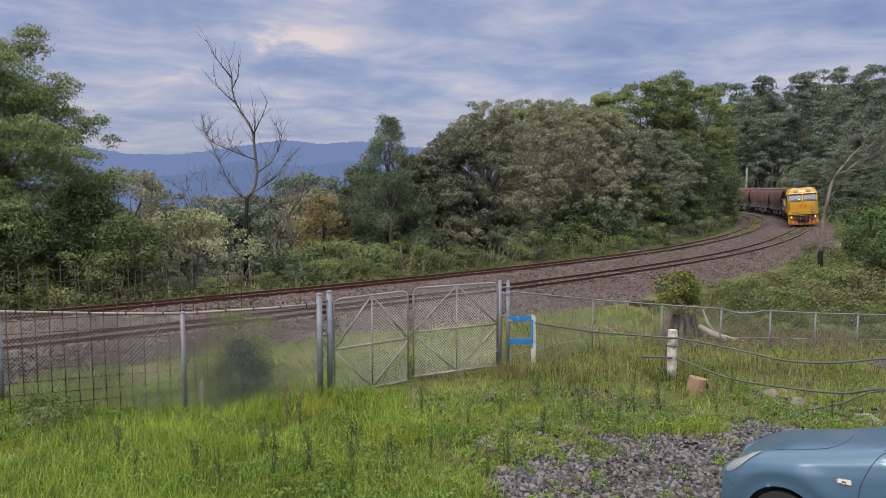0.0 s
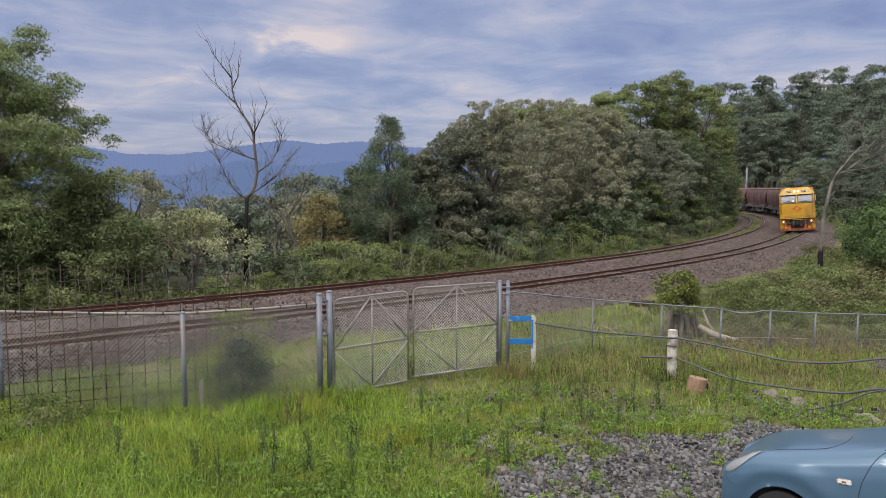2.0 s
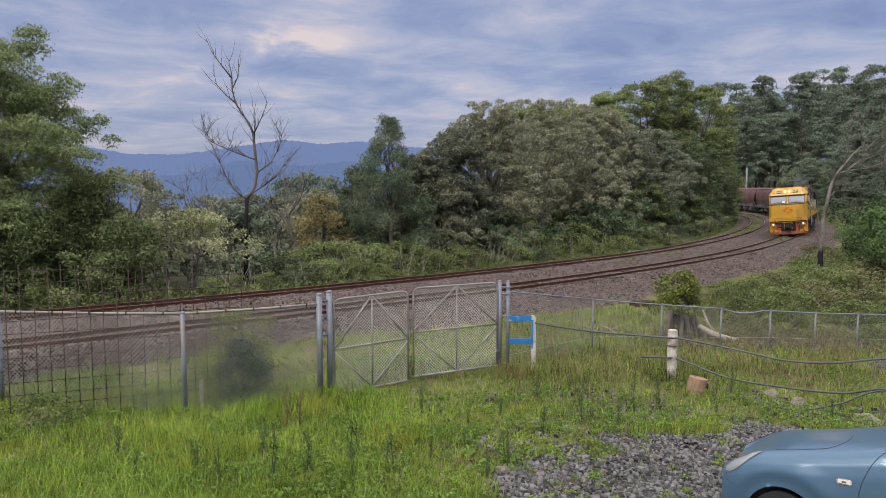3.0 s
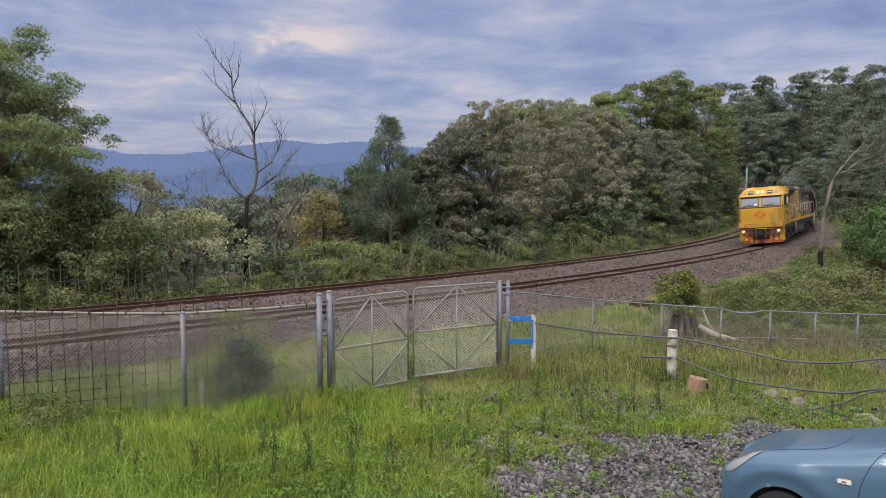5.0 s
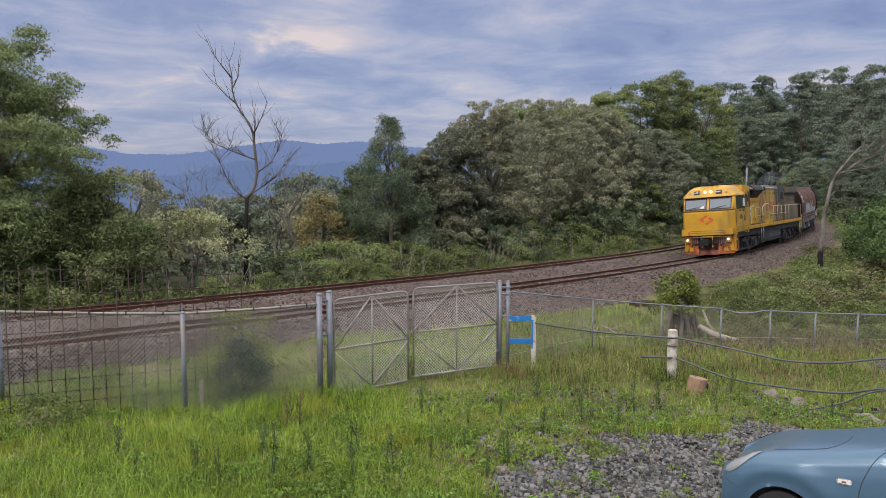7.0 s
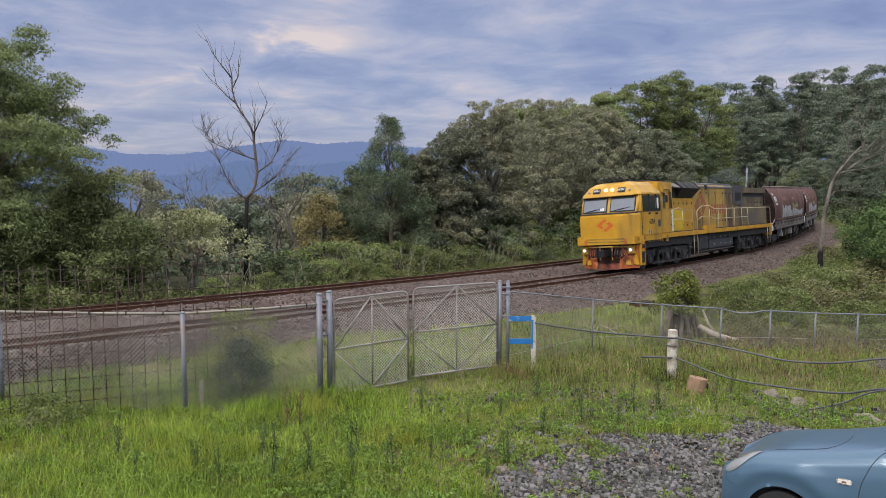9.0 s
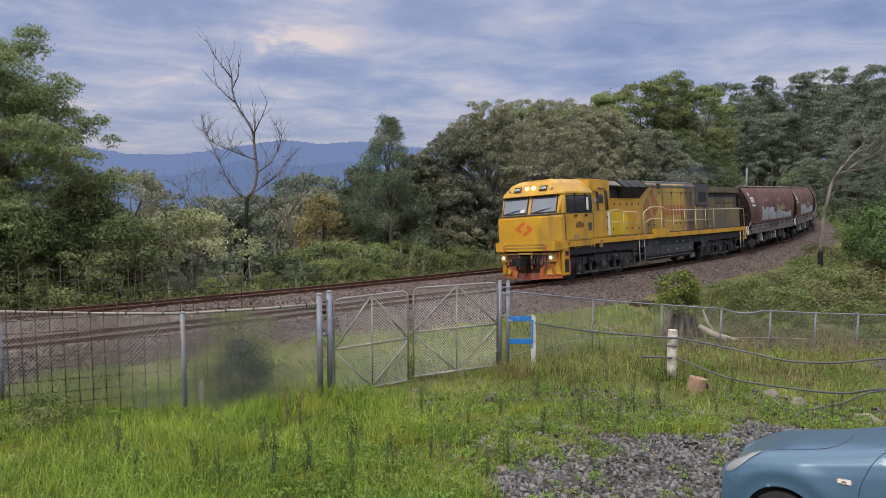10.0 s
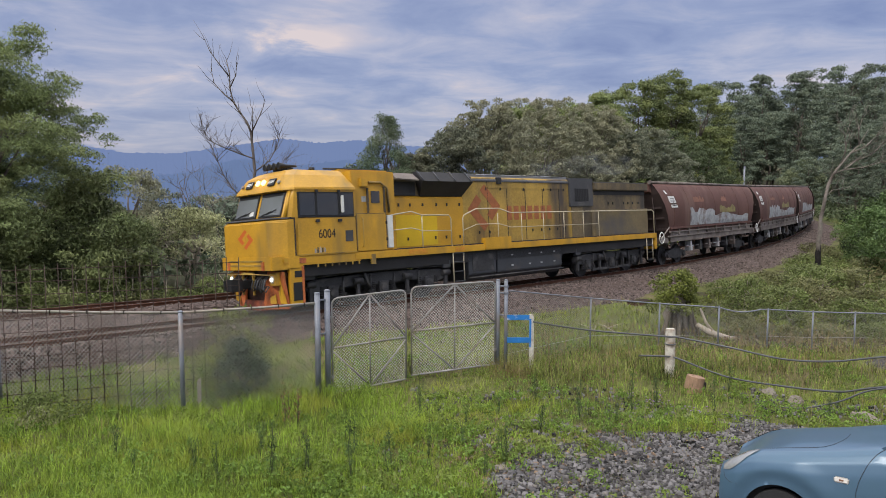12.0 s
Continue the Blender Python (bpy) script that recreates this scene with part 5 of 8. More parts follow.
M_GREYWOOD = material("weathered_grey_wood", (0.175, 0.155, 0.135), rough=0.95, vary=0.6, scale=2.0, fine_scale=30, bump=0.6, stain=(0.07, 0.06, 0.05), stain_amount=0.4, stain_scale=2.5, spec=0.1)
M_PALELIMB = material("pale_wattle_limbs", (0.225, 0.205, 0.175), rough=0.95, vary=0.5, scale=2.0, fine_scale=30, bump=0.5, stain=(0.09, 0.075, 0.06), stain_amount=0.35, stain_scale=2.0, spec=0.1)
M_PALEWOOD = material("bleached_wood", (0.34, 0.30, 0.25), rough=0.9, vary=0.5, scale=3.0, fine_scale=30, bump=0.5, stain=(0.14, 0.10, 0.08), stain_amount=0.35, spec=0.1)


def leaf_cloud(name, centres, radii, per, length, width, mat, rng, droop=0.3, flat=0.75, jitter=0.7, cap=0.35):
    """Leaves scattered on and in many clumps: one quad a leaf."""
    n = len(centres)
    counts = np.maximum(4, (per * (radii / radii.mean()) ** 2).astype(int))
    idx = np.repeat(np.arange(n), counts)
    k = len(idx)
    d = rng.normal(size=(k, 3))
    d /= np.linalg.norm(d, axis=1)[:, None]
    d[:, 2] = np.where(rng.random(k) < cap, np.abs(d[:, 2]), d[:, 2])
    r = radii[idx] * (0.35 + 0.65 * rng.random(k) ** 0.45) * (1 + 0.25 * rng.normal(size=k) * (rng.random(k) < 0.3))
    pos = centres[idx] + d * r[:, None] * np.array([1, 1, flat])
    nor = d + rng.normal(size=(k, 3)) * jitter + np.array([0, 0, 0.55])
    nor /= np.linalg.norm(nor, axis=1)[:, None]
    way = np.cross(nor, rng.normal(size=(k, 3)))
    way[:, 2] -= droop
    way /= np.linalg.norm(way, axis=1)[:, None]
    side = np.cross(nor, way)
    side /= np.maximum(np.linalg.norm(side, axis=1)[:, None], 1e-6)
    ln = length * (0.6 + 0.8 * rng.random(k))[:, None]
    wd = width * (0.6 + 0.8 * rng.random(k))[:, None]
    if length > 0.1:
        v = np.stack([pos - way * ln / 2 - side * wd * 0.2, pos + side * wd * 0.65 - way * ln * 0.1, pos + way * ln / 2 - nor * ln * 0.12], 1)
        return raw_mesh(name, v.reshape(-1, 3), np.arange(k * 3), 3, mat)
    v = np.stack([pos - way * ln / 2, pos + side * wd / 2 - way * ln * 0.05, pos + way * ln / 2 - nor * ln * 0.12, pos - side * wd / 2 - way * ln * 0.05], 1)
    return raw_mesh(name, v.reshape(-1, 3), np.arange(k * 4), 4, mat)


def bent(a, b, rng, steps=5, sway=0.12):
    a, b = Vector(a), Vector(b)
    ln = (b - a).length
    out = []
    for i in range(steps + 1):
        t = i / steps
        p = a.lerp(b, t)
        w = math.sin(math.pi * t) * sway * ln
        out.append(p + Vector((rng.normal() * w * 0.5, rng.normal() * w * 0.5, rng.normal() * w * 0.25 + t * (1 - t) * 0.25 * ln)))
    out[0], out[-1] = a, b
    return out


def crown_points(style, height, spread, base, n, rng):
    """Where the clumps of a crown sit, for the tree's habit."""
    ph = rng.random(6) * 6.28
    pts, rad = [], []
    for _ in range(n):
        a = rng.random() * 2 * math.pi
        lobe = 1 + 0.22 * math.sin(2 * a + ph[0]) + 0.16 * math.sin(5 * a + ph[1])
        h = rng.random()
        if style == "cone":
            prof = (1 - h) ** 0.8 * 1.0 + 0.06
            q = 0.25 + 0.75 * rng.random() ** 0.6
        elif style == "gum":
            prof = math.sqrt(max(0.0, 1 - (2 * h - 0.85) ** 2 * 0.75)) * (0.85 + 0.3 * math.sin(7 * h + ph[2]))
            q = 0.35 + 0.65 * rng.random() ** 0.45
        elif style == "skirt":
            prof = (1 - h * 0.80) ** 0.6 * (0.90 + 0.22 * math.sin(9 * h + ph[3]))
            q = 0.35 + 0.65 * rng.random() ** 0.45
        else:
            prof = math.sqrt(max(0.0, 1 - h ** 2.2)) * (0.92 + 0.16 * math.sin(8 * h + ph[4]))
            q = 0.35 + 0.65 * rng.random() ** 0.45
        r = spread * prof * q * lobe
        z = base + (height - base) * h * (1 - 0.05 * rng.random())
        pts.append((math.cos(a) * r, math.sin(a) * r, z))
        rad.append((0.75 + 0.5 * rng.random()) * ((1.15 - 0.6 * h) if style == "cone" else 1.0))
    return np.array(pts), np.array(rad)


def tree(name, label, category, x, y, height, spread, style="dome", base=0.25, seed=1, mat=None, clumps=60, clump=0.75, per=240, leaf=(0.24, 0.10), bark=None, trunk=0.16,
         group="", stems=1, flat=0.75, limbs=16, sink=0.1, boughs=0, bough=0.26, jitter=0.7, cap=0.35):
    rng = np.random.default_rng(seed)
    z0 = gz(x, y) - sink
    t = thing(name, label, category, Matrix.Translation((x, y, z0)), group)
    bark = bark or M_BARK
    pts, rad = crown_points(style, height, spread, height * base, clumps, rng)
    if boughs:
        # clumps gather on spreading boughs, with gaps between them
        heads, _ = crown_points(style, height * 0.95, spread * 0.92, height * base, boughs, rng)
        heads[:boughs // 3, :2] *= 1.12
        pts = heads[rng.integers(0, boughs, clumps)] + np.clip(rng.normal(size=(clumps, 3)), -1.5, 1.5) * spread * bough * np.array([1.0, 1.0, 0.72])
        pts[:, 2] = np.maximum(pts[:, 2], 0.15)
    rad = rad * clump
    pts[:, 2] = np.minimum(pts[:, 2], height - rad * flat * 0.6)
    b = Build()
    tops = []
    for k in range(stems):
        foot = (rng.normal() * 0.15 * (stems > 1), rng.normal() * 0.15 * (stems > 1), 0)
        top = (rng.normal() * spread * 0.12 + (k > 0) * rng.normal() * spread * 0.3, rng.normal() * spread * 0.12 + (k > 0) * rng.normal() * spread * 0.3, height * (0.78 if style != "dome" else 0.66))
        line_ = bent(foot, top, rng, 7, 0.05)
        b.tube(line_, [trunk * (1.25 - 1.05 * i / 7) / (1 if stems == 1 else 1.5) for i in range(8)], 8)
        tops.append(line_)
    part("trunk", b, bark, t)
    order = rng.permutation(len(pts))[:limbs]
    for i in order:
        stem = tops[int(rng.integers(0, stems))]
        target = Vector(pts[i])
        at = stem[int(np.clip(target.z / height * 7 * 0.8, 1, 6))]
        limb = bent(at, target, rng, 4, 0.10)
        r0 = trunk * 0.42
        part("limb", Build().tube(limb, [r0 * (1 - 0.8 * q / 4) for q in range(5)], 6), bark, t)
    me = leaf_cloud("crown", pts, rad, per, leaf[0], leaf[1], mat, rng, flat=flat, jitter=jitter, cap=cap)
    part("crown", me, None, t)
    return t


def dead_branches(b, a, d, length, radius, depth, rng, up=0.25):
    """Bare forking branches, added to one mesh."""
    pts = [Vector(a)]
    d = Vector(d).normalized()
    n = 5
    for i in range(n):
        d = (d + Vector((rng.normal() * 0.16, rng.normal() * 0.16, rng.normal() * 0.10 + up * 0.18))).normalized()
        pts.append(pts[-1] + d * length / n)
    b.tube(pts, [radius * (1 - 0.72 * i / n) for i in range(n + 1)], 6 if radius > 0.03 else 4)
    if depth > 0:
        for k in range(3 if depth > 1 else 4):
            i = int(rng.integers(2, n + 1))
            e = (d + Vector((rng.normal() * 0.75, rng.normal() * 0.75, rng.normal() * 0.45 + up))).normalized()
            dead_branches(b, pts[i], e, length * rng.uniform(0.38, 0.68), radius * (0.5 if i < n else 0.35), depth - 1, rng, up)


def build_dead_tree():
    """The tall bare tree beyond the line, forked low, its top swept to one side."""
    x, y = -9.05, 32.3
    t = thing("dead_tree", "tall bare dead tree with dark forked trunk", "tree", Matrix.Translation((x, y, gz(x, y) - 0.1)) @ Matrix.Rotation(radians(2.2), 4, "Y") @ Matrix.Diagonal((0.92, 1, 0.97, 1)))
    rng = np.random.default_rng(12)
    part("trunk", Build().tube([(0, 0, 0), (0.02, 0, 1.4), (-0.03, 0, 2.8), (0.0, 0, 4.0)], [0.13, 0.11, 0.10, 0.095], 10), M_CHAR, t, "blackened trunk")
    limbs = (((0.0, 0, 3.95), (0.33, 0.1, 4.5), (0.46, 0.1, 5.2), (0.36, 0, 6.2), (0.26, 0, 7.0), (0.06, 0, 7.45), (-0.30, 0, 7.9), (-0.64, 0, 8.4), (-0.80, 0, 9.0), (-0.82, 0, 9.6), (-0.98, 0, 10.25)),
             ((-0.82, 0, 9.5), (-1.3, -0.1, 10.05), (-1.75, -0.1, 10.6), (-2.02, -0.1, 11.15)),
             ((-0.64, 0, 8.4), (-1.1, 0.1, 8.7), (-1.6, 0.1, 9.2), (-1.78, 0.1, 9.95)),
             ((0.27, 0, 6.95), (0.50, 0.1, 7.5), (0.72, 0.1, 7.95), (0.90, 0.1, 8.45)),
             ((0.32, 0, 6.7), (0.38, -0.1, 7.5), (0.33, -0.1, 8.1)),
             ((0.0, 0, 3.9), (-0.5, -0.1, 4.3), (-1.0, -0.1, 4.95), (-1.4, -0.1, 5.8), (-1.72, -0.1, 6.4)),
             ((0.42, 0, 5.8), (-0.3, 0.1, 6.0), (-1.2, 0.1, 6.3), (-1.9, 0.1, 6.6), (-2.15, 0.1, 7.1)),
             ((0.2, 0, 4.2), (0.9, 0.2, 4.7), (1.5, 0.2, 5.2), (1.95, 0.2, 5.95)),
             ((0.46, 0.1, 5.2), (1.1, 0.2, 5.7), (1.5, 0.2, 6.4), (1.62, 0.2, 7.0)),
             ((-0.80, 0, 9.0), (-0.55, 0.1, 9.6), (-0.52, 0.1, 10.2)))
    for k, pts in enumerate(limbs):
        n = len(pts)
        r = 0.080 if k == 0 else 0.036
        b = Build().tube(pts, [r * (1 - 0.72 * i / (n - 1)) for i in range(n)], 7)
        for i in range(1, n):
            for _ in range(6 if k in (5, 6, 7, 8) else 3 if k == 0 else 2):
                d = Vector(pts[i]) - Vector(pts[i - 1])
                e = d.normalized() + Vector((rng.normal() * 0.7, rng.normal() * 0.6, rng.normal() * 0.3 + 0.2))
                dead_branches(b, Vector(pts[i]).lerp(Vector(pts[i - 1]), rng.random() * 0.6), e, rng.uniform(0.5, 1.3), 0.015, 1 if k in (5, 6, 7, 8) else 0, rng)
        part("limb", b, M_DEAD if k else M_DEAD, t)


def bare_tree(x, y, height, seed, label, mat, lean=0.0, count=3, radius=0.07):
    rng = np.random.default_rng(seed)
    t = thing("bare_tree", label, "tree", Matrix.Translation((x, y, gz(x, y) - 0.1)))
    trunk = bent((0, 0, 0), (lean, 0, height * 0.55), rng, 6, 0.05)
    part("trunk", Build().tube(trunk, [radius * (1.2 - 0.6 * i / 6) for i in range(7)], 8), mat, t)
    for k in range(count):
        b = Build()
        i = 6 if k < 2 else int(rng.integers(3, 6))
        dead_branches(b, trunk[i], (rng.normal() * 0.5 + lean * 0.3, rng.normal() * 0.4, 1), height * rng.uniform(0.35, 0.5), radius * 0.55, 2, rng)
        part("limb", b, mat, t)


def build_leaning_tree():
    x, y = 18.45, 34.5
    t = thing("leaning_dead_tree", "pale leaning dead tree with charred base", "tree", Matrix.Translation((x, y, gz(x, y) - 0.1)))
    rng = np.random.default_rng(5)
    part("charred_base", Build().tube([(-0.07, 0, 0), (-0.02, 0, 0.3), (-0.05, 0, 0.62), (0.01, 0, 0.95), (-0.02, 0, 1.3), (0.02, 0, 1.75)], [0.20, 0.15, 0.165, 0.125, 0.135, 0.085], 9).tube([(0.06, 0.03, 0.5), (0.13, 0.05, 0.95), (0.11, 0.05, 1.25)], [0.06, 0.05, 0.01], 6), M_CHAR, t, "black burnt foot of the trunk")
    part("trunk", Build().tube([(0.0, 0, 1.2), (-0.02, 0, 1.9), (0.06, 0, 2.5), (0.03, 0, 3.0), (0.14, 0, 3.5), (0.22, 0, 4.1), (0.40, 0.1, 4.7), (0.62, 0.1, 5.2), (1.0, 0.2, 5.65), (1.45, 0.2, 6.2), (1.85, 0.2, 6.6), (2.3, 0.2, 7.4)], [0.12, 0.10, 0.105, 0.085, 0.09, 0.075, 0.078, 0.060, 0.052, 0.038, 0.030, 0.012], 8), M_GREYWOOD, t, "bleached bare trunk")
    for pts in (((1.0, 0.2, 5.65), (1.15, 0.1, 6.3), (1.1, 0.1, 6.9), (1.3, 0.1, 7.6)), ((0.62, 0.1, 5.2), (1.25, 0.3, 5.4), (1.8, 0.3, 5.85), (2.5, 0.3, 6.1), (3.0, 0.3, 6.6), (3.8, 0.3, 6.9)),
                ((1.25, 0.2, 5.4), (2.0, 0.0, 5.5), (2.8, 0, 5.75), (3.7, 0, 5.75)), ((1.45, 0.2, 6.2), (2.1, 0.1, 6.5), (2.6, 0.1, 7.0), (3.2, 0.1, 7.3)), ((0.22, 0, 4.1), (0.65, 0.2, 4.4), (1.2, 0.3, 4.45)),
                ((1.85, 0.2, 6.6), (1.85, 0.3, 7.3), (2.0, 0.3, 7.9))):
        n = len(pts)
        b = Build().tube(pts, [0.042 * (1 - 0.75 * i / (n - 1)) for i in range(n)], 6)
        for i in range(1, n):
            for _ in range(2):
                dead_branches(b, pts[i], Vector(pts[i]) - Vector(pts[i - 1]) + Vector((rng.normal() * 0.4, rng.normal() * 0.4, 0.2)), rng.uniform(0.6, 1.3), 0.02, 1, rng)
        part("limb", b, M_GREYWOOD, t)


def build_trees():
    big = dict(clump=0.58, per=330, leaf=(0.15, 0.055))
    tree("acacia_tree", "large dense dark green feathery tree beside the line", "tree", -16.2, 25.9, 9.9, 4.15, "skirt", 0.06, 21, L_ACACIA, clumps=400, trunk=0.17, limbs=34, clump=0.52, per=320, leaf=(0.13, 0.050),
         boughs=80, bough=0.17, flat=0.65, jitter=0.65, cap=0.5)
    tree("acacia_tree", "low dark green tree with drooping skirt of leaves", "tree", -13.0, 26.4, 4.9, 2.1, "skirt", 0.03, 22, L_ACACIA, clumps=100, trunk=0.12, limbs=12, **big)
    tree("acacia_tree", "dense dark green acacia thicket behind the mesh fence", "tree", -15.6, 24.4, 3.9, 2.5, "dome", 0.03, 29, L_ACACIA, clumps=150, trunk=0.10, limbs=14, **big)
    tree("acacia_tree", "dark green feathery tree leaning over the fence side", "tree", -19.5, 29.5, 7.0, 3.4, "skirt", 0.04, 23, L_DARK, clumps=90, trunk=0.18, limbs=14, **big)
    tree("gum_tree", "pale open-crowned gum tree down the slope", "tree", -20.0, 44.3, 8.3, 2.7, "gum", 0.50, 24, L_OLIVE, clumps=34, clump=0.65, per=200, leaf=(0.22, 0.09), limbs=12)
    tree("pale_shrub", "round pale yellow-green shrub with many thin grey stems", "shrub", -10.8, 30.1, 3.35, 2.55, "dome", 0.42, 25, L_PALE, clumps=120, clump=0.34, per=85, leaf=(0.14, 0.065), stems=5, trunk=0.10, limbs=26, bark=M_PALEWOOD)
    tree("tan_shrub", "tan and yellowing broad-leaved shrub", "shrub", -6.5, 37.9, 4.0, 1.6, "dome", 0.15, 26, L_TAN, clumps=46, clump=0.5, per=150, leaf=(0.18, 0.10), limbs=10)
    tree("wattle_tree", "slender dark green conical wattle tree", "tree", -2.9, 38.8, 8.5, 3.3, "cone", 0.08, 27, L_WATTLE, clumps=170, clump=0.60, per=250, leaf=(0.13, 0.05), trunk=0.11, limbs=20)
    tree("wattle_tree", "small dark green wattle beside a taller one", "tree", -4.9, 39.8, 5.9, 1.7, "cone", 0.10, 28, L_DARK, clumps=55, clump=0.5, per=240, leaf=(0.15, 0.06), trunk=0.09, limbs=10)
    for k, (x, y, h, sp, mat, base) in enumerate((
            (-0.9, 41.2, 6.4, 2.5, L_OLIVE, 0.06), (0.9, 42.3, 8.0, 3.0, L_DUSK, 0.10), (3.2, 46.4, 10.0, 4.2, L_OLIVE, 0.26), (7.6, 53.6, 11.0, 4.7, L_OLIVE, 0.30),
            (12.4, 59.8, 11.4, 4.2, L_OLIVE, 0.32), (16.0, 62.5, 9.6, 3.9, L_DUSK, 0.30), (20.2, 68.5, 10.2, 4.0, L_DUSK, 0.30), (24.4, 75.3, 10.6, 4.4, L_DARK, 0.20),
            (29.5, 83.5, 10.0, 4.0, L_DARK, 0.22), (34.9, 93.0, 9.8, 3.5, L_GUM, 0.04), (37.2, 100.0, 9.5, 3.0, L_DARK, 0.04), (32.5, 88.0, 9.0, 3.2, L_DARK, 0.04))):
        tree("wattle_tree", ("grey-olive spreading wattle tree full of fine leaves", "dark green spreading tree crowding the line")[mat is L_DARK], "tree", x, y, h, sp, "dome", base, 40 + k, mat,
             clumps=520, clump=0.34, per=92, leaf=(0.20, 0.080), trunk=0.17, limbs=30, flat=0.72, bark=M_BARK if mat is L_DARK else M_PALELIMB, group="trees along the far side of the line",
             boughs=80, bough=0.22, jitter=0.85, cap=0.5)
    # the dark belt of shrubs at their feet
    rb = random.Random(71)
    for k in range(23):
        at = -13 + k * 3.4
        sx, sy, _ = line(at, -TRACKS - 5.2 - rb.uniform(0, 1.8))
        tall = (2.4 + 2.2 * float(ease(-8, 12, at))) * rb.uniform(0.75, 1.2) + 1.6 * float(ease(44, 56, at))
        mat = (L_SHRUB, L_DARK, L_SHRUB, L_SCRUB)[k % 4] if at < 46 else L_GUM if k % 2 else L_SHRUB
        tree("shrub", "dense green broad-leaved shrub under the trees", "shrub", float(sx), float(sy), tall, 1.5 + 0.3 * tall * rb.uniform(0.6, 1.0), "dome", 0.05, 130 + k, mat,
             clumps=46, clump=0.50, per=105, leaf=(0.24, 0.12), trunk=0.06, limbs=5, flat=0.6, group="shrubs under the trees", jitter=0.55, cap=0.5)
    for k, (x, y, h, sp) in enumerate(((7.6, 66, 13.2, 4.2), (12.6, 73, 14.3, 4.6), (18.0, 80, 15.8, 5.2), (23.0, 86, 17.6, 5.6), (28.3, 89, 18.8, 5.8), (34.0, 94, 17.8, 5.4), (38.5, 101, 13.0, 4.0))):
        tree("gum_tree", "tall green gum tree rising behind the wattles", "tree", x, y, h, sp, "gum", 0.15, 60 + k, L_GUM, clumps=180, clump=1.0, per=215, leaf=(0.29, 0.14), trunk=0.28, limbs=16,
             group="trees along the far side of the line", flat=0.62, jitter=0.45, cap=0.75)
    tree("gum_tree", "distant gum crown below the ridge", "tree", -13.3, 69.1, 11.2, 3.4, "gum", 0.45, 70, L_FAR, clumps=40, clump=0.95, per=120, leaf=(0.42, 0.2), limbs=8)
    for k, (x, y, h, sp) in enumerate(((-22, 31, 5.0, 2.6), (-17.5, 33.5, 4.5, 2.3), (-30, 42, 7.5, 3.4), (-25, 35, 6.0, 3.0), (-36, 52, 9.0, 3.8), (-19, 60, 8.5, 3.0), (-25, 75, 9.0, 3.6), (-9.5, 52, 6.3, 2.6), (-14.5, 50, 6.0, 2.6), (-31, 66, 9.0, 3.5), (-7.0, 60, 9.3, 3.0))):
        tree("valley_tree", "grey-green tree down the valley slope", "tree", x, y, h, sp, "dome", 0.2, 75 + k, L_OLIVE if k % 2 else L_FAR, clumps=40, clump=0.85, per=120, leaf=(0.36, 0.17), limbs=8, group="trees down the slope")
    rv = random.Random(83)
    for k in range(13):
        x, y = -31.0 + 2.0 * k + rv.uniform(-0.7, 0.7), 60 + rv.uniform(-6, 7)
        tree("valley_tree", "grey-green tree down the valley slope", "tree", x, y, 4.0 + rv.uniform(-1.0, 0.6) - gz(x, y), 2.6 * rv.uniform(0.85, 1.2), "gum", 0.35, 170 + k, (L_DUSK, L_OLIVE, L_FAR)[k % 3],
             clumps=48, clump=0.62, per=105, leaf=(0.28, 0.12), limbs=10, trunk=0.13, bark=M_PALELIMB, group="trees down the slope", jitter=0.7, cap=0.6)
    build_dead_tree()
    bare_tree(-7.45, 34.9, 5.6, 3, "bare grey dead tree with broken top", M_DEAD, -0.12, 4, 0.075)
    bare_tree(-14.6, 41.0, 7.2, 4, "thin leafless twiggy tree", M_DEAD, 0.2, 6, 0.06)
    bare_tree(-8.3, 34.4, 4.8, 6, "bare twisted grey sapling", M_DEAD, 0.3, 4, 0.05)
    bare_tree(-13.2, 42.5, 6.4, 9, "thin leafless twiggy tree", M_DEAD, -0.2, 5, 0.05)
    build_leaning_tree()
    # the round tree beyond the bend, and the forest behind
    tree("round_tree", "rounded light green tree beyond the bend", "tree", 64.3, 125.5, 9.4, 4.3, "dome", 0.1, 90, L_ROUND, clumps=60, clump=1.0, per=170, leaf=(0.42, 0.2), limbs=8)
    models = []
    for k in range(5):
        models.append(tree("forest_gum", "tall dark gum tree of the forest behind the bend", "tree", 70 + k * 11, 178 + 3 * k, 30, 8.0, "gum", 0.22, 100 + k, L_FAR, clumps=105, clump=1.75, per=118, leaf=(0.60, 0.32),
                           trunk=0.4, limbs=10, group="forest behind the bend", flat=0.55, jitter=0.42, cap=0.8))
    rng = random.Random(17)
    spots = []
    for row, (d, px0, px1, n) in enumerate(((168, 1262, 1420, 6), (205, 1270, 1700, 14), (240, 1250, 1720, 12), (136, 1475, 1720, 8), (112, 1490, 1680, 6), (92, 1530, 1660, 3))):
        for i in range(n):
            px = px0 + (px1 - px0) * (i + rng.uniform(0.1, 0.9)) / n
            dd = d * rng.uniform(0.95, 1.06)
            spots.append(((px - 784) / 1255.6 * dd, dd, row))
    for at, out in ((50, 9.5), (62, 8.5), (74, 9.0), (86, 8.0), (96, 10.0), (68, 13.5), (82, 14.0)):
        x, y, _ = line(at, out)
        spots.append((float(x), float(y), 6))
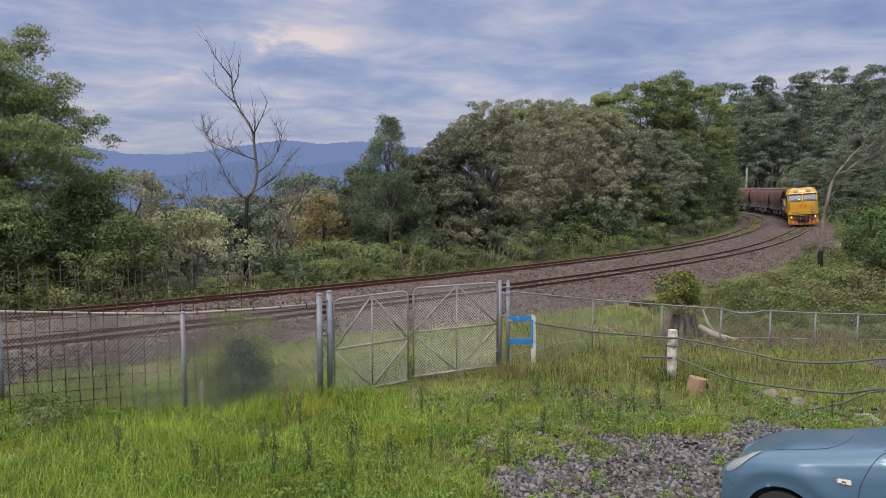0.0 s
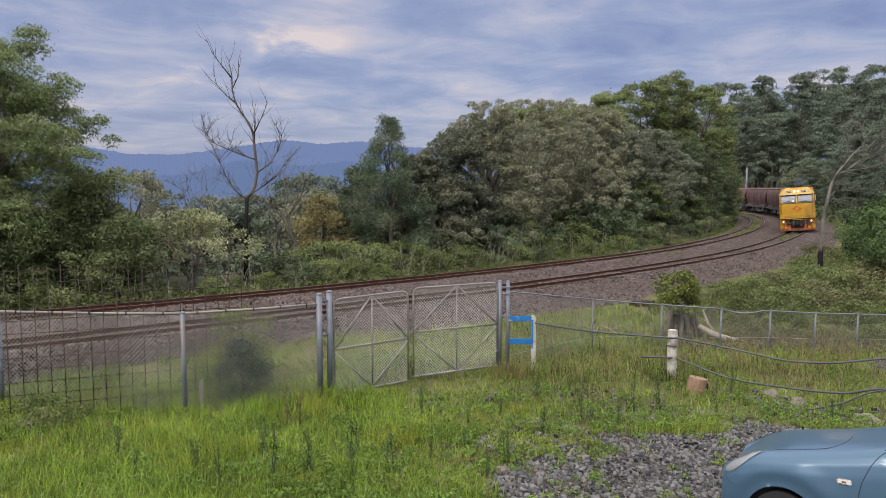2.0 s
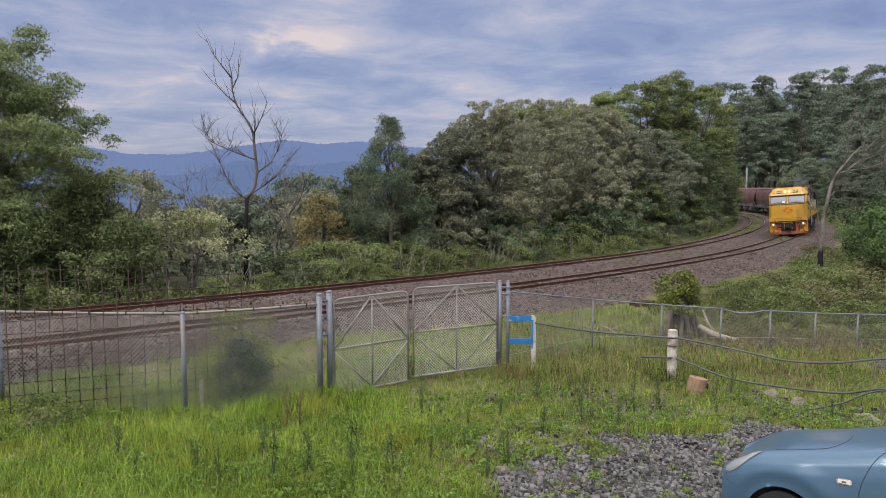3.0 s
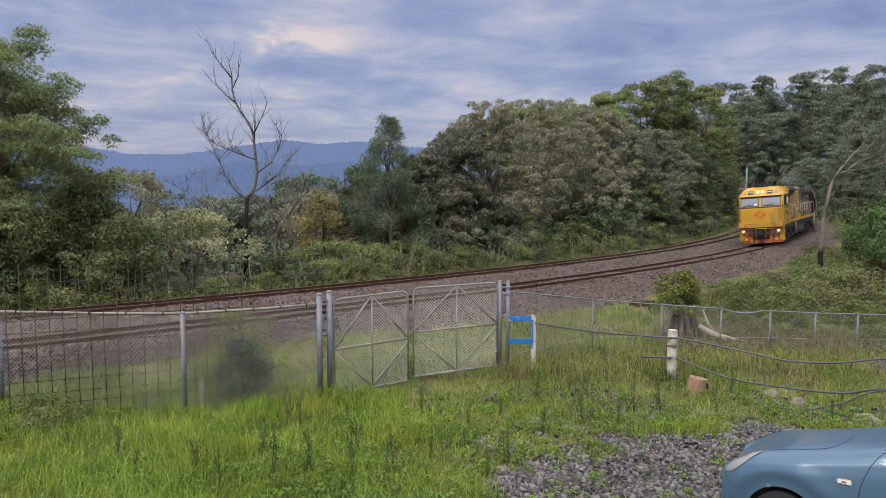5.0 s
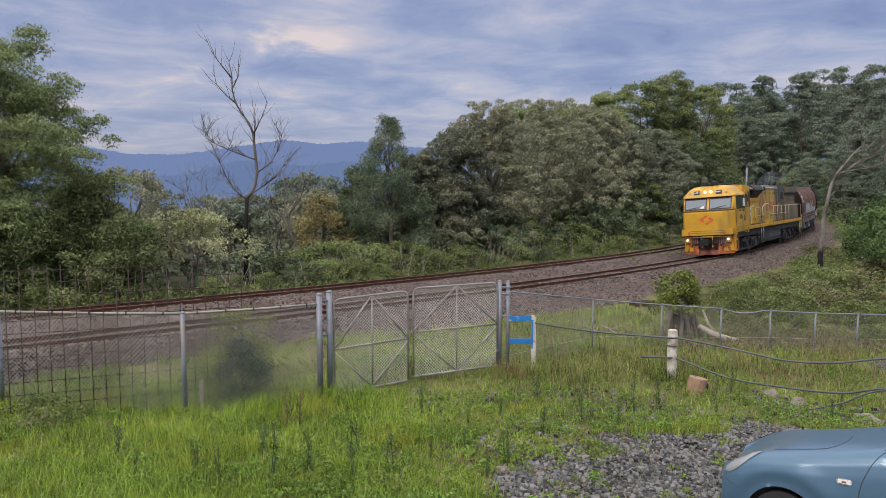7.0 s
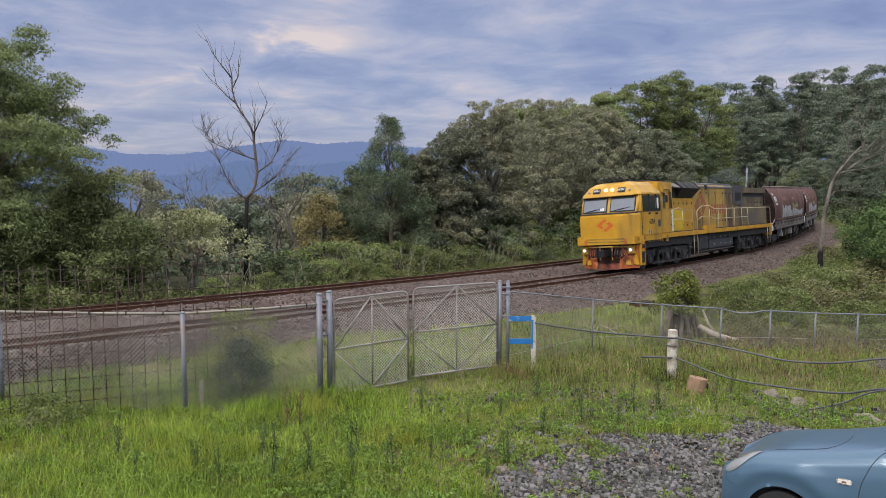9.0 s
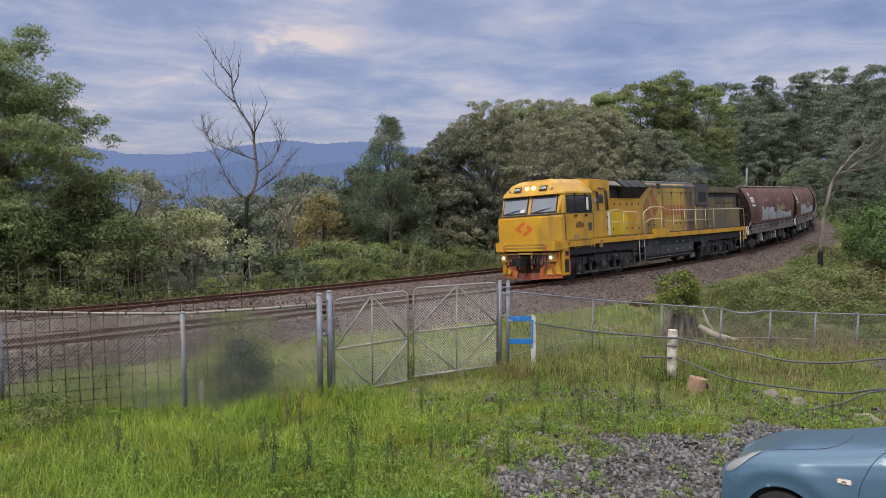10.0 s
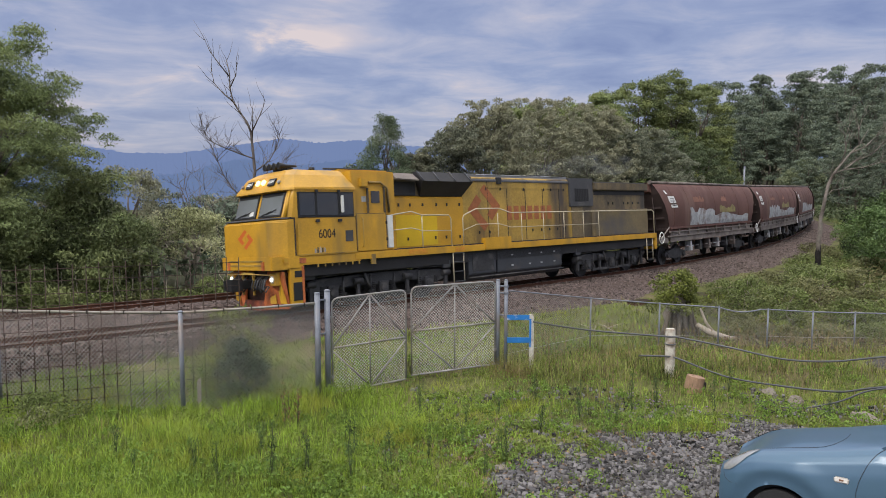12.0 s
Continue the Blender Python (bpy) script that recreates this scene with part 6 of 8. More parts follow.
    for x, y, row in spots:
        scale = (0.74, 0.88, 1.0, 0.64, 0.50, 0.42, 0.36)[row] * rng.uniform(0.86, 1.12)
        src = models[rng.randrange(5)]
        c = copy_thing(src, Matrix.Translation((x, y, gz(x, y) - 0.3)) @ Matrix.Rotation(rng.uniform(0, 6.28), 4, "Z"))
        c.scale = (scale, scale, scale * rng.uniform(0.92, 1.06))


def bush_model(name, label, seed, mat, height, spread, leaf, clumps=34, per=46, clump=0.34, at=(0, 0)):
    rng = np.random.default_rng(seed)
    x, y = at
    t = thing(name, label, "bush", Matrix.Translation((x, y, gz(x, y) - 0.05)))
    pts, rad = crown_points("dome", height, spread, 0.08, clumps, rng)
    rad = rad * clump
    pts[:, 2] = np.minimum(pts[:, 2], height - rad * 0.4)
    part("leaves", leaf_cloud("leaves", pts, rad, per, leaf[0], leaf[1], mat, rng, droop=0.1), None, t)
    for k in range(7):
        p = Vector(pts[int(rng.integers(0, clumps))])
        part("stem", Build().tube(bent((rng.normal() * 0.1, rng.normal() * 0.1, 0), p * 1.08, rng, 4, 0.12), [0.02, 0.017, 0.014, 0.01, 0.006], 5), M_BARK if k % 2 else M_PALEWOOD, t)
    return t


def build_bushes():
    rng = random.Random(23)
    scrub = [bush_model("scrub_bush", "tangled green scrub bush beside the line", 200 + k, (L_SCRUB, L_SCRUB, L_DARK, L_SCRUB)[k], 1.5, 1.15, (0.11, 0.062), per=78, at=tuple(float(v) for v in line(-58 + 2 * k, -TRACKS - 5.2)[:2])) for k in range(4)]
    for s in np.arange(-50, 66, 1.45):
        for row, (l0, sc) in enumerate(((-TRACKS - 3.9, 0.72), (-TRACKS - 6.0, 1.15))):
            if row and rng.random() < 0.25:
                continue
            x, y, _ = line(s + rng.uniform(-0.5, 0.5), l0 + rng.uniform(-0.7, 0.5))
            x, y = float(x), float(y)
            by_shrub = math.hypot(x + 9.9, y - 28.2) < 3.2
            if by_shrub and row:
                continue
            c = copy_thing(scrub[rng.randrange(4)], Matrix.Translation((x, y, gz(x, y) - 0.08)) @ Matrix.Rotation(rng.uniform(0, 6.28), 4, "Z"))
            k = sc * rng.uniform(0.8, 1.25) * (0.7 if by_shrub else 1.0)
            c.scale = (k * 1.1, k * 1.1, k * rng.uniform(0.8, 1.1))
            tagged(c, group="scrub along the far side of the line")
    # low scrub between the line and the right-hand fence, and the lush bank beyond it
    low = [bush_model("low_scrub", "low yellowing scrub spreading over the bank", 220 + k, (L_SCRUB, L_BANK)[k], 1.0, 1.1, (0.105, 0.055), 36, 66, 0.27, at=(12.0 + 2.2 * k, 27.0)) for k in range(2)]
    for x, y, k in ((10.6, 24.5, 0.7), (12.2, 25.0, 0.9), (13.8, 25.6, 1.0), (15.3, 25.0, 0.95), (16.8, 26.2, 1.0), (11.6, 28.4, 0.75), (15.5, 28.6, 1.1), (17.2, 29.4, 1.15), (14.0, 30.5, 0.9), (16.2, 31.5, 1.0), (18.8, 28.0, 1.1),
                    (13.4, 22.8, 0.8), (15.2, 23.0, 0.85), (17.0, 23.4, 0.95), (9.7, 22.6, 0.55), (11.3, 22.6, 0.65), (19.0, 24.5, 1.05), (9.0, 21.0, 0.5), (10.4, 20.6, 0.5), (11.5, 20.9, 0.55), (12.6, 20.7, 0.55), (13.7, 21.0, 0.6), (14.9, 20.8, 0.6), (16.2, 21.2, 0.65), (17.6, 21.5, 0.7), (17.8, 33.4, 0.9), (19.2, 36.5, 1.0), (20.5, 33.2, 1.1), (21.5, 40.0, 1.0), (23.5, 44.0, 1.1)):
        c = copy_thing(low[rng.randrange(2)], Matrix.Translation((x, y, gz(x, y) - 0.06)) @ Matrix.Rotation(rng.uniform(0, 6.28), 4, "Z"))
        c.scale = (k * 1.15, k * 1.15, k * rng.uniform(0.85, 1.05))
        tagged(c, group="low scrub on the bank")
    lush = [bush_model("lush_bush", "lush bright green broad-leaved bush on the bank", 230 + k, L_LUSH, 2.6, 1.9, (0.15, 0.085), 70, 120, 0.42, at=(21.4 + 2.6 * k, 33.0 + 5 * k)) for k in range(2)]
    for x, y, k in ((20.2, 29.6, 0.8), (22.6, 31.6, 1.1), (24.6, 35.6, 1.25), (27.0, 41.5, 1.3), (25.2, 40.8, 1.15), (29.5, 45.5, 1.5), (23.0, 27.4, 1.0), (31.5, 48.0, 1.7), (36.5, 56, 1.5), (19.8, 26.6, 0.75)):
        c = copy_thing(lush[rng.randrange(2)], Matrix.Translation((x, y, gz(x, y) - 0.06)) @ Matrix.Rotation(rng.uniform(0, 6.28), 4, "Z"))
        c.scale = (k, k, k * rng.uniform(0.9, 1.1))
        tagged(c, group="lush bushes on the bank")
    # rough cover on the slopes beyond, too thick to count
    rr = np.random.default_rng(55)
    for name, s0, s1, l0, l1, n, r, size in (("slope_scrub", -80, 48, -80, -9.5, 3800, 1.25, 0.38), ("forest_undergrowth", 24, 150, 5.6, 70, 2500, 1.6, 0.52), ("verge_weeds", -55, 62, -TRACKS - 4.6, -TRACKS - 2.5, 1500, 0.26, 0.10),
                                             ("bank_scrub", -6, 62, 4.5, 8.5, 1500, 0.40, 0.12), ("bank_weeds", -22, 34, 5.2, 15, 2200, 0.24, 0.105)):
        s, side = s0 + (s1 - s0) * rr.random(n), l0 + (l1 - l0) * rr.random(n)
        x, y, _ = line(s, side)
        c = np.stack([x, y, ground_z(x, y) + r * 0.35], 1)
        tagged(new(name, leaf_cloud(name, c, r * (0.6 + 0.8 * rr.random(n)), 34, size, size * 0.5, {"verge_weeds": L_SCRUB, "bank_scrub": L_SCRUB, "bank_weeds": L_YELLOW, "slope_scrub": L_WATTLE}.get(name, L_DARK), rr, flat=0.8)),
               "rough green scrub covering the ground", "scrub", kind="stuff")
    # dry pale stalks standing in the scrub
    n = 900
    s = -52 + 112 * rr.random(n)
    x, y, _ = line(s, -TRACKS - 3.0 - 3.6 * rr.random(n))
    h = 0.7 + 1.1 * rr.random(n)
    z = ground_z(x, y)
    a, ln = rr.random(n) * 6.28, h * (0.1 + 0.5 * rr.random(n))
    base, tip = np.stack([x, y, z], 1), np.stack([x + np.cos(a) * ln, y + np.sin(a) * ln, z + h], 1)
    mid = base * 0.45 + tip * 0.55 + rr.normal(size=(n, 3)) * 0.06
    across = np.stack([np.full(n, 0.008), np.zeros(n), np.zeros(n)], 1)
    v = np.stack([base - across, base + across, mid + across, mid - across, tip + across * 0.3, tip - across * 0.3], 1).reshape(-1, 3)
    f = (np.arange(n)[:, None] * 6 + np.array([[0, 1, 2, 3, 3, 2, 4, 5]])).ravel()
    tagged(new("dry_stalks", raw_mesh("dry_stalks", v, f, 4, M_PALEWOOD)), "pale dry stalks standing in the scrub", "dry stalks", kind="stuff")
    # dark shrub behind the chain-link
    bush_model("dark_shrub", "dense dark green shrub behind the chain-link fence", 240, L_SHADE, 1.30, 0.62, (0.095, 0.034), 24, 130, 0.25, at=(-4.25, 14.75))
    bush_model("thin_shrub", "thin yellow-green sapling behind the chain-link fence", 241, L_YELLOW, 1.95, 0.85, (0.085, 0.03), 40, 60, 0.22, at=(-4.45, 15.5))
    bush_model("weedy_bush", "dark weedy bush at the foot of the mesh fence", 242, L_SCRUB, 0.6, 0.85, (0.06, 0.022), 40, 90, 0.2, at=(-7.4, 12.6))


# ---- grass, gravel and weeds
M_GRASS = material("fresh_grass", (0.190, 0.275, 0.034), rough=0.5, vary=0.75, scale=0.5, fine_scale=3.0, bump=0, island=0.9, spec=0.2, translucent=0.3, stain=(0.30, 0.33, 0.045), stain_amount=0.35, stain_scale=0.6)
M_DRY = material("seeding_grass", (0.180, 0.205, 0.055), rough=0.6, vary=0.75, scale=0.5, fine_scale=3.0, bump=0, island=1.1, spec=0.2, translucent=0.25, stain=(0.27, 0.205, 0.10), stain_amount=0.33, stain_scale=0.7)
M_SEED = material("brown_seed_heads", (0.235, 0.185, 0.105), rough=0.85, vary=0.5, scale=0.6, fine_scale=4, bump=0, island=1.0, spec=0.1, translucent=0.15)
M_GRAVEL = stone_material("grey_gravel", (0.070, 0.066, 0.065), (0.085, 0.074, 0.060), 0.05, 0.35, 0.04)
M_PEBBLE = material("gravel_pieces", (0.108, 0.103, 0.104), rough=0.85, vary=0.55, scale=2, fine_scale=30, bump=0.3, island=1.5, spec=0.25, stain=(0.25, 0.22, 0.19), stain_amount=0.06, stain_scale=5)


def gravel_share(x, y):
    """1 on the gravel drive, 0 in the grass."""
    edge = np.interp(x, (-1.0, -0.3, 0.6, 1.3, 2.1, 3.4, 4.6, 5.6, 7.0, 14.0), (5.0, 7.6, 9.2, 10.6, 11.1, 11.4, 12.0, 12.9, 12.2, 11.5))
    drive = ease(-0.35, 0.45, edge - y + 0.55 * wave(x, y, 0.55, 4.0) + 0.25 * wave(x, y, 0.2, 1.0)) * ease(-0.9, 0.1, x + 0.4 * wave(x, y, 0.6, 9.0))
    return np.maximum(drive, road_share(x, y))


def road_share(x, y):
    """1 on the scrap of road beyond the cable barrier."""
    return ease(1.15, 0.85, np.hypot((x - 13.6) / 3.1, (y - 17.5) / 1.25) + 0.08 * wave(x, y, 0.5, 3.0))


def blades(name, n, mat, rng, label, keep, height):
    """Single grass blades, thinner and denser near the house."""
    tufts = n // 11
    d = 6.2 * (30 / 6.2) ** rng.random(tufts)
    a = np.radians(-38 + 76 * rng.random(tufts))
    which = rng.integers(0, tufts, n)
    tx, ty, tall = (d * np.sin(a))[which], (d * np.cos(a))[which], (0.55 + 0.75 * rng.random(tufts))[which]
    loose = np.where(rng.random(n) < 0.3, 0.16, 0.035)
    ox, oy = rng.normal(0, 1, n) * loose, rng.normal(0, 1, n) * loose
    x, y, d = tx + ox, ty + oy, d[which]
    s, side = along(x, y)
    ok = keep(x, y, s, side) > rng.random(n)
    x, y, d, ox, oy, tall = x[ok], y[ok], d[ok], ox[ok], oy[ok], tall[ok]
    n = len(x)
    z = ground_z(x, y) - 0.02
    h = height(x, y) * (0.6 + 0.5 * rng.random(n)) * tall
    w = np.maximum(0.0050, d * 0.00062) * (0.7 + 0.6 * rng.random(n))
    t = np.arctan2(oy, ox) + rng.normal(0, 0.7, n)
    lean = h * (0.15 + 1.15 * rng.random(n) ** 1.1)
    dx, dy = np.cos(t), np.sin(t)
    px, py = -dy * w / 2, dx * w / 2
    base, mid, tip = np.stack([x, y, z], 1), np.stack([x + dx * lean * 0.3, y + dy * lean * 0.3, z + h * 0.62], 1), np.stack([x + dx * lean, y + dy * lean, z + h], 1)
    off = np.stack([px, py, np.zeros(n)], 1)
    v = np.stack([base - off, base + off, mid + off * 0.8, mid - off * 0.8, tip], 1).reshape(-1, 3)
    i = np.arange(n)[:, None] * 5
    faces = np.concatenate([i + np.array([[0, 1, 2]]), i + np.array([[0, 2, 3]]), i + np.array([[3, 2, 4]])], 1).ravel()
    tagged(new(name, raw_mesh(name, v, faces, 3, mat)), label, "grass", kind="stuff")


def build_grass():
    rng = np.random.default_rng(31)
    def off_bed(s, side):
        return ease(-0.5, 0.5, side - apron(s) + 0.2)
    def fresh(x, y, s, side):
        behind = 1 - 0.85 * ease(19.1, 19.9, y) * ease(6.5, 8.5, x)
        lush = behind * (ease(3.2, 0.2, x + 0.8 * wave(x, y, 1.4, 3.0)) * 0.70 + 0.64) * (1 - 0.75 * ease(14.6, 16.0, y) * ease(4.0, 1.0, x))
        return off_bed(s, side) * (1 - 0.94 * gravel_share(x, y)) * lush * (0.75 + 0.4 * wave(x, y, 0.8, 6.0))
    def dry(x, y, s, side):
        far = ease(11.5, 15.5, y) * ease(-1.5, 2.5, x)
        return off_bed(s, side) * (1 - 0.93 * gravel_share(x, y)) * (0.20 + 0.16 * far + 0.30 * ease(14.5, 16.5, y)) * (1 - 0.85 * ease(19.1, 19.9, y) * ease(6.5, 8.5, x)) * (0.75 + 0.4 * wave(x, y, 0.7, 2.0))
    def fresh_h(x, y):
        return 0.13 + 0.12 * ease(1.0, -2.5, x) + 0.12 * np.clip(wave(x, y, 0.9, 5.0), 0, 1) + 0.14 * np.exp(-((x + 2.0) / 1.2) ** 2 - ((y - 14.2) / 1.4) ** 2)
    def dry_h(x, y):
        return 0.15 + 0.22 * np.exp(-((x - 2.4) / 1.6) ** 2 - ((y - 16.5) / 0.8) ** 2) + 0.17 * ease(13, 16, y) * ease(0, 3, x) + 0.14 * np.clip(wave(x, y, 1.1, 7.0), 0, 1)
    def by_fence(x, y, s, side):
        strip = ease(15.6, 16.3, y) * ease(18.9, 18.2, y) * ease(0.9, 1.6, x) * ease(11.0, 8.0, x)
        foot = np.exp(-((x - 2.2) / 0.5) ** 2 - ((y - 16.75) / 0.35) ** 2) + np.exp(-((x - 5.4) / 0.45) ** 2 - ((y - 16.15) / 0.35) ** 2) + np.exp(-((x - 1.5) / 0.5) ** 2 - ((y - 16.7) / 0.4) ** 2)
        return off_bed(s, side) * np.clip(0.42 * strip * (0.6 + 0.6 * wave(x, y, 0.6, 1.0)) + foot, 0, 1)
    def by_fence_h(x, y):
        return 0.36 + 0.16 * np.clip(wave(x, y, 0.7, 4.0), -0.5, 1)
    blades("fence_grass", 260000, M_DRY, rng, "tall seeding grass round the posts and wire fence", by_fence, by_fence_h)
    blades("fresh_grass", 230000, M_GRASS, rng, "lush bright green grass in tufts", fresh, fresh_h)
    blades("seeding_grass", 120000, M_DRY, rng, "longer yellowing grass gone to seed", dry, dry_h)


def build_seed_heads():
    """Brown seed heads on thin stalks above the grass by the fence."""
    rng = np.random.default_rng(91)
    n = 5600
    x, y = -1.5 + 15.5 * rng.random(n), 12.2 + 8.5 * rng.random(n)
    s, side = along(x, y)
    ok = (side > apron(s) + 1.0) & ((0.25 + 0.75 * ease(-0.4, 0.5, wave(x, y, 0.9, 3.0))) * (1 - gravel_share(x, y)) * ease(0.5, 4.0, x) * (0.06 + 0.80 * ease(14.0, 15.6, y)) > rng.random(n))
    x, y = x[ok], y[ok]
    n = len(x)
    z, h = ground_z(x, y), 0.22 + 0.26 * rng.random(n)
    a, ln = rng.random(n) * 6.28, 0.10 * rng.random(n)
    base, tip = np.stack([x, y, z], 1), np.stack([x + np.cos(a) * ln, y + np.sin(a) * ln, z + h], 1)
    w = np.stack([np.full(n, 0.0035), np.zeros(n), np.zeros(n)], 1)
    up = np.stack([np.cos(a) * 0.012, np.sin(a) * 0.012, 0.05 + 0.05 * rng.random(n)], 1)
    v = np.stack([base - w, base + w, tip + w * 0.6, tip - w * 0.6, tip + up * 0.4 + w * 3.2, tip + up, tip + up * 0.4 - w * 3.2, tip], 1).reshape(-1, 3)
    f = (np.arange(n)[:, None] * 8 + np.array([[0, 1, 2, 3, 7, 4, 5, 6]])).ravel()
    tagged(new("seed_heads", raw_mesh("seed_heads", v, f, 4, M_SEED)), "brown seed heads above the long grass", "seed heads", kind="stuff")


def build_gravel():
    rng = np.random.default_rng(37)
    xs, ys = np.arange(-1.5, 13.0, 0.12), np.arange(5.5, 14.0, 0.12)
    gx, gy = np.meshgrid(xs, ys)
    share = gravel_share(gx.ravel(), gy.ravel())
    z = ground_z(gx.ravel(), gy.ravel()) + 0.012 - 0.05 * (share < 0.2)
    w = len(xs)
    i = (np.arange(len(ys) - 1)[:, None] * w + np.arange(w - 1)[None, :]).ravel()
    ok = (share[i] > 0.05) | (share[i + w + 1] > 0.05)
    i = i[ok]
    faces = np.stack([i, i + 1, i + w + 1, i + w], 1).ravel()
    tagged(new("gravel_drive", raw_mesh("gravel_drive", np.stack([gx.ravel(), gy.ravel(), z], 1), faces, 4, M_GRAVEL, True)), "patch of grey crushed gravel drive", "gravel", kind="structure")
    n = 34000
    x, y = -1.2 + 11.5 * rng.random(n), 7.2 + 6.6 * rng.random(n)
    ok = (gravel_share(x, y) * 0.95 + 0.035) > rng.random(n)
    x, y = x[ok], y[ok]
    stones("gravel_stones", x, y, ground_z(x, y) + 0.014, 0.012 + 0.038 * rng.random(len(x)) ** 1.9, M_PEBBLE, rng, "loose grey gravel stones", "stones")
    # scattered stones in the grass towards the fence
    n = 3600
    x, y = -2 + 11 * rng.random(n), 9.5 + 6 * rng.random(n)
    ok = (wave(x, y, 0.8, 8.0) > 0.15) & (ease(-1.5, 1.0, x) > rng.random(n))
    x, y = x[ok], y[ok]
    stones("grass_stones", x, y, ground_z(x, y) + 0.02, 0.02 + 0.035 * rng.random(len(x)) ** 2, M_PEBBLE, rng, "grey and tan stones lying in the grass", "stones")


L_CLOVER = leaf_material("clover_leaves", (0.120, 0.190, 0.036), second=(0.19, 0.23, 0.05))
M_BRACKEN = material("dead_bracken", (0.17, 0.125, 0.085), rough=0.9, vary=0.5, island=1.2, bump=0)
M_LITTER = material("fallen_leaf_litter", (0.20, 0.140, 0.095), rough=0.9, vary=0.5, island=1.2, bump=0)


def build_ground_cover():
    """Low broad-leaved weeds among the grass, and brown leaf litter by the gravel."""
    rng = np.random.default_rng(77)
    n = 8200
    d = 7.5 * (22 / 7.5) ** rng.random(n)
    a = np.radians(-36 + 72 * rng.random(n))
    x, y = d * np.sin(a), d * np.cos(a)
    s, side = along(x, y)
    ok = ((1 - 0.85 * gravel_share(x, y)) * (0.25 + 0.75 * ease(-0.3, 0.5, wave(x, y, 0.7, 12.0))) > rng.random(n)) & (side > apron(s) + 0.2)
    x, y = x[ok], y[ok]
    c = np.stack([x, y, ground_z(x, y) + 0.05 + 0.12 * rng.random(len(x)) ** 2], 1)
    tagged(new("broadleaf_weeds", leaf_cloud("broadleaf_weeds", c, 0.05 + 0.07 * rng.random(len(x)), 20, 0.050, 0.030, L_CLOVER, rng, flat=0.7)), "low broad-leaved green weeds in the grass", "weeds", kind="stuff")
    n = 500
    x, y = np.concatenate([rng.normal(0.4, 1.1, n // 2), rng.normal(2.6, 1.5, n - n // 2)]), np.concatenate([rng.normal(9.8, 0.8, n // 2), rng.normal(11.6, 0.7, n - n // 2)])
    c = np.stack([x, y, ground_z(x, y) + 0.03], 1)
    tagged(new("leaf_litter", leaf_cloud("leaf_litter", c, np.full(n, 0.03), 4, 0.065, 0.035, M_LITTER, rng, flat=0.3)), "dry brown leaf litter on the ground", "leaf litter", kind="stuff")
    m = 420
    lx, ly = 6.0 + 11 * rng.random(m), 18.8 + 1.9 * rng.random(m)
    lc = np.stack([lx, ly, ground_z(lx, ly) + 0.10 * rng.random(m)], 1)
    tagged(new("fence_litter", leaf_cloud("fence_litter", lc, np.full(m, 0.10), 12, 0.08, 0.035, M_BRACKEN, rng, flat=0.8)), "dead brown bracken along the wire fence", "dead bracken", kind="stuff")


M_STEM = material("dark_weed_stem", (0.060, 0.080, 0.030), rough=0.8, vary=0.4, bump=0.1)
M_DOCK = material("rusty_dock_seed", (0.155, 0.075, 0.045), rough=0.9, vary=0.5, island=0.8, bump=0)
M_PURPLE = material("purple_petals", (0.22, 0.12, 0.30), rough=0.7, vary=0.3, island=0.6, bump=0)


def weed_model(seed, height, name="tall_weed", label="thin upright dark-stemmed weed", mat=None, at=(0, 10), leafy=70, size=(0.055, 0.009)):
    rng = np.random.default_rng(seed)
    x, y = at
    t = thing(name, label, "weed", Matrix.Translation((x, y, gz(x, y) - 0.02)), "weeds in the grass")
    cs = []
    for k in range(3):
        lean = Vector((rng.normal() * 0.05, rng.normal() * 0.05, height * rng.uniform(0.7, 1.0)))
        pts = bent((rng.normal() * 0.02, rng.normal() * 0.02, 0), lean, rng, 5, 0.03)
        part("stem", Build().tube(pts, [0.006, 0.0055, 0.005, 0.004, 0.003, 0.002], 5), M_STEM, t)
        for p in pts[1:]:
            for _ in range(2):
                cs.append((p.x + rng.normal() * 0.02, p.y + rng.normal() * 0.02, p.z + rng.normal() * 0.03))
    cs = np.array(cs)
    part("leaves", leaf_cloud("leaves", cs, np.full(len(cs), 0.045), leafy / 10, size[0], size[1], mat or L_LUSH, rng, flat=1.2), None, t)
    return t


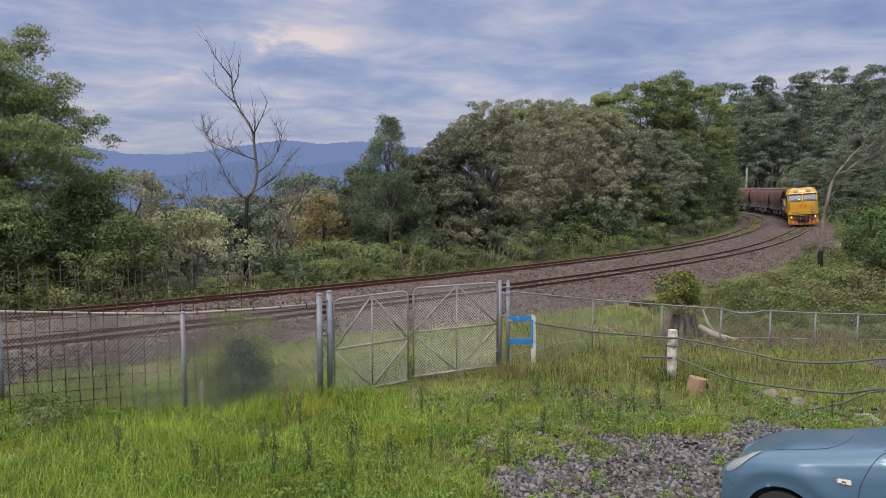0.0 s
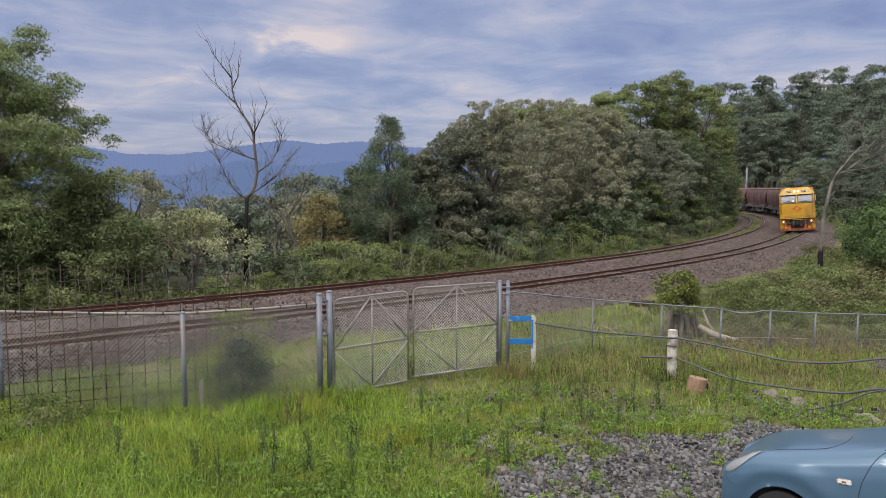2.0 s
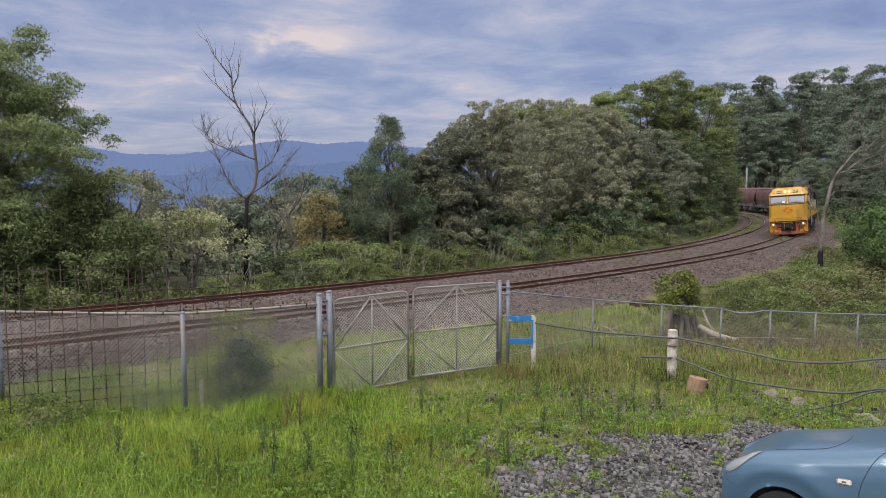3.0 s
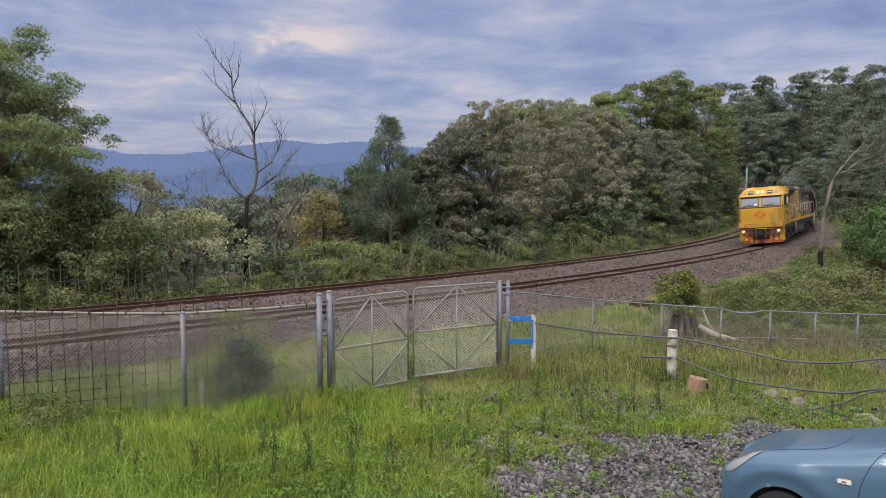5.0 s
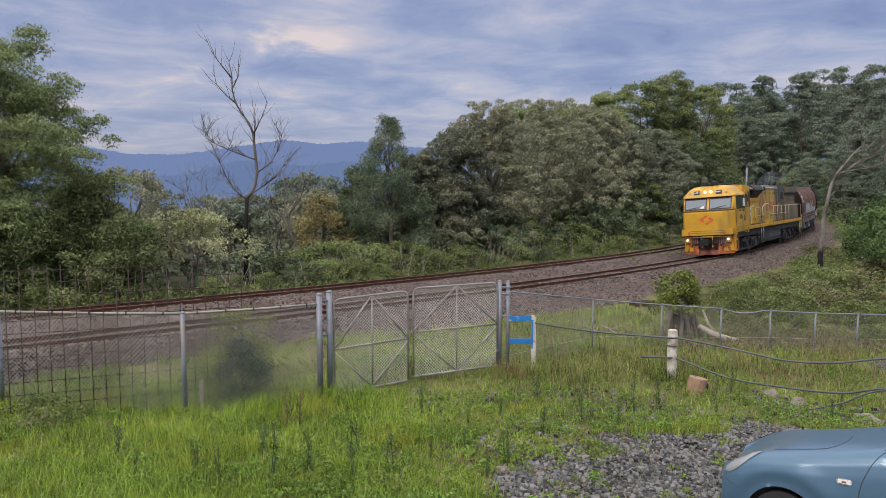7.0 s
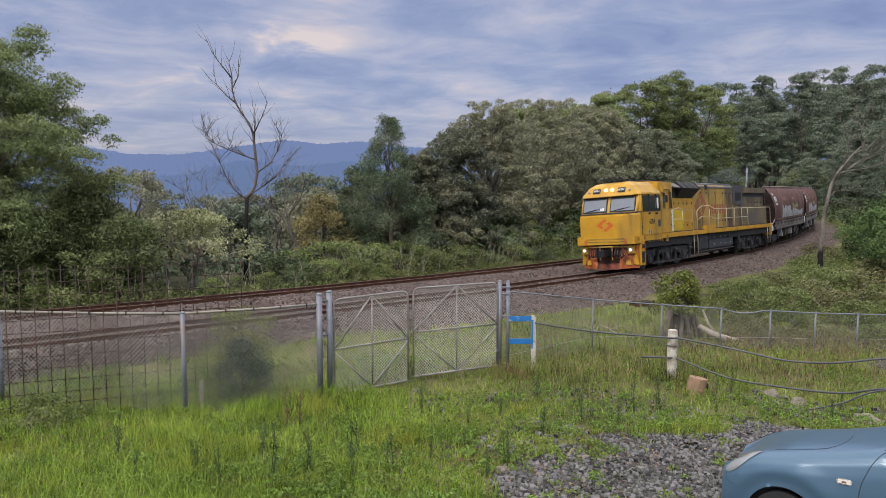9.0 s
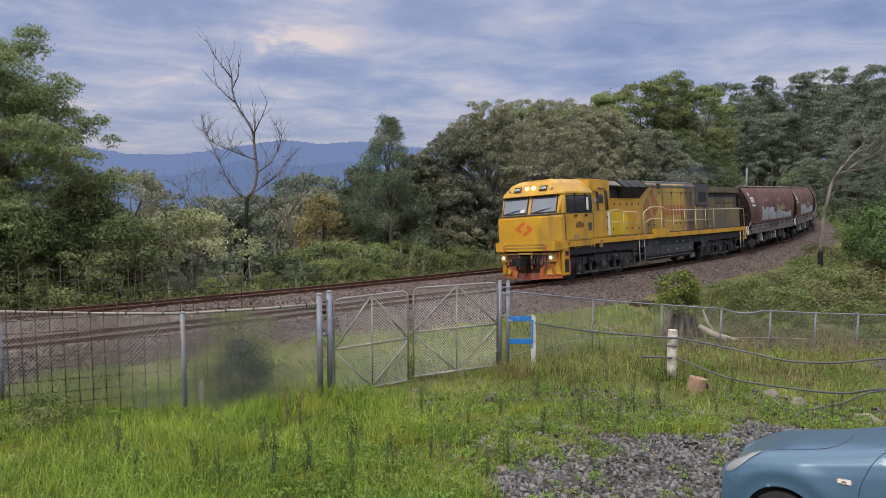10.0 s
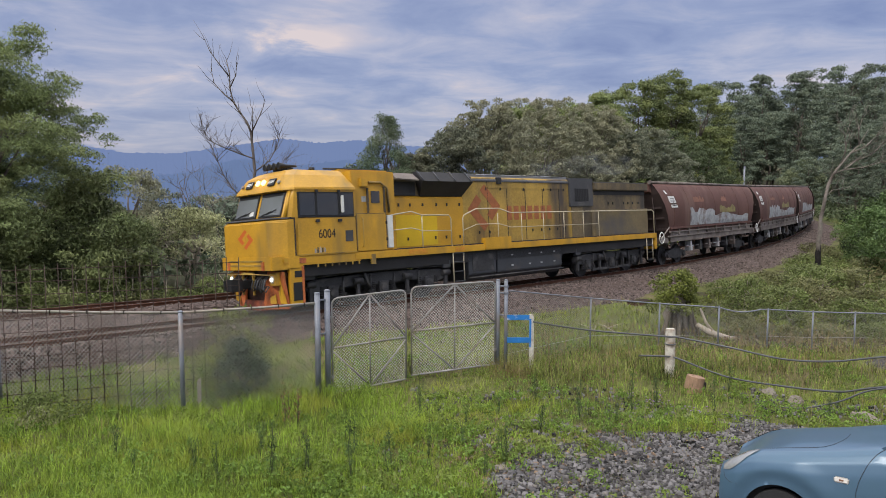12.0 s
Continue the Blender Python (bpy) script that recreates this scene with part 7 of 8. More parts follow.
def build_weeds():
    rng = random.Random(41)
    models = [weed_model(300 + k, 0.62 + 0.1 * k, at=p) for k, p in enumerate(((-3.55, 9.9), (-1.9, 9.75), (3.75, 13.6)))]
    for x, y in ((-1.35, 10.3), (-1.25, 9.5), (-2.3, 9.3), (-3.05, 9.4), (0.35, 11.2), (0.45, 12.6), (0.95, 10.3), (1.7, 11.9), (-0.75, 9.9), (-4.3, 9.6), (-4.9, 10.4), (-0.2, 10.6), (1.1, 13.4), (2.6, 13.0), (4.4, 14.2), (3.2, 12.6), (-2.8, 10.7),
                 (7.3, 13.0), (7.9, 13.8), (6.3, 15.2), (-0.4, 13.2), (0.6, 9.6), (2.0, 14.6), (5.3, 13.4)):
        c = copy_thing(models[rng.randrange(3)], Matrix.Translation((x, y, gz(x, y) - 0.02)) @ Matrix.Rotation(rng.uniform(0, 6.28), 4, "Z"))
        k = rng.uniform(0.6, 1.15)
        c.scale = (k, k, k)
    weed_model(330, 0.85, "dock_plant", "withered rust-brown dock plant gone to seed", M_DOCK, (-2.78, 12.4), 45, (0.035, 0.022))
    weed_model(331, 0.75, "dock_plant", "withered rust-brown dock plant gone to seed", M_DOCK, (-2.62, 12.6), 35, (0.035, 0.022))
    n = 0
    for x, y in ((4.25, 14.1), (4.5, 13.9), (3.95, 14.6), (4.75, 13.2), (4.95, 13.1), (4.6, 14.6)):
        b = Build()
        r2 = random.Random(n)
        for _ in range(7):
            c = Vector((r2.uniform(-0.12, 0.12), r2.uniform(-0.1, 0.1), r2.uniform(0.10, 0.22)))
            for q in range(5):
                a = q * 1.2566
                b.add([c, c + Vector((0.022 * math.cos(a), 0.022 * math.sin(a), 0.006)), c + Vector((0.022 * math.cos(a + 0.9), 0.022 * math.sin(a + 0.9), 0.008))], [(0, 1, 2)])
        f = thing("flower_clump", "small clump of purple wildflowers", "flowers", Matrix.Translation((x, y, gz(x, y))), "flowers in the grass")
        part("petals", b, M_PURPLE, f)
        part("stalks", Build().tube([(0, 0, -0.02), (0.03, 0.01, 0.12)], 0.004, 4).tube([(0.02, 0, -0.02), (-0.06, 0.03, 0.15)], 0.004, 4).tube([(0, 0, -0.02), (0.06, -0.05, 0.14)], 0.004, 4), M_STEM, f)
        n += 1


# ---- fences and gates
M_GALV = material("galvanised_steel", (0.185, 0.20, 0.235), rough=0.55, metal=0.25, vary=0.35, scale=3, fine_scale=30, bump=0.1, stain=(0.20, 0.17, 0.15), stain_amount=0.2)
M_GATE = material("weathered_gate_tube", (0.275, 0.265, 0.26), rough=0.6, metal=0.15, vary=0.4, scale=3, fine_scale=30, bump=0.1, stain=(0.20, 0.155, 0.13), stain_amount=0.35, stain_scale=2.0)
M_WIRE = material("galvanised_wire", (0.37, 0.37, 0.365), rough=0.5, metal=0.4, vary=0.3, scale=2, fine_scale=20, bump=0)
M_OLDWIRE = material("weathered_wire", (0.22, 0.22, 0.22), rough=0.7, metal=0.3, vary=0.3, scale=2, fine_scale=20, bump=0)
M_RUSTWIRE = material("rusty_mesh_wire", (0.045, 0.028, 0.022), rough=0.9, vary=0.5, scale=2, fine_scale=20, bump=0)
M_TOPRAIL = material("pale_top_rail", (0.25, 0.23, 0.20), rough=0.6, metal=0.2, vary=0.3, scale=2, fine_scale=20, bump=0.1, stain=(0.20, 0.14, 0.09), stain_amount=0.25)
M_BLUE = material("blue_paint", (0.020, 0.165, 0.46), rough=0.5, vary=0.25, scale=4, bump=0.1, stain=(0.55, 0.57, 0.60), stain_amount=0.30, stain_scale=6)
M_POSTWHITE = material("flaking_white_post", (0.52, 0.49, 0.43), rough=0.85, vary=0.35, scale=4, fine_scale=30, bump=0.5, stain=(0.23, 0.165, 0.115), stain_amount=0.50, stain_scale=3.5)
M_CABLE = material("grey_black_cable", (0.075, 0.078, 0.085), rough=0.5, vary=0.3, scale=4, bump=0.1)
M_SAWN = material("sawn_log", (0.27, 0.17, 0.11), rough=0.9, vary=0.4, scale=5, fine_scale=40, bump=0.5)
M_ROCK = material("pale_rock", (0.21, 0.18, 0.15), rough=0.95, vary=0.5, scale=4, fine_scale=25, bump=0.7, stain=(0.18, 0.16, 0.14), stain_amount=0.4, stain_scale=3)
M_CONCRETE = material("old_concrete", (0.33, 0.32, 0.30), rough=0.95, vary=0.3, scale=3, bump=0.4)


def clip_diagonals(width, low, high, pitch, sign):
    """Straight wires of one diagonal family inside a panel: pairs of (u, z)."""
    out = []
    tall = high - low
    k = -tall
    while k < width:
        u0, u1 = k, k + tall
        z0, z1 = (low, high) if sign > 0 else (high, low)
        a, b = max(u0, 0.0), min(u1, width)
        if b - a > 0.01:
            za, zb = z0 + (z1 - z0) * (a - u0) / tall, z0 + (z1 - z0) * (b - u0) / tall
            out.append(((a, za), (b, zb)))
        k += pitch
    return out


def chain_link(p, q, low, high, pitch, radius, mat, name="chain_mesh"):
    """Diamond wire mesh between two places on the plan; low and high may be pairs of end heights."""
    p, q = Vector((*p, 0)), Vector((*q, 0))
    way = (q - p).normalized()
    out = Vector((way.y, -way.x, 0))
    width = (q - p).length
    lo, hi = (low if isinstance(low, tuple) else (low, low)), (high if isinstance(high, tuple) else (high, high))
    b = Build()
    vs, fs = [], []
    rng = random.Random(int(width * 1000))
    for sign in (1, -1):
        for (u0, z0), (u1, z1) in clip_diagonals(width, 0.0, 1.0 * (hi[0] - lo[0]), pitch, sign):
            pts = []
            for u, z in ((u0, z0), (u1, z1)):
                f = z / (hi[0] - lo[0])
                t = u / width
                base, top = lo[0] + (lo[1] - lo[0]) * t, hi[0] + (hi[1] - hi[0]) * t
                pts.append(p + way * u + out * (0.003 * sign) + Vector((0, 0, base + (top - base) * f)))
            d = (pts[1] - pts[0]).normalized()
            s = out * radius
            w = d.cross(out).normalized() * radius
            n = len(vs)
            for e in pts:
                vs += [e + s, e - s * 0.5 + w * 0.87, e - s * 0.5 - w * 0.87]
            fs += [(n, n + 1, n + 4, n + 3), (n + 1, n + 2, n + 5, n + 4), (n + 2, n, n + 3, n + 5)]
    b.add(vs, fs)
    return b


def steel_post(parent, x, y, top, radius, name="post", cap=True):
    g = gz(x, y) - 0.15
    b = Build().tube([(x, y, g), (x, y, top)], radius, 12)
    if cap:
        b.tube([(x, y, top), (x, y, top + 0.012), (x, y, top + 0.03)], [radius * 1.12, radius * 1.12, radius * 0.6], 12)
    return part(name, b, M_GALV, parent)


def build_left_fence():
    f = thing("chain_link_fence", "galvanised chain-link fence with pale top rail", "fence")
    spots = [(-2.62, 14.85), (-5.10, 13.72), (-8.85, 13.95), (-12.6, 14.3)]
    for k, (x, y) in enumerate(spots):
        steel_post(f, x, y, 1.83 if k == 0 else 1.64, 0.062 if k == 0 else 0.045)
    for a, b in zip(spots, spots[1:]):
        rail = Build().tube([(*a, 1.63), ((a[0] * 0.6 + b[0] * 0.4), (a[1] * 0.6 + b[1] * 0.4), 1.615), (*b, 1.63)], 0.026, 8)
        part("top_rail", rail, M_TOPRAIL, f, "pale weathered pipe rail")
        part("chain_mesh", chain_link(a, b, -0.42, 1.61, 0.088, 0.0042, M_WIRE), M_WIRE, f, "diamond wire mesh")
        for k in range(5):
            t = (k + 0.5) / 5
            x, y = a[0] + (b[0] - a[0]) * t, a[1] + (b[1] - a[1]) * t
            part("rail_clip", Build().disc((x, y, 1.625), (b[0] - a[0], b[1] - a[1], 0), 0.036, 0.02, 10), M_CHAR, f)
    # rusty reinforcing mesh leaning against it
    m = thing("rusty_mesh_sheet", "tall rust-brown welded mesh sheet behind the fence", "fence panel")
    p, q = Vector((-8.6, 12.9, 0)), Vector((-4.2, 14.62, 0))
    way = (q - p).normalized()
    width = (q - p).length
    rng = random.Random(6)
    n = int(width / 0.228)
    for k in range(n + 1):
        e = p + way * (k * width / n)
        top = 2.62 + rng.uniform(-0.04, 0.03)
        part("upright_wire", Build().tube([(e.x, e.y, gz(e.x, e.y) - 0.1), (e.x + rng.uniform(-0.02, 0.02), e.y, top)], 0.0085, 5), M_RUSTWIRE, m)
    for k in range(13):
        z = -0.30 + k * 0.236
        part("cross_wire", Build().tube([(p.x, p.y, z), (q.x, q.y, z + rng.uniform(-0.03, 0.03))], 0.0075, 5), M_RUSTWIRE, m)
    # a stub of old timber behind it
    s = thing("stub_post", "short split grey timber stub in the grass", "post", Matrix.Translation((-4.86, 13.98, gz(-4.86, 13.98) - 0.1)))
    part("timber", Build().loft([[(dx * 0.038, dy * 0.03, z + dx * 0.03) for dx, dy in ((-1, -1), (1, -1), (0.8, 1), (-0.9, 1))] for z in (0, 0.35, 0.72)]), M_PALEWOOD, s, bevel=0.008)


def gate_leaf(name, a, b, low, high, mid, label, hinge_first):
    """One leaf: bent tube frame, upright, mid rail, diamond braces, wire mesh."""
    g = thing(name, label, "gate", group="pair of gates")
    A, B = Vector((*a, 0)), Vector((*b, 0))
    way = (B - A).normalized()
    width = (B - A).length

    def at(u, z):
        return A + way * u + Vector((0, 0, z))
    lift = high[1] - high[0]
    lo, mi = (low, low + lift), (mid, mid + lift)
    r, c = 0.021, 0.14
    frame_ = [at(0, lo[0] + 0.02), at(0, high[0] - c)] + [at(c - c * math.cos(q), high[0] - c + c * math.sin(q)) for q in (0.5, 1.05)] + [at(c, high[0] + lift * 0.07)]
    frame_ += [at(width - c, high[1] - lift * 0.07)] + [at(width - c + c * math.sin(q), high[1] - c + c * math.cos(q)) for q in (0.5, 1.05)] + [at(width, high[1] - c), at(width, lo[1] + 0.02)]
    part("frame", Build().tube(frame_, r, 8), M_GATE, g, "bent galvanised tube frame")
    part("bottom_rail", Build().tube([at(0, lo[0]), at(width, lo[1])], r, 8), M_GATE, g)
    part("mid_rail", Build().tube([at(0, mi[0]), at(width, mi[1])], r * 0.9, 8), M_GATE, g)
    part("upright", Build().tube([at(width / 2, (lo[0] + lo[1]) / 2), at(width / 2, (high[0] + high[1]) / 2)], r * 0.8, 8), M_GATE, g)
    mids = (sum(lo) / 2, sum(high) / 2)
    for u0, z0, u1, z1 in ((0, mi[0], width / 2, mids[1]), (width / 2, mids[1], width, mi[1]), (0, mi[0] - 0.05, width / 2, mids[0]), (width / 2, mids[0], width, mi[1] - 0.05)):
        part("brace", Build().tube([at(u0, z0), at(u1, z1)], r * 0.85, 8), M_GATE, g)
    part("chain_mesh", chain_link(a, b, (lo[0], lo[1]), (high[0] - 0.02, high[1] - 0.02), 0.072, 0.0033, M_WIRE), M_WIRE, g, "diamond wire mesh")
    u = width - 0.10 if hinge_first else 0.10
    ring = [at(u + 0.075 * math.cos(q), (mi[1] if hinge_first else mi[0]) + 0.02 + 0.085 * math.sin(q)) for q in np.linspace(0, 6.283, 15)]
    part("chain_hole_ring", Build().tube(ring, 0.010, 6, False), M_GATE, g)
    u = 0 if hinge_first else width
    for z in (high[0] - 0.42, low + 0.35):
        e = at(u, z)
        part("hinge", Build().tube([e, e + way * (-0.10 if hinge_first else 0.10)], 0.018, 6).disc(tuple(e), (0, 0, 1), 0.04, 0.06, 10), M_GATE, g)


def build_gates():
    p1, p2 = Vector((-2.44, 15.05)), Vector((1.39, 17.15))
    way = (p2 - p1).normalized()
    posts = thing("gate_posts", "pair of galvanised gate posts beside the fence end", "gate post")
    steel_post(posts, p1.x, p1.y, 1.86, 0.062)
    steel_post(posts, p2.x, p2.y, 1.80, 0.050)
    for z in (1.68, 0.95):
        part("link_bar", Build().tube([(-2.62, 14.85, z), (p1.x, p1.y, z)], 0.022, 8), M_GALV, posts)
    for z in (1.66, 1.50, 0.95):
        part("link_bar", Build().tube([(p2.x, p2.y, z), (1.585, 17.12, z)], 0.022, 8).disc((1.585, 17.12, z), (0, 0, 1), 0.062, 0.05, 12), M_GALV, posts)
    def on(u):
        e = p1 + way * u
        return (e.x, e.y)
    gate_leaf("gate_leaf", on(0.10), on(1.87), -0.385, (1.685, 1.75), 0.60, "galvanised tube and chain-link gate leaf", True)
    gate_leaf("gate_leaf", on(2.01), on(4.29), -0.25, (1.80, 1.785), 0.785, "galvanised tube and chain-link gate leaf set slightly higher", False)


def build_right_fence():
    f = thing("low_fence", "low galvanised pipe and chain-link fence in long grass", "fence")
    spots = [(1.585, 17.12, 1.80), (4.12, 19.3, 1.03), (6.02, 19.3, 0.88), (7.62, 19.2, 0.79), (8.97, 19.2, 0.73), (10.1, 19.0, 0.70), (11.25, 19.0, 0.67), (12.4, 18.9, 0.66), (14.4, 18.8, 0.64)]
    for k, (x, y, z) in enumerate(spots):
        steel_post(f, x, y, z, 0.045 if k == 0 else 0.022)
    for k, (a, b) in enumerate(zip(spots, spots[1:])):
        za = 1.56 if k == 0 else a[2] - 0.01
        zb = b[2] - 0.01
        sag = 0.10 if k == 3 else 0.0
        pts = [(a[0] + (b[0] - a[0]) * t, a[1] + (b[1] - a[1]) * t, za + (zb - za) * t - sag * math.sin(math.pi * min(1, t * 1.15))) for t in np.linspace(0, 1, 8)]
        part("top_rail", Build().tube(pts, 0.018, 7), M_GALV, f)
        part("chain_mesh", chain_link(a[:2], b[:2], (-0.42, -0.42), (za - 0.03, zb - 0.03), 0.075, 0.0020, M_OLDWIRE), M_OLDWIRE, f)
        part("tension_wire", Build().tube([(a[0], a[1], -0.02), (b[0], b[1], -0.02)], 0.004, 5), M_WIRE, f)


def build_barrier():
    # blue and white boards beside the gate
    b = thing("blue_barrier", "blue boards on a blue and white post by the gate", "barrier")
    x, y = 2.21, 17.1
    part("post", Build().box((x, y, 0.30), (0.11, 0.11, 1.34)), M_POSTWHITE, b, "white post with blue face", 0.01)
    part("post_face", Build().box((x - 0.035, y - 0.058, 0.52), (0.05, 0.012, 0.70)), M_BLUE, b)
    for z in (0.90, 0.34):
        part("board", Build().box(((1.62 + x) / 2, 17.08, z), (x - 1.60, 0.04, 0.13)), M_BLUE, b, "blue painted board", 0.006)
    # white timber post with the cables tied to it
    px, py = 5.42, 16.5
    w = thing("white_post", "squat flaking white timber post", "post", Matrix.Translation((px, py, gz(px, py) - 0.2)))
    rng = random.Random(2)
    secs = []
    for z, k in ((0, 1.0), (0.4, 0.98), (0.8, 1.0), (1.30, 0.97), (1.34, 0.90)):
        secs.append([(0.115 * k * math.cos(a) * rng.uniform(0.94, 1.06), 0.115 * k * math.sin(a) * rng.uniform(0.94, 1.06), z) for a in np.linspace(0, 6.283, 13)[:-1]])
    part("timber", Build().loft(secs), M_POSTWHITE, w, bevel=0.006)
    part("wire_loop", Build().tube([(0.13 * math.cos(a), 0.13 * math.sin(a), 0.98) for a in np.linspace(0, 6.283, 17)], 0.012, 5, False), M_CABLE, w)
    def cable(pts, label, r=0.021):
        c = thing("cable", label, "cable", group="slack cables")
        smooth = []
        P = [Vector(p) for p in pts]
        for i in range(len(P) - 1):
            p0, p1_, p2_, p3 = P[max(i - 1, 0)], P[i], P[i + 1], P[min(i + 2, len(P) - 1)]
            for q in range(6):
                t = q / 6
                smooth.append(0.5 * ((2 * p1_) + (p2_ - p0) * t + (2 * p0 - 5 * p1_ + 4 * p2_ - p3) * t * t + (3 * p1_ - p0 - 3 * p2_ + p3) * t ** 3))
        smooth.append(P[-1])
        part("sheath", Build().tube(smooth, r, 7), M_CABLE, c)
    cable([(2.24, 17.04, 0.80), (3.6, 16.9, 0.62), (5.30, 16.42, 0.57), (5.55, 16.38, 0.56), (6.6, 15.9, 0.42), (7.35, 15.0, 0.38), (8.0, 14.3, 0.50), (8.6, 13.6, 0.76), (9.3, 12.8, 1.05)], "slack grey cable tied to the white post")
    cable([(4.72, 16.6, 0.07), (5.30, 16.40, 0.10), (5.55, 16.36, 0.06), (6.35, 15.5, -0.14), (7.1, 14.6, -0.09), (7.85, 13.75, 0.03), (8.2, 13.2, 0.26), (8.9, 12.4, 0.60)], "lower slack cable tied to the white post")
    cable([(6.75, 14.2, gz(6.75, 14.2) + 0.02), (7.2, 13.9, gz(7.2, 13.9) + 0.03), (7.75, 13.5, -0.10), (8.2, 13.15, 0.24), (8.9, 12.35, 0.58)], "grey cable trailing into the grass", 0.017)
    cable([(5.0, 13.35, gz(5.0, 13.35) + 0.02), (5.5, 13.3, gz(5.5, 13.3) + 0.04), (6.1, 13.25, gz(6.1, 13.25) + 0.02)], "thin black pipe lying on the gravel", 0.010)


def rock(x, y, size, seed, label="pale weathered rock lying in the grass"):
    rng = np.random.default_rng(seed)
    bm = bmesh.new()
    bmesh.ops.create_icosphere(bm, subdivisions=3, radius=1.0)
    for v in bm.verts:
        n = noise.noise(v.co * 1.3 + Vector((seed, 0, 0))) * 0.35 + noise.noise(v.co * 3.1 + Vector((0, seed, 0))) * 0.12
        v.co = v.co * (1 + n)
        v.co = Vector((v.co.x * size[0], v.co.y * size[1], v.co.z * size[2]))
    me = bpy.data.meshes.new("rock")
    bm.to_mesh(me)
    bm.free()
    me.materials.append(M_ROCK)
    ob = new("rock", me)
    ob.matrix_basis = Matrix.Translation((x, y, gz(x, y) + size[2] * 0.25)) @ Matrix.Rotation(float(rng.random() * 6), 4, "Z")
    tagged(ob, label, "rock")


def build_side_road():
    """A scrap of worn grey road beyond the fence line."""
    xs, ys = np.arange(10.0, 17.4, 0.3), np.arange(15.9, 19.2, 0.3)
    gx, gy = np.meshgrid(xs, ys)
    z = ground_z(gx.ravel(), gy.ravel()) - 0.15 + 0.18 * road_share(gx.ravel(), gy.ravel())
    w = len(xs)
    i = (np.arange(len(ys) - 1)[:, None] * w + np.arange(w - 1)[None, :]).ravel()
    faces = np.stack([i, i + 1, i + w + 1, i + w], 1).ravel()
    tagged(new("side_road", raw_mesh("side_road", np.stack([gx.ravel(), gy.ravel(), z], 1), faces, 4, M_GRAVEL, True)), "worn grey gravel road beyond the cable barrier", "road", kind="structure")


def build_yard_things():
    x, y = 5.58, 15.35
    log = thing("sawn_log", "short sawn tan log standing in the grass", "log", Matrix.Translation((x, y, gz(x, y) - 0.04)) @ Matrix.Rotation(0.18, 4, "Y"))
    rng = random.Random(4)
    rad = [rng.uniform(0.9, 1.1) for _ in range(14)]
    part("bark_side", Build().loft([[(0.20 * k * r * math.cos(i * 0.4488), 0.20 * k * r * math.sin(i * 0.4488), z) for i, r in enumerate(rad)] for z, k in ((0, 1.08), (0.18, 1.0), (0.39, 0.97))]), M_SAWN, log, bevel=0.008)
    part("dark_knot", Build().disc((0.19, -0.06, 0.24), (1, -0.3, 0), 0.07, 0.04, 10), M_CHAR, log)
    for k, (rx, ry, s) in enumerate(((7.08, 15.0, (0.24, 0.14, 0.10)), (7.40, 14.4, (0.21, 0.15, 0.13)), (8.0, 13.05, (0.24, 0.18, 0.11)), (4.75, 13.05, (0.20, 0.13, 0.05)), (1.35, 11.35, (0.10, 0.08, 0.05)),
                                     (0.85, 10.0, (0.12, 0.09, 0.05)), (0.0, 9.7, (0.10, 0.08, 0.04)), (0.3, 9.3, (0.09, 0.07, 0.05)), (5.15, 12.75, (0.10, 0.08, 0.05)), (2.2, 10.6, (0.07, 0.06, 0.04)))):
        rock(rx, ry, s, 11 + k)
    # old stump with standing roots under ivy
    sx, sy = 7.20, 21.2
    st = thing("ivy_stump", "old stump with pale bare roots under yellow-green ivy", "stump", Matrix.Translation((sx, sy, gz(sx, sy) - 0.05)))
    r2 = np.random.default_rng(9)
    for k in range(10):
        a = k * 0.63 + r2.normal() * 0.1
        foot = (0.62 * math.cos(a) + r2.normal() * 0.06, 0.45 * math.sin(a), 0)
        top = (0.28 * math.cos(a), 0.22 * math.sin(a), 1.05 + 0.1 * r2.normal())
        part("root", Build().tube(bent(foot, top, r2, 5, 0.06), [0.075, 0.06, 0.06, 0.07, 0.08, 0.06], 7), M_GREYWOOD if k % 3 else M_BARK, st)
    part("heart", Build().tube([(0, 0, 0), (0.03, 0, 0.7), (0, 0, 1.3)], [0.3, 0.26, 0.15], 10), M_BARK, st)
    pts, rad_ = crown_points("dome", 2.0, 0.72, 0.85, 46, r2)
    part("ivy", leaf_cloud("ivy", pts, rad_ * 0.22, 95, 0.085, 0.05, L_YELLOW, r2), None, st, "yellow-green ivy crown")
    lg = thing("fallen_branch", "bleached fallen log beside the stump", "log", Matrix.Translation((8.05, 20.7, gz(8.05, 20.7))))
    part("wood", Build().tube([(-0.45, 0.1, 0.42), (-0.1, 0, 0.20), (0.35, -0.1, 0.05), (0.75, -0.2, 0.0)], [0.07, 0.10, 0.10, 0.05], 8), M_PALEWOOD, lg)
    part("wood_fork", Build().tube([(-0.35, 0.1, 0.9), (-0.2, 0.05, 0.5), (0.1, 0, 0.12)], [0.03, 0.04, 0.05], 7), M_PALEWOOD, lg)
    br = thing("fallen_branch", "thin bleached branches lying in the weeds", "branch", Matrix.Translation((4.9, 21.5, gz(4.9, 21.5) + 0.05)))
    for k in range(5):
        part("twig", Build().tube(bent((r2.normal() * 0.2, r2.normal() * 0.2, 0.02), (r2.normal() * 0.6, r2.normal() * 0.4, 0.15 + 0.1 * r2.random()), r2, 4, 0.1), [0.02, 0.018, 0.014, 0.01, 0.006], 5), M_PALEWOOD, br)
    # lineside boxes and slabs
    bx, by = 7.35, 26.0
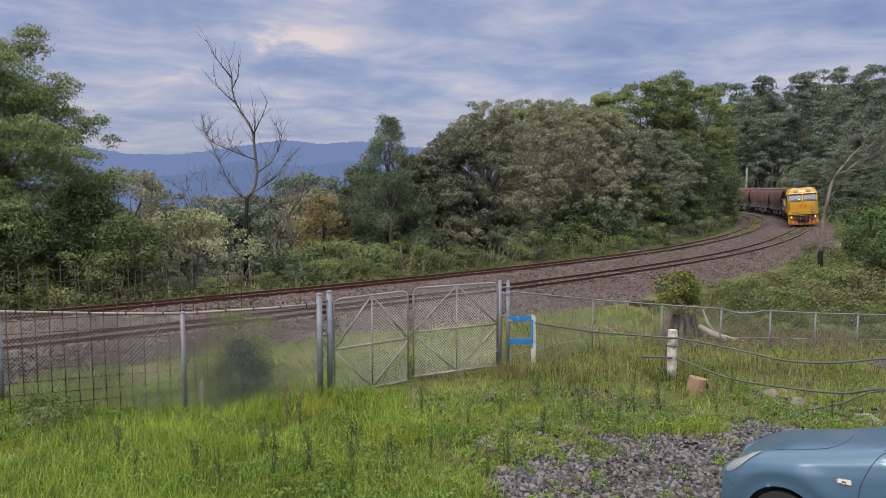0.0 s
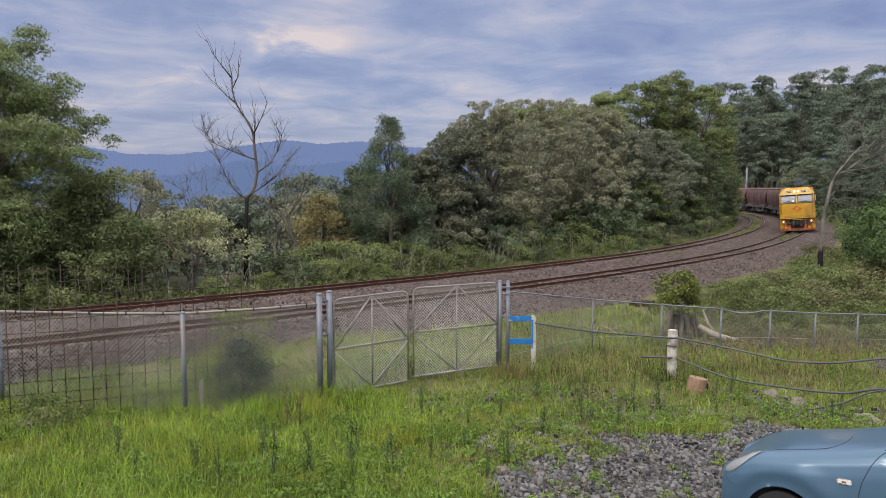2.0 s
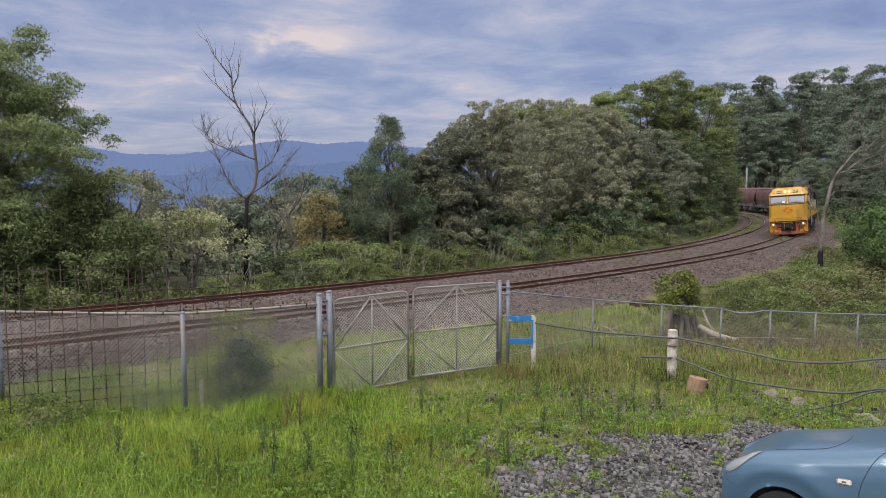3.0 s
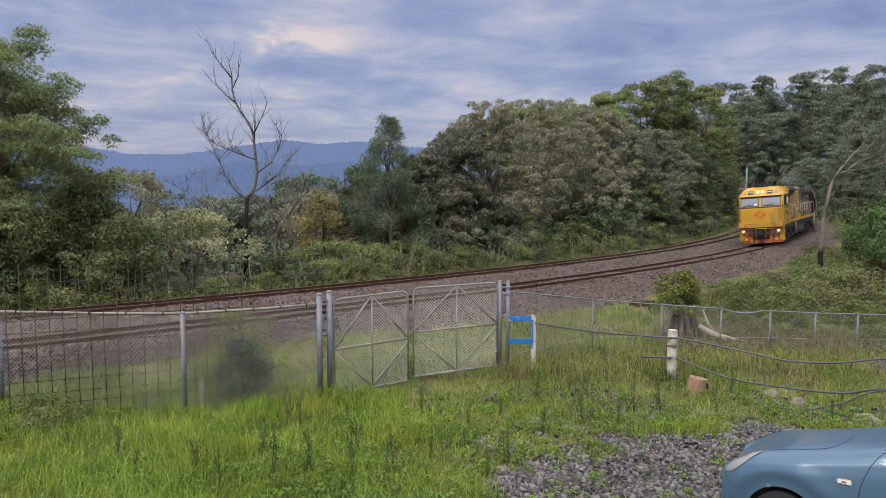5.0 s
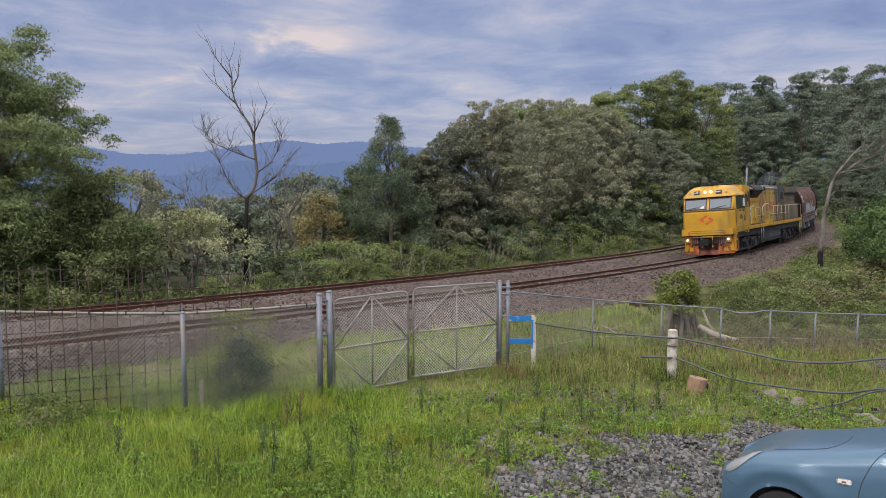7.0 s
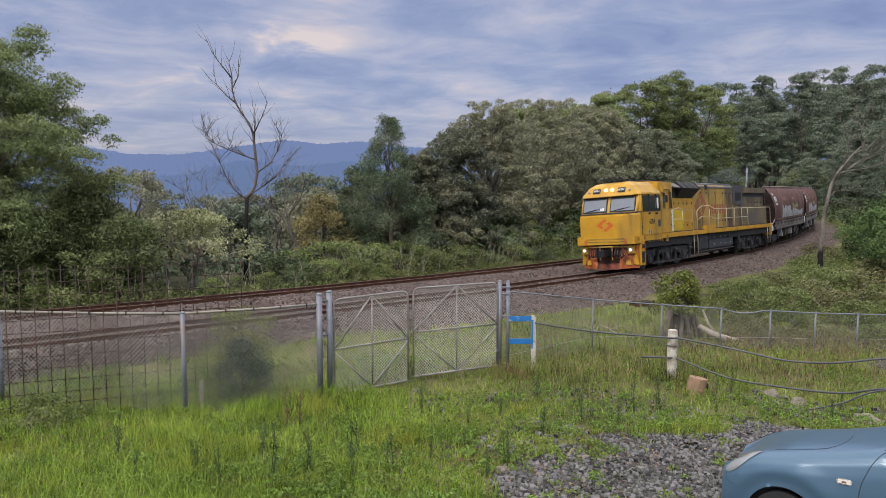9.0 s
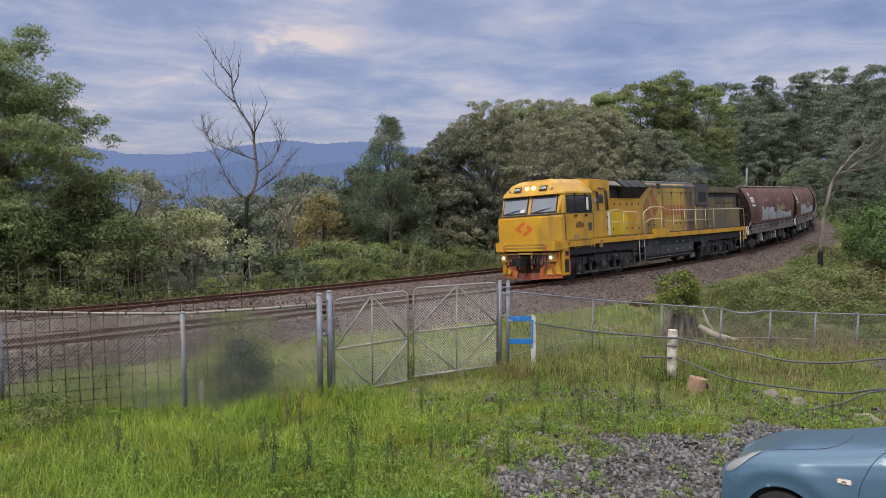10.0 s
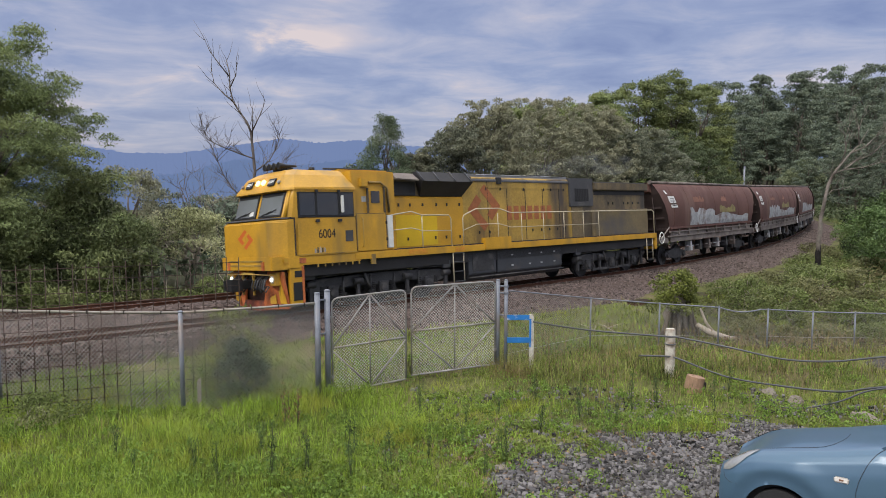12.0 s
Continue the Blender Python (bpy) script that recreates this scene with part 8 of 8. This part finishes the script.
    box = thing("lineside_trough", "low rusty brown lineside box in the ballast", "box", Matrix.Translation((bx, by, float(bed_z(*[v[0] for v in along(bx, by)])) - 0.02)) @ Matrix.Rotation(0.45, 4, "Z"))
    part("case", Build().box((0, 0, 0.14), (0.85, 0.40, 0.32)), M_RUST, box, bevel=0.02)
    part("lid", Build().box((0, 0, 0.31), (0.92, 0.46, 0.04)), M_SLEEPER, box, bevel=0.01)
    for s, side, size in ((0.5, -TRACKS - 2.7, (1.1, 0.4, 0.16)), (40.0, 5.6, (1.5, 0.5, 0.25)), (3.0, -TRACKS - 2.9, (0.5, 0.3, 0.14))):
        x, y, t = line(s, side)
        sl = thing("concrete_slab", "pale concrete slab lying beside the line", "slab", Matrix.Translation((float(x), float(y), max(gz(float(x), float(y)), float(bed_z(s, side))) - 0.02)) @ Matrix.Rotation(float(t), 4, "Z"))
        part("concrete", Build().box((0, 0, size[2] / 2), size), M_CONCRETE, sl, bevel=0.02)
    # pole beyond the bend
    ux, uy = 59.6, 140.0
    pole = thing("utility_pole", "grey utility pole standing beyond the bend", "pole", Matrix.Translation((ux, uy, gz(ux, uy) - 0.3)))
    tall = 8.2 - gz(ux, uy)
    part("shaft", Build().tube([(0, 0, 0), (0, 0, tall)], [0.20, 0.16], 10), M_GALV, pole)
    part("cap", Build().disc((0, 0, tall), (0, 0, 1), 0.19, 0.08, 10), M_GALV, pole)
    # weeds between the rails on the bend
    for name, off, s0, s1 in (("track_weeds", -TRACKS, 18, 66), ("track_weeds", 0.0, 12, 44), ("track_weeds", -TRACKS / 2, -12, -2)):
        n = int((s1 - s0) * (2.6 if off != -TRACKS / 2 else 1.2))
        s = s0 + (s1 - s0) * r2.random(n)
        side = off + r2.normal(size=n) * 0.28
        x, y, _ = line(s, side)
        c = np.stack([x, y, bed_z(s, side) + 0.06], 1)
        ob = new(name, leaf_cloud(name, c, np.full(n, 0.16), 26, 0.10, 0.045, L_SCRUB, r2))
        tagged(ob, "low green weeds growing between the rails", "weeds", kind="stuff")


# ---- the parked car
M_CAR = material("car_blue_paint", (0.070, 0.132, 0.200), rough=0.32, metal=0.15, vary=0.06, scale=2, fine_scale=90, bump=0.01, coat=0.4, spec=0.4)
M_SEAM = material("panel_gap", (0.030, 0.045, 0.065), rough=0.6, vary=0.1, bump=0)
M_TYRE = material("tyre_rubber", (0.018, 0.018, 0.019), rough=0.9, vary=0.3, scale=8, bump=0.3)
M_RIM = material("alloy_rim", (0.42, 0.43, 0.45), rough=0.35, metal=0.8, vary=0.2, bump=0.05)
M_LENS = material("lamp_lens", (0.24, 0.245, 0.24), rough=0.08, vary=0.2, scale=9, fine_scale=40, bump=0.05, coat=0.6, spec=0.8)
M_CLEAR = material("clear_indicator", (0.72, 0.68, 0.64), rough=0.2, vary=0.15, bump=0.1, coat=0.5)
M_AMBER = material("amber_bulb", (0.20, 0.10, 0.06), rough=0.3, vary=0.1, bump=0)


CAR_SIDE = ((0.0, 0.945), (0.10, 0.97), (0.35, 0.995), (0.55, 1.0), (0.72, 0.99), (0.86, 0.955), (0.94, 0.905), (0.985, 0.84), (1.0, 0.77))


def car_shape(x):
    """Half width, shoulder, crown and underside of the body x metres behind the front."""
    half = float(np.interp(x, (0, 0.05, 0.14, 0.28, 0.42, 0.62, 1.0, 3.4, 4.0, 4.2), (0.26, 0.43, 0.56, 0.685, 0.77, 0.83, 0.865, 0.865, 0.81, 0.68)))
    shoulder = float(np.interp(x, (0, 0.10, 0.22, 0.36, 0.52, 0.66, 0.9, 1.36, 1.75, 2.2, 3.6, 4.05, 4.2), (0.52, 0.57, 0.64, 0.74, 0.845, 0.90, 0.955, 1.055, 1.16, 1.18, 1.14, 1.04, 0.90)))
    crown = float(np.interp(x, (0, 0.10, 0.22, 0.36, 0.60, 0.9, 1.36, 1.75, 2.2, 4.2), (-0.12, -0.10, -0.075, -0.045, -0.005, 0.028, 0.03, 0.01, 0.02, 0.04)))
    return half, shoulder, crown, 0.20


def car_skin(x, u, lift=0.0):
    """u runs from the sill (0) over the shoulder (1) to the middle of the bonnet (2)."""
    half, shoulder, crown, low = car_shape(x)
    if u <= 1:
        f = float(np.interp(u, np.linspace(0, 1, len(CAR_SIDE)), [s[1] for s in CAR_SIDE]))
        h = float(np.interp(u, np.linspace(0, 1, len(CAR_SIDE)), [s[0] for s in CAR_SIDE]))
        y, z = (half + lift) * f, low + (shoulder + lift - low) * h
    else:
        f = 0.77 * (2 - u)
        y, z = half * f, shoulder + lift + crown * (1 - (2 - u) ** 4)
    r = math.hypot(x - 0.88, z - 0.235)
    if u < 0.86:
        y += (0.012 * float(ease(0.74, 0.545, r)) - 0.034 * float(ease(0.545, 0.40, r))) * float(ease(0.86, 0.70, u)) * float(ease(0.05, 0.30, x))
    return Vector((-x, y, z))


def build_car():
    car = thing("parked_car", "pale metallic blue hatchback parked on the gravel", "car", pose(3.32, 8.43, 0.22, 0, 0, 145) @ pose(0, 0, 0, 6.3) @ Matrix.Diagonal((1.018, 1.018, 1.018, 1)))
    xs = np.concatenate([np.linspace(0.235, 0.5, 12), np.linspace(0.53, 1.3, 28), np.linspace(1.35, 4.2, 60)])
    phis = np.concatenate([np.linspace(0, 1, 36), np.linspace(1.04, 2, 14)])
    wheels = (0.88, 3.40)
    WHEEL_Z = 0.235
    verts, faces = [], []
    for x in xs:
        for p in phis:
            v = car_skin(x, p)
            for wx in wheels:
                dx, dz = -v.x - wx, v.z - WHEEL_Z
                r = math.hypot(dx, dz)
                if abs(r - 0.365) < 0.022 and p < 0.9:
                    v.x, v.z = -(wx + dx * 0.365 / r), WHEEL_Z + dz * 0.365 / r
            verts.append(v)
    nv = len(verts)
    w = len(phis)
    body = Build()
    keep = []
    for i in range(len(xs) - 1):
        for j in range(w - 1):
            a, b, c, d = i * w + j, (i + 1) * w + j, (i + 1) * w + j + 1, i * w + j + 1
            m = (verts[a] + verts[b] + verts[c] + verts[d]) / 4
            if any(math.hypot(-m.x - wx, m.z - WHEEL_Z) < 0.362 for wx in wheels) and phis[j] < 0.9:
                continue
            keep.append((a, b, c, d))
    both = verts + [Vector((v.x, -v.y, v.z)) for v in verts]
    body.add(both, keep + [tuple(nv + k for k in reversed(f)) for f in keep], True)
    ring = [both[k] for k in range(w)] + [both[nv + k] for k in reversed(range(w - 1))]
    body.add([Vector((-0.20, 0, 0.40))] + ring, [(0, k + 1, (k + 1) % len(ring) + 1) for k in range(len(ring))], True)
    me = body.mesh("body", M_CAR)
    part("body", me, None, car, "glossy pale blue body shell")
    part("floor_pan", Build().box((-2.25, 0, 0.24), (3.5, 1.5, 0.06)), M_BLACK, car)
    for sy in (-1, 1):
        for wx in wheels:
            part("wheel_well", Build().disc((-wx, sy * 0.50, 0.25), (0, 1, 0), 0.40, 0.30, 24), M_BLACK, car)
            wheel = part("wheel", Build().disc((0, 0, 0), (0, 1, 0), 0.305, 0.19, 32, 0.20), M_TYRE, car, "dark road tyre and rim", 0.0, at=pose(-wx, sy * 0.72, WHEEL_Z))
            part("rim", Build().disc((0, sy * 0.06, 0), (0, 1, 0), 0.205, 0.05, 28), M_RIM, wheel)
            for k in range(5):
                a = k * 1.2566
                part("spoke", Build().tube([(0, sy * 0.09, 0), (0.18 * math.cos(a), sy * 0.09, 0.18 * math.sin(a))], [0.03, 0.02], 6), M_RIM, wheel)
    def strip(points, mat, name, r=0.006):
        part(name, Build().tube(points, r, 5), mat, car)
    for sy in (-1, 1):
        def on(x, p, lift=0.0):
            v = car_skin(x, p, lift)
            return Vector((v.x, sy * v.y, v.z))
        # headlamp: a lens laid over the corner
        lens = Build()
        g = []
        for i in range(13):
            u = i / 12
            x = 0.27 + 0.36 * u
            lo, hi = 0.50 + 0.38 * u, 0.84 + 0.20 * u
            spread = math.sin(math.pi * min(max(u, 0.03), 0.985)) ** 0.5
            mid = (lo + hi) / 2
            g.append([on(x, mid + (q - 0.5) * (hi - lo) * spread * 1.35, 0.008) for q in np.linspace(0, 1, 7)])
        lens.loft(g, closed=False, cap=False, smooth=True)
        part("headlamp", lens, M_LENS, car, "clear wraparound headlamp lens")
        if sy > 0:
            strip([on(x, p, 0.002) for x, p in ((0.58, 1.04), (0.8, 1.06), (1.0, 1.06), (1.14, 1.06), (1.24, 1.09), (1.32, 1.22), (1.38, 1.45), (1.41, 1.7), (1.42, 2.0))], M_SEAM, "bonnet_gap", 0.004)
        strip([on(1.56 + 0.24 * max(p - 0.40, 0) ** 1.2 / 0.45, p, 0.002) for p in np.linspace(0.02, 0.96, 14)], M_SEAM, "door_gap", 0.004)
        strip([on(2.65, p, 0.002) for p in np.linspace(0.02, 0.96, 14)], M_SEAM, "door_gap", 0.004)
        strip([on(x, p, 0.002) for x, p in ((0.27, 0.66), (0.28, 0.55), (0.30, 0.45), (0.36, 0.38), (0.44, 0.35))], M_SEAM, "bumper_gap", 0.003)
        e = on(1.43, 0.47, 0.004)
        ind = part("side_indicator", Build().box((e.x, e.y, e.z), (0.135, 0.024, 0.060)), M_CLEAR, car, "clear side indicator", 0.022)
        part("indicator_bulb", Build().box((e.x, e.y + sy * 0.011, e.z), (0.04, 0.006, 0.018)), M_AMBER, ind)
        part("door_mirror", Build().box((-2.0, sy * 0.98, 1.06), (0.14, 0.20, 0.14)), M_CAR, car, bevel=0.03)
        part("door_handle", Build().box((-2.45, sy * 0.868, 0.84), (0.18, 0.03, 0.035)), M_CAR, car, bevel=0.008)
    # cabin
    secs = []
    for x, half, z0, z1 in ((1.72, 0.60, 0.96, 1.10), (2.05, 0.62, 0.98, 1.30), (2.4, 0.60, 1.0, 1.50), (3.0, 0.60, 1.03, 1.48), (3.6, 0.60, 1.03, 1.40), (4.05, 0.58, 0.98, 1.0)):
        secs.append([(-x, -half * 1.18, z0), (-x, -half, z1 - 0.03), (-x, -half * 0.7, z1), (-x, half * 0.7, z1), (-x, half, z1 - 0.03), (-x, half * 1.18, z0)])
    part("cabin_glass", Build().loft(secs), M_GLASS, car, "dark tinted cabin glass")
    secs = []
    for x, half, z in ((2.25, 0.615, 1.40), (2.4, 0.61, 1.47), (3.0, 0.61, 1.49), (3.65, 0.60, 1.405)):
        secs.append([(-x, -half, z - 0.05), (-x, -half * 0.7, z + 0.005), (-x, half * 0.7, z + 0.005), (-x, half, z - 0.05)])
    part("roof_panel", Build().loft(secs), M_CAR, car, bevel=0.006)
    for sy in (-1, 1):
        part("windscreen_pillar", Build().tube([(-1.76, sy * 0.70, 1.12), (-2.0, sy * 0.66, 1.29), (-2.28, sy * 0.62, 1.43)], 0.035, 7), M_CAR, car)
        part("centre_pillar", Build().tube([(-2.65, sy * 0.73, 1.03), (-2.7, sy * 0.62, 1.45)], 0.03, 7), M_CAR, car)
        part("rear_pillar", Build().tube([(-3.75, sy * 0.72, 1.03), (-3.55, sy * 0.61, 1.40)], 0.06, 7), M_CAR, car)
        part("tail_lamp", Build().box((-4.10, sy * 0.62, 0.85), (0.10, 0.16, 0.22)), M_RED, car, bevel=0.02)
    part("grille", Build().box((-0.222, 0, 0.50), (0.03, 0.42, 0.07)), M_BLACK, car, bevel=0.01)
    part("lower_intake", Build().box((-0.236, 0, 0.28), (0.04, 0.5, 0.08)), M_BLACK, car, bevel=0.01)
    part("plate_bar", Build().box((-0.208, 0, 0.33), (0.012, 0.37, 0.09)), M_WHITE, car)


# ---- putting the place together
build_ground()
build_hills()
build_ballast()
build_ballast_stones()
near_track = build_track("railway_near", 0.0, "rusty railway track curving away in ballast")
far_track = build_track("railway_far", -TRACKS, "second rusty railway track beside the first")
TRAIN = []
loco, loco_moving = build_loco()
TRAIN.append((loco, loco_moving, 0.0, LOCO_B1, LOCO_B2))
for k in range(5):
    wagon, wagon_moving = build_wagon(k)
    TRAIN.append((wagon, wagon_moving, LEAD + k * WAGON_L, WAGON_B[0], WAGON_B[1]))
TRAIN.append((build_smoke(), [], 0.0, LOCO_B1, LOCO_B2))
build_trees()
build_bushes()
build_gravel()
build_grass()
build_seed_heads()
build_ground_cover()
build_weeds()
build_left_fence()
build_gates()
build_right_fence()
build_barrier()
build_side_road()
build_yard_things()
build_car()
build_sleepers(near_track, 0.0)
build_sleepers(far_track, -TRACKS)


def motions():
    steps = [k * 0.25 for k in range(49)]
    tenths = [k * 0.1 for k in range(121)]
    for ob, moving, lead, b1, b2 in TRAIN:
        walk(ob, [(t, vehicle_pose(front_s(t) + lead, b1, b2)) for t in steps])
        for bog, b, wheels in moving:
            walk(bog, [(t, pose(-b, 0, 0, 0, 0, bogie_turn(front_s(t) + lead, b, b1, b2))) for t in steps[::4]])
            for w, wx, r in wheels:
                walk(w, [(t, pose(wx, 0, r, 0, math.degrees((front_s(0) - front_s(t)) / r), 0)) for t in tenths])


motions()
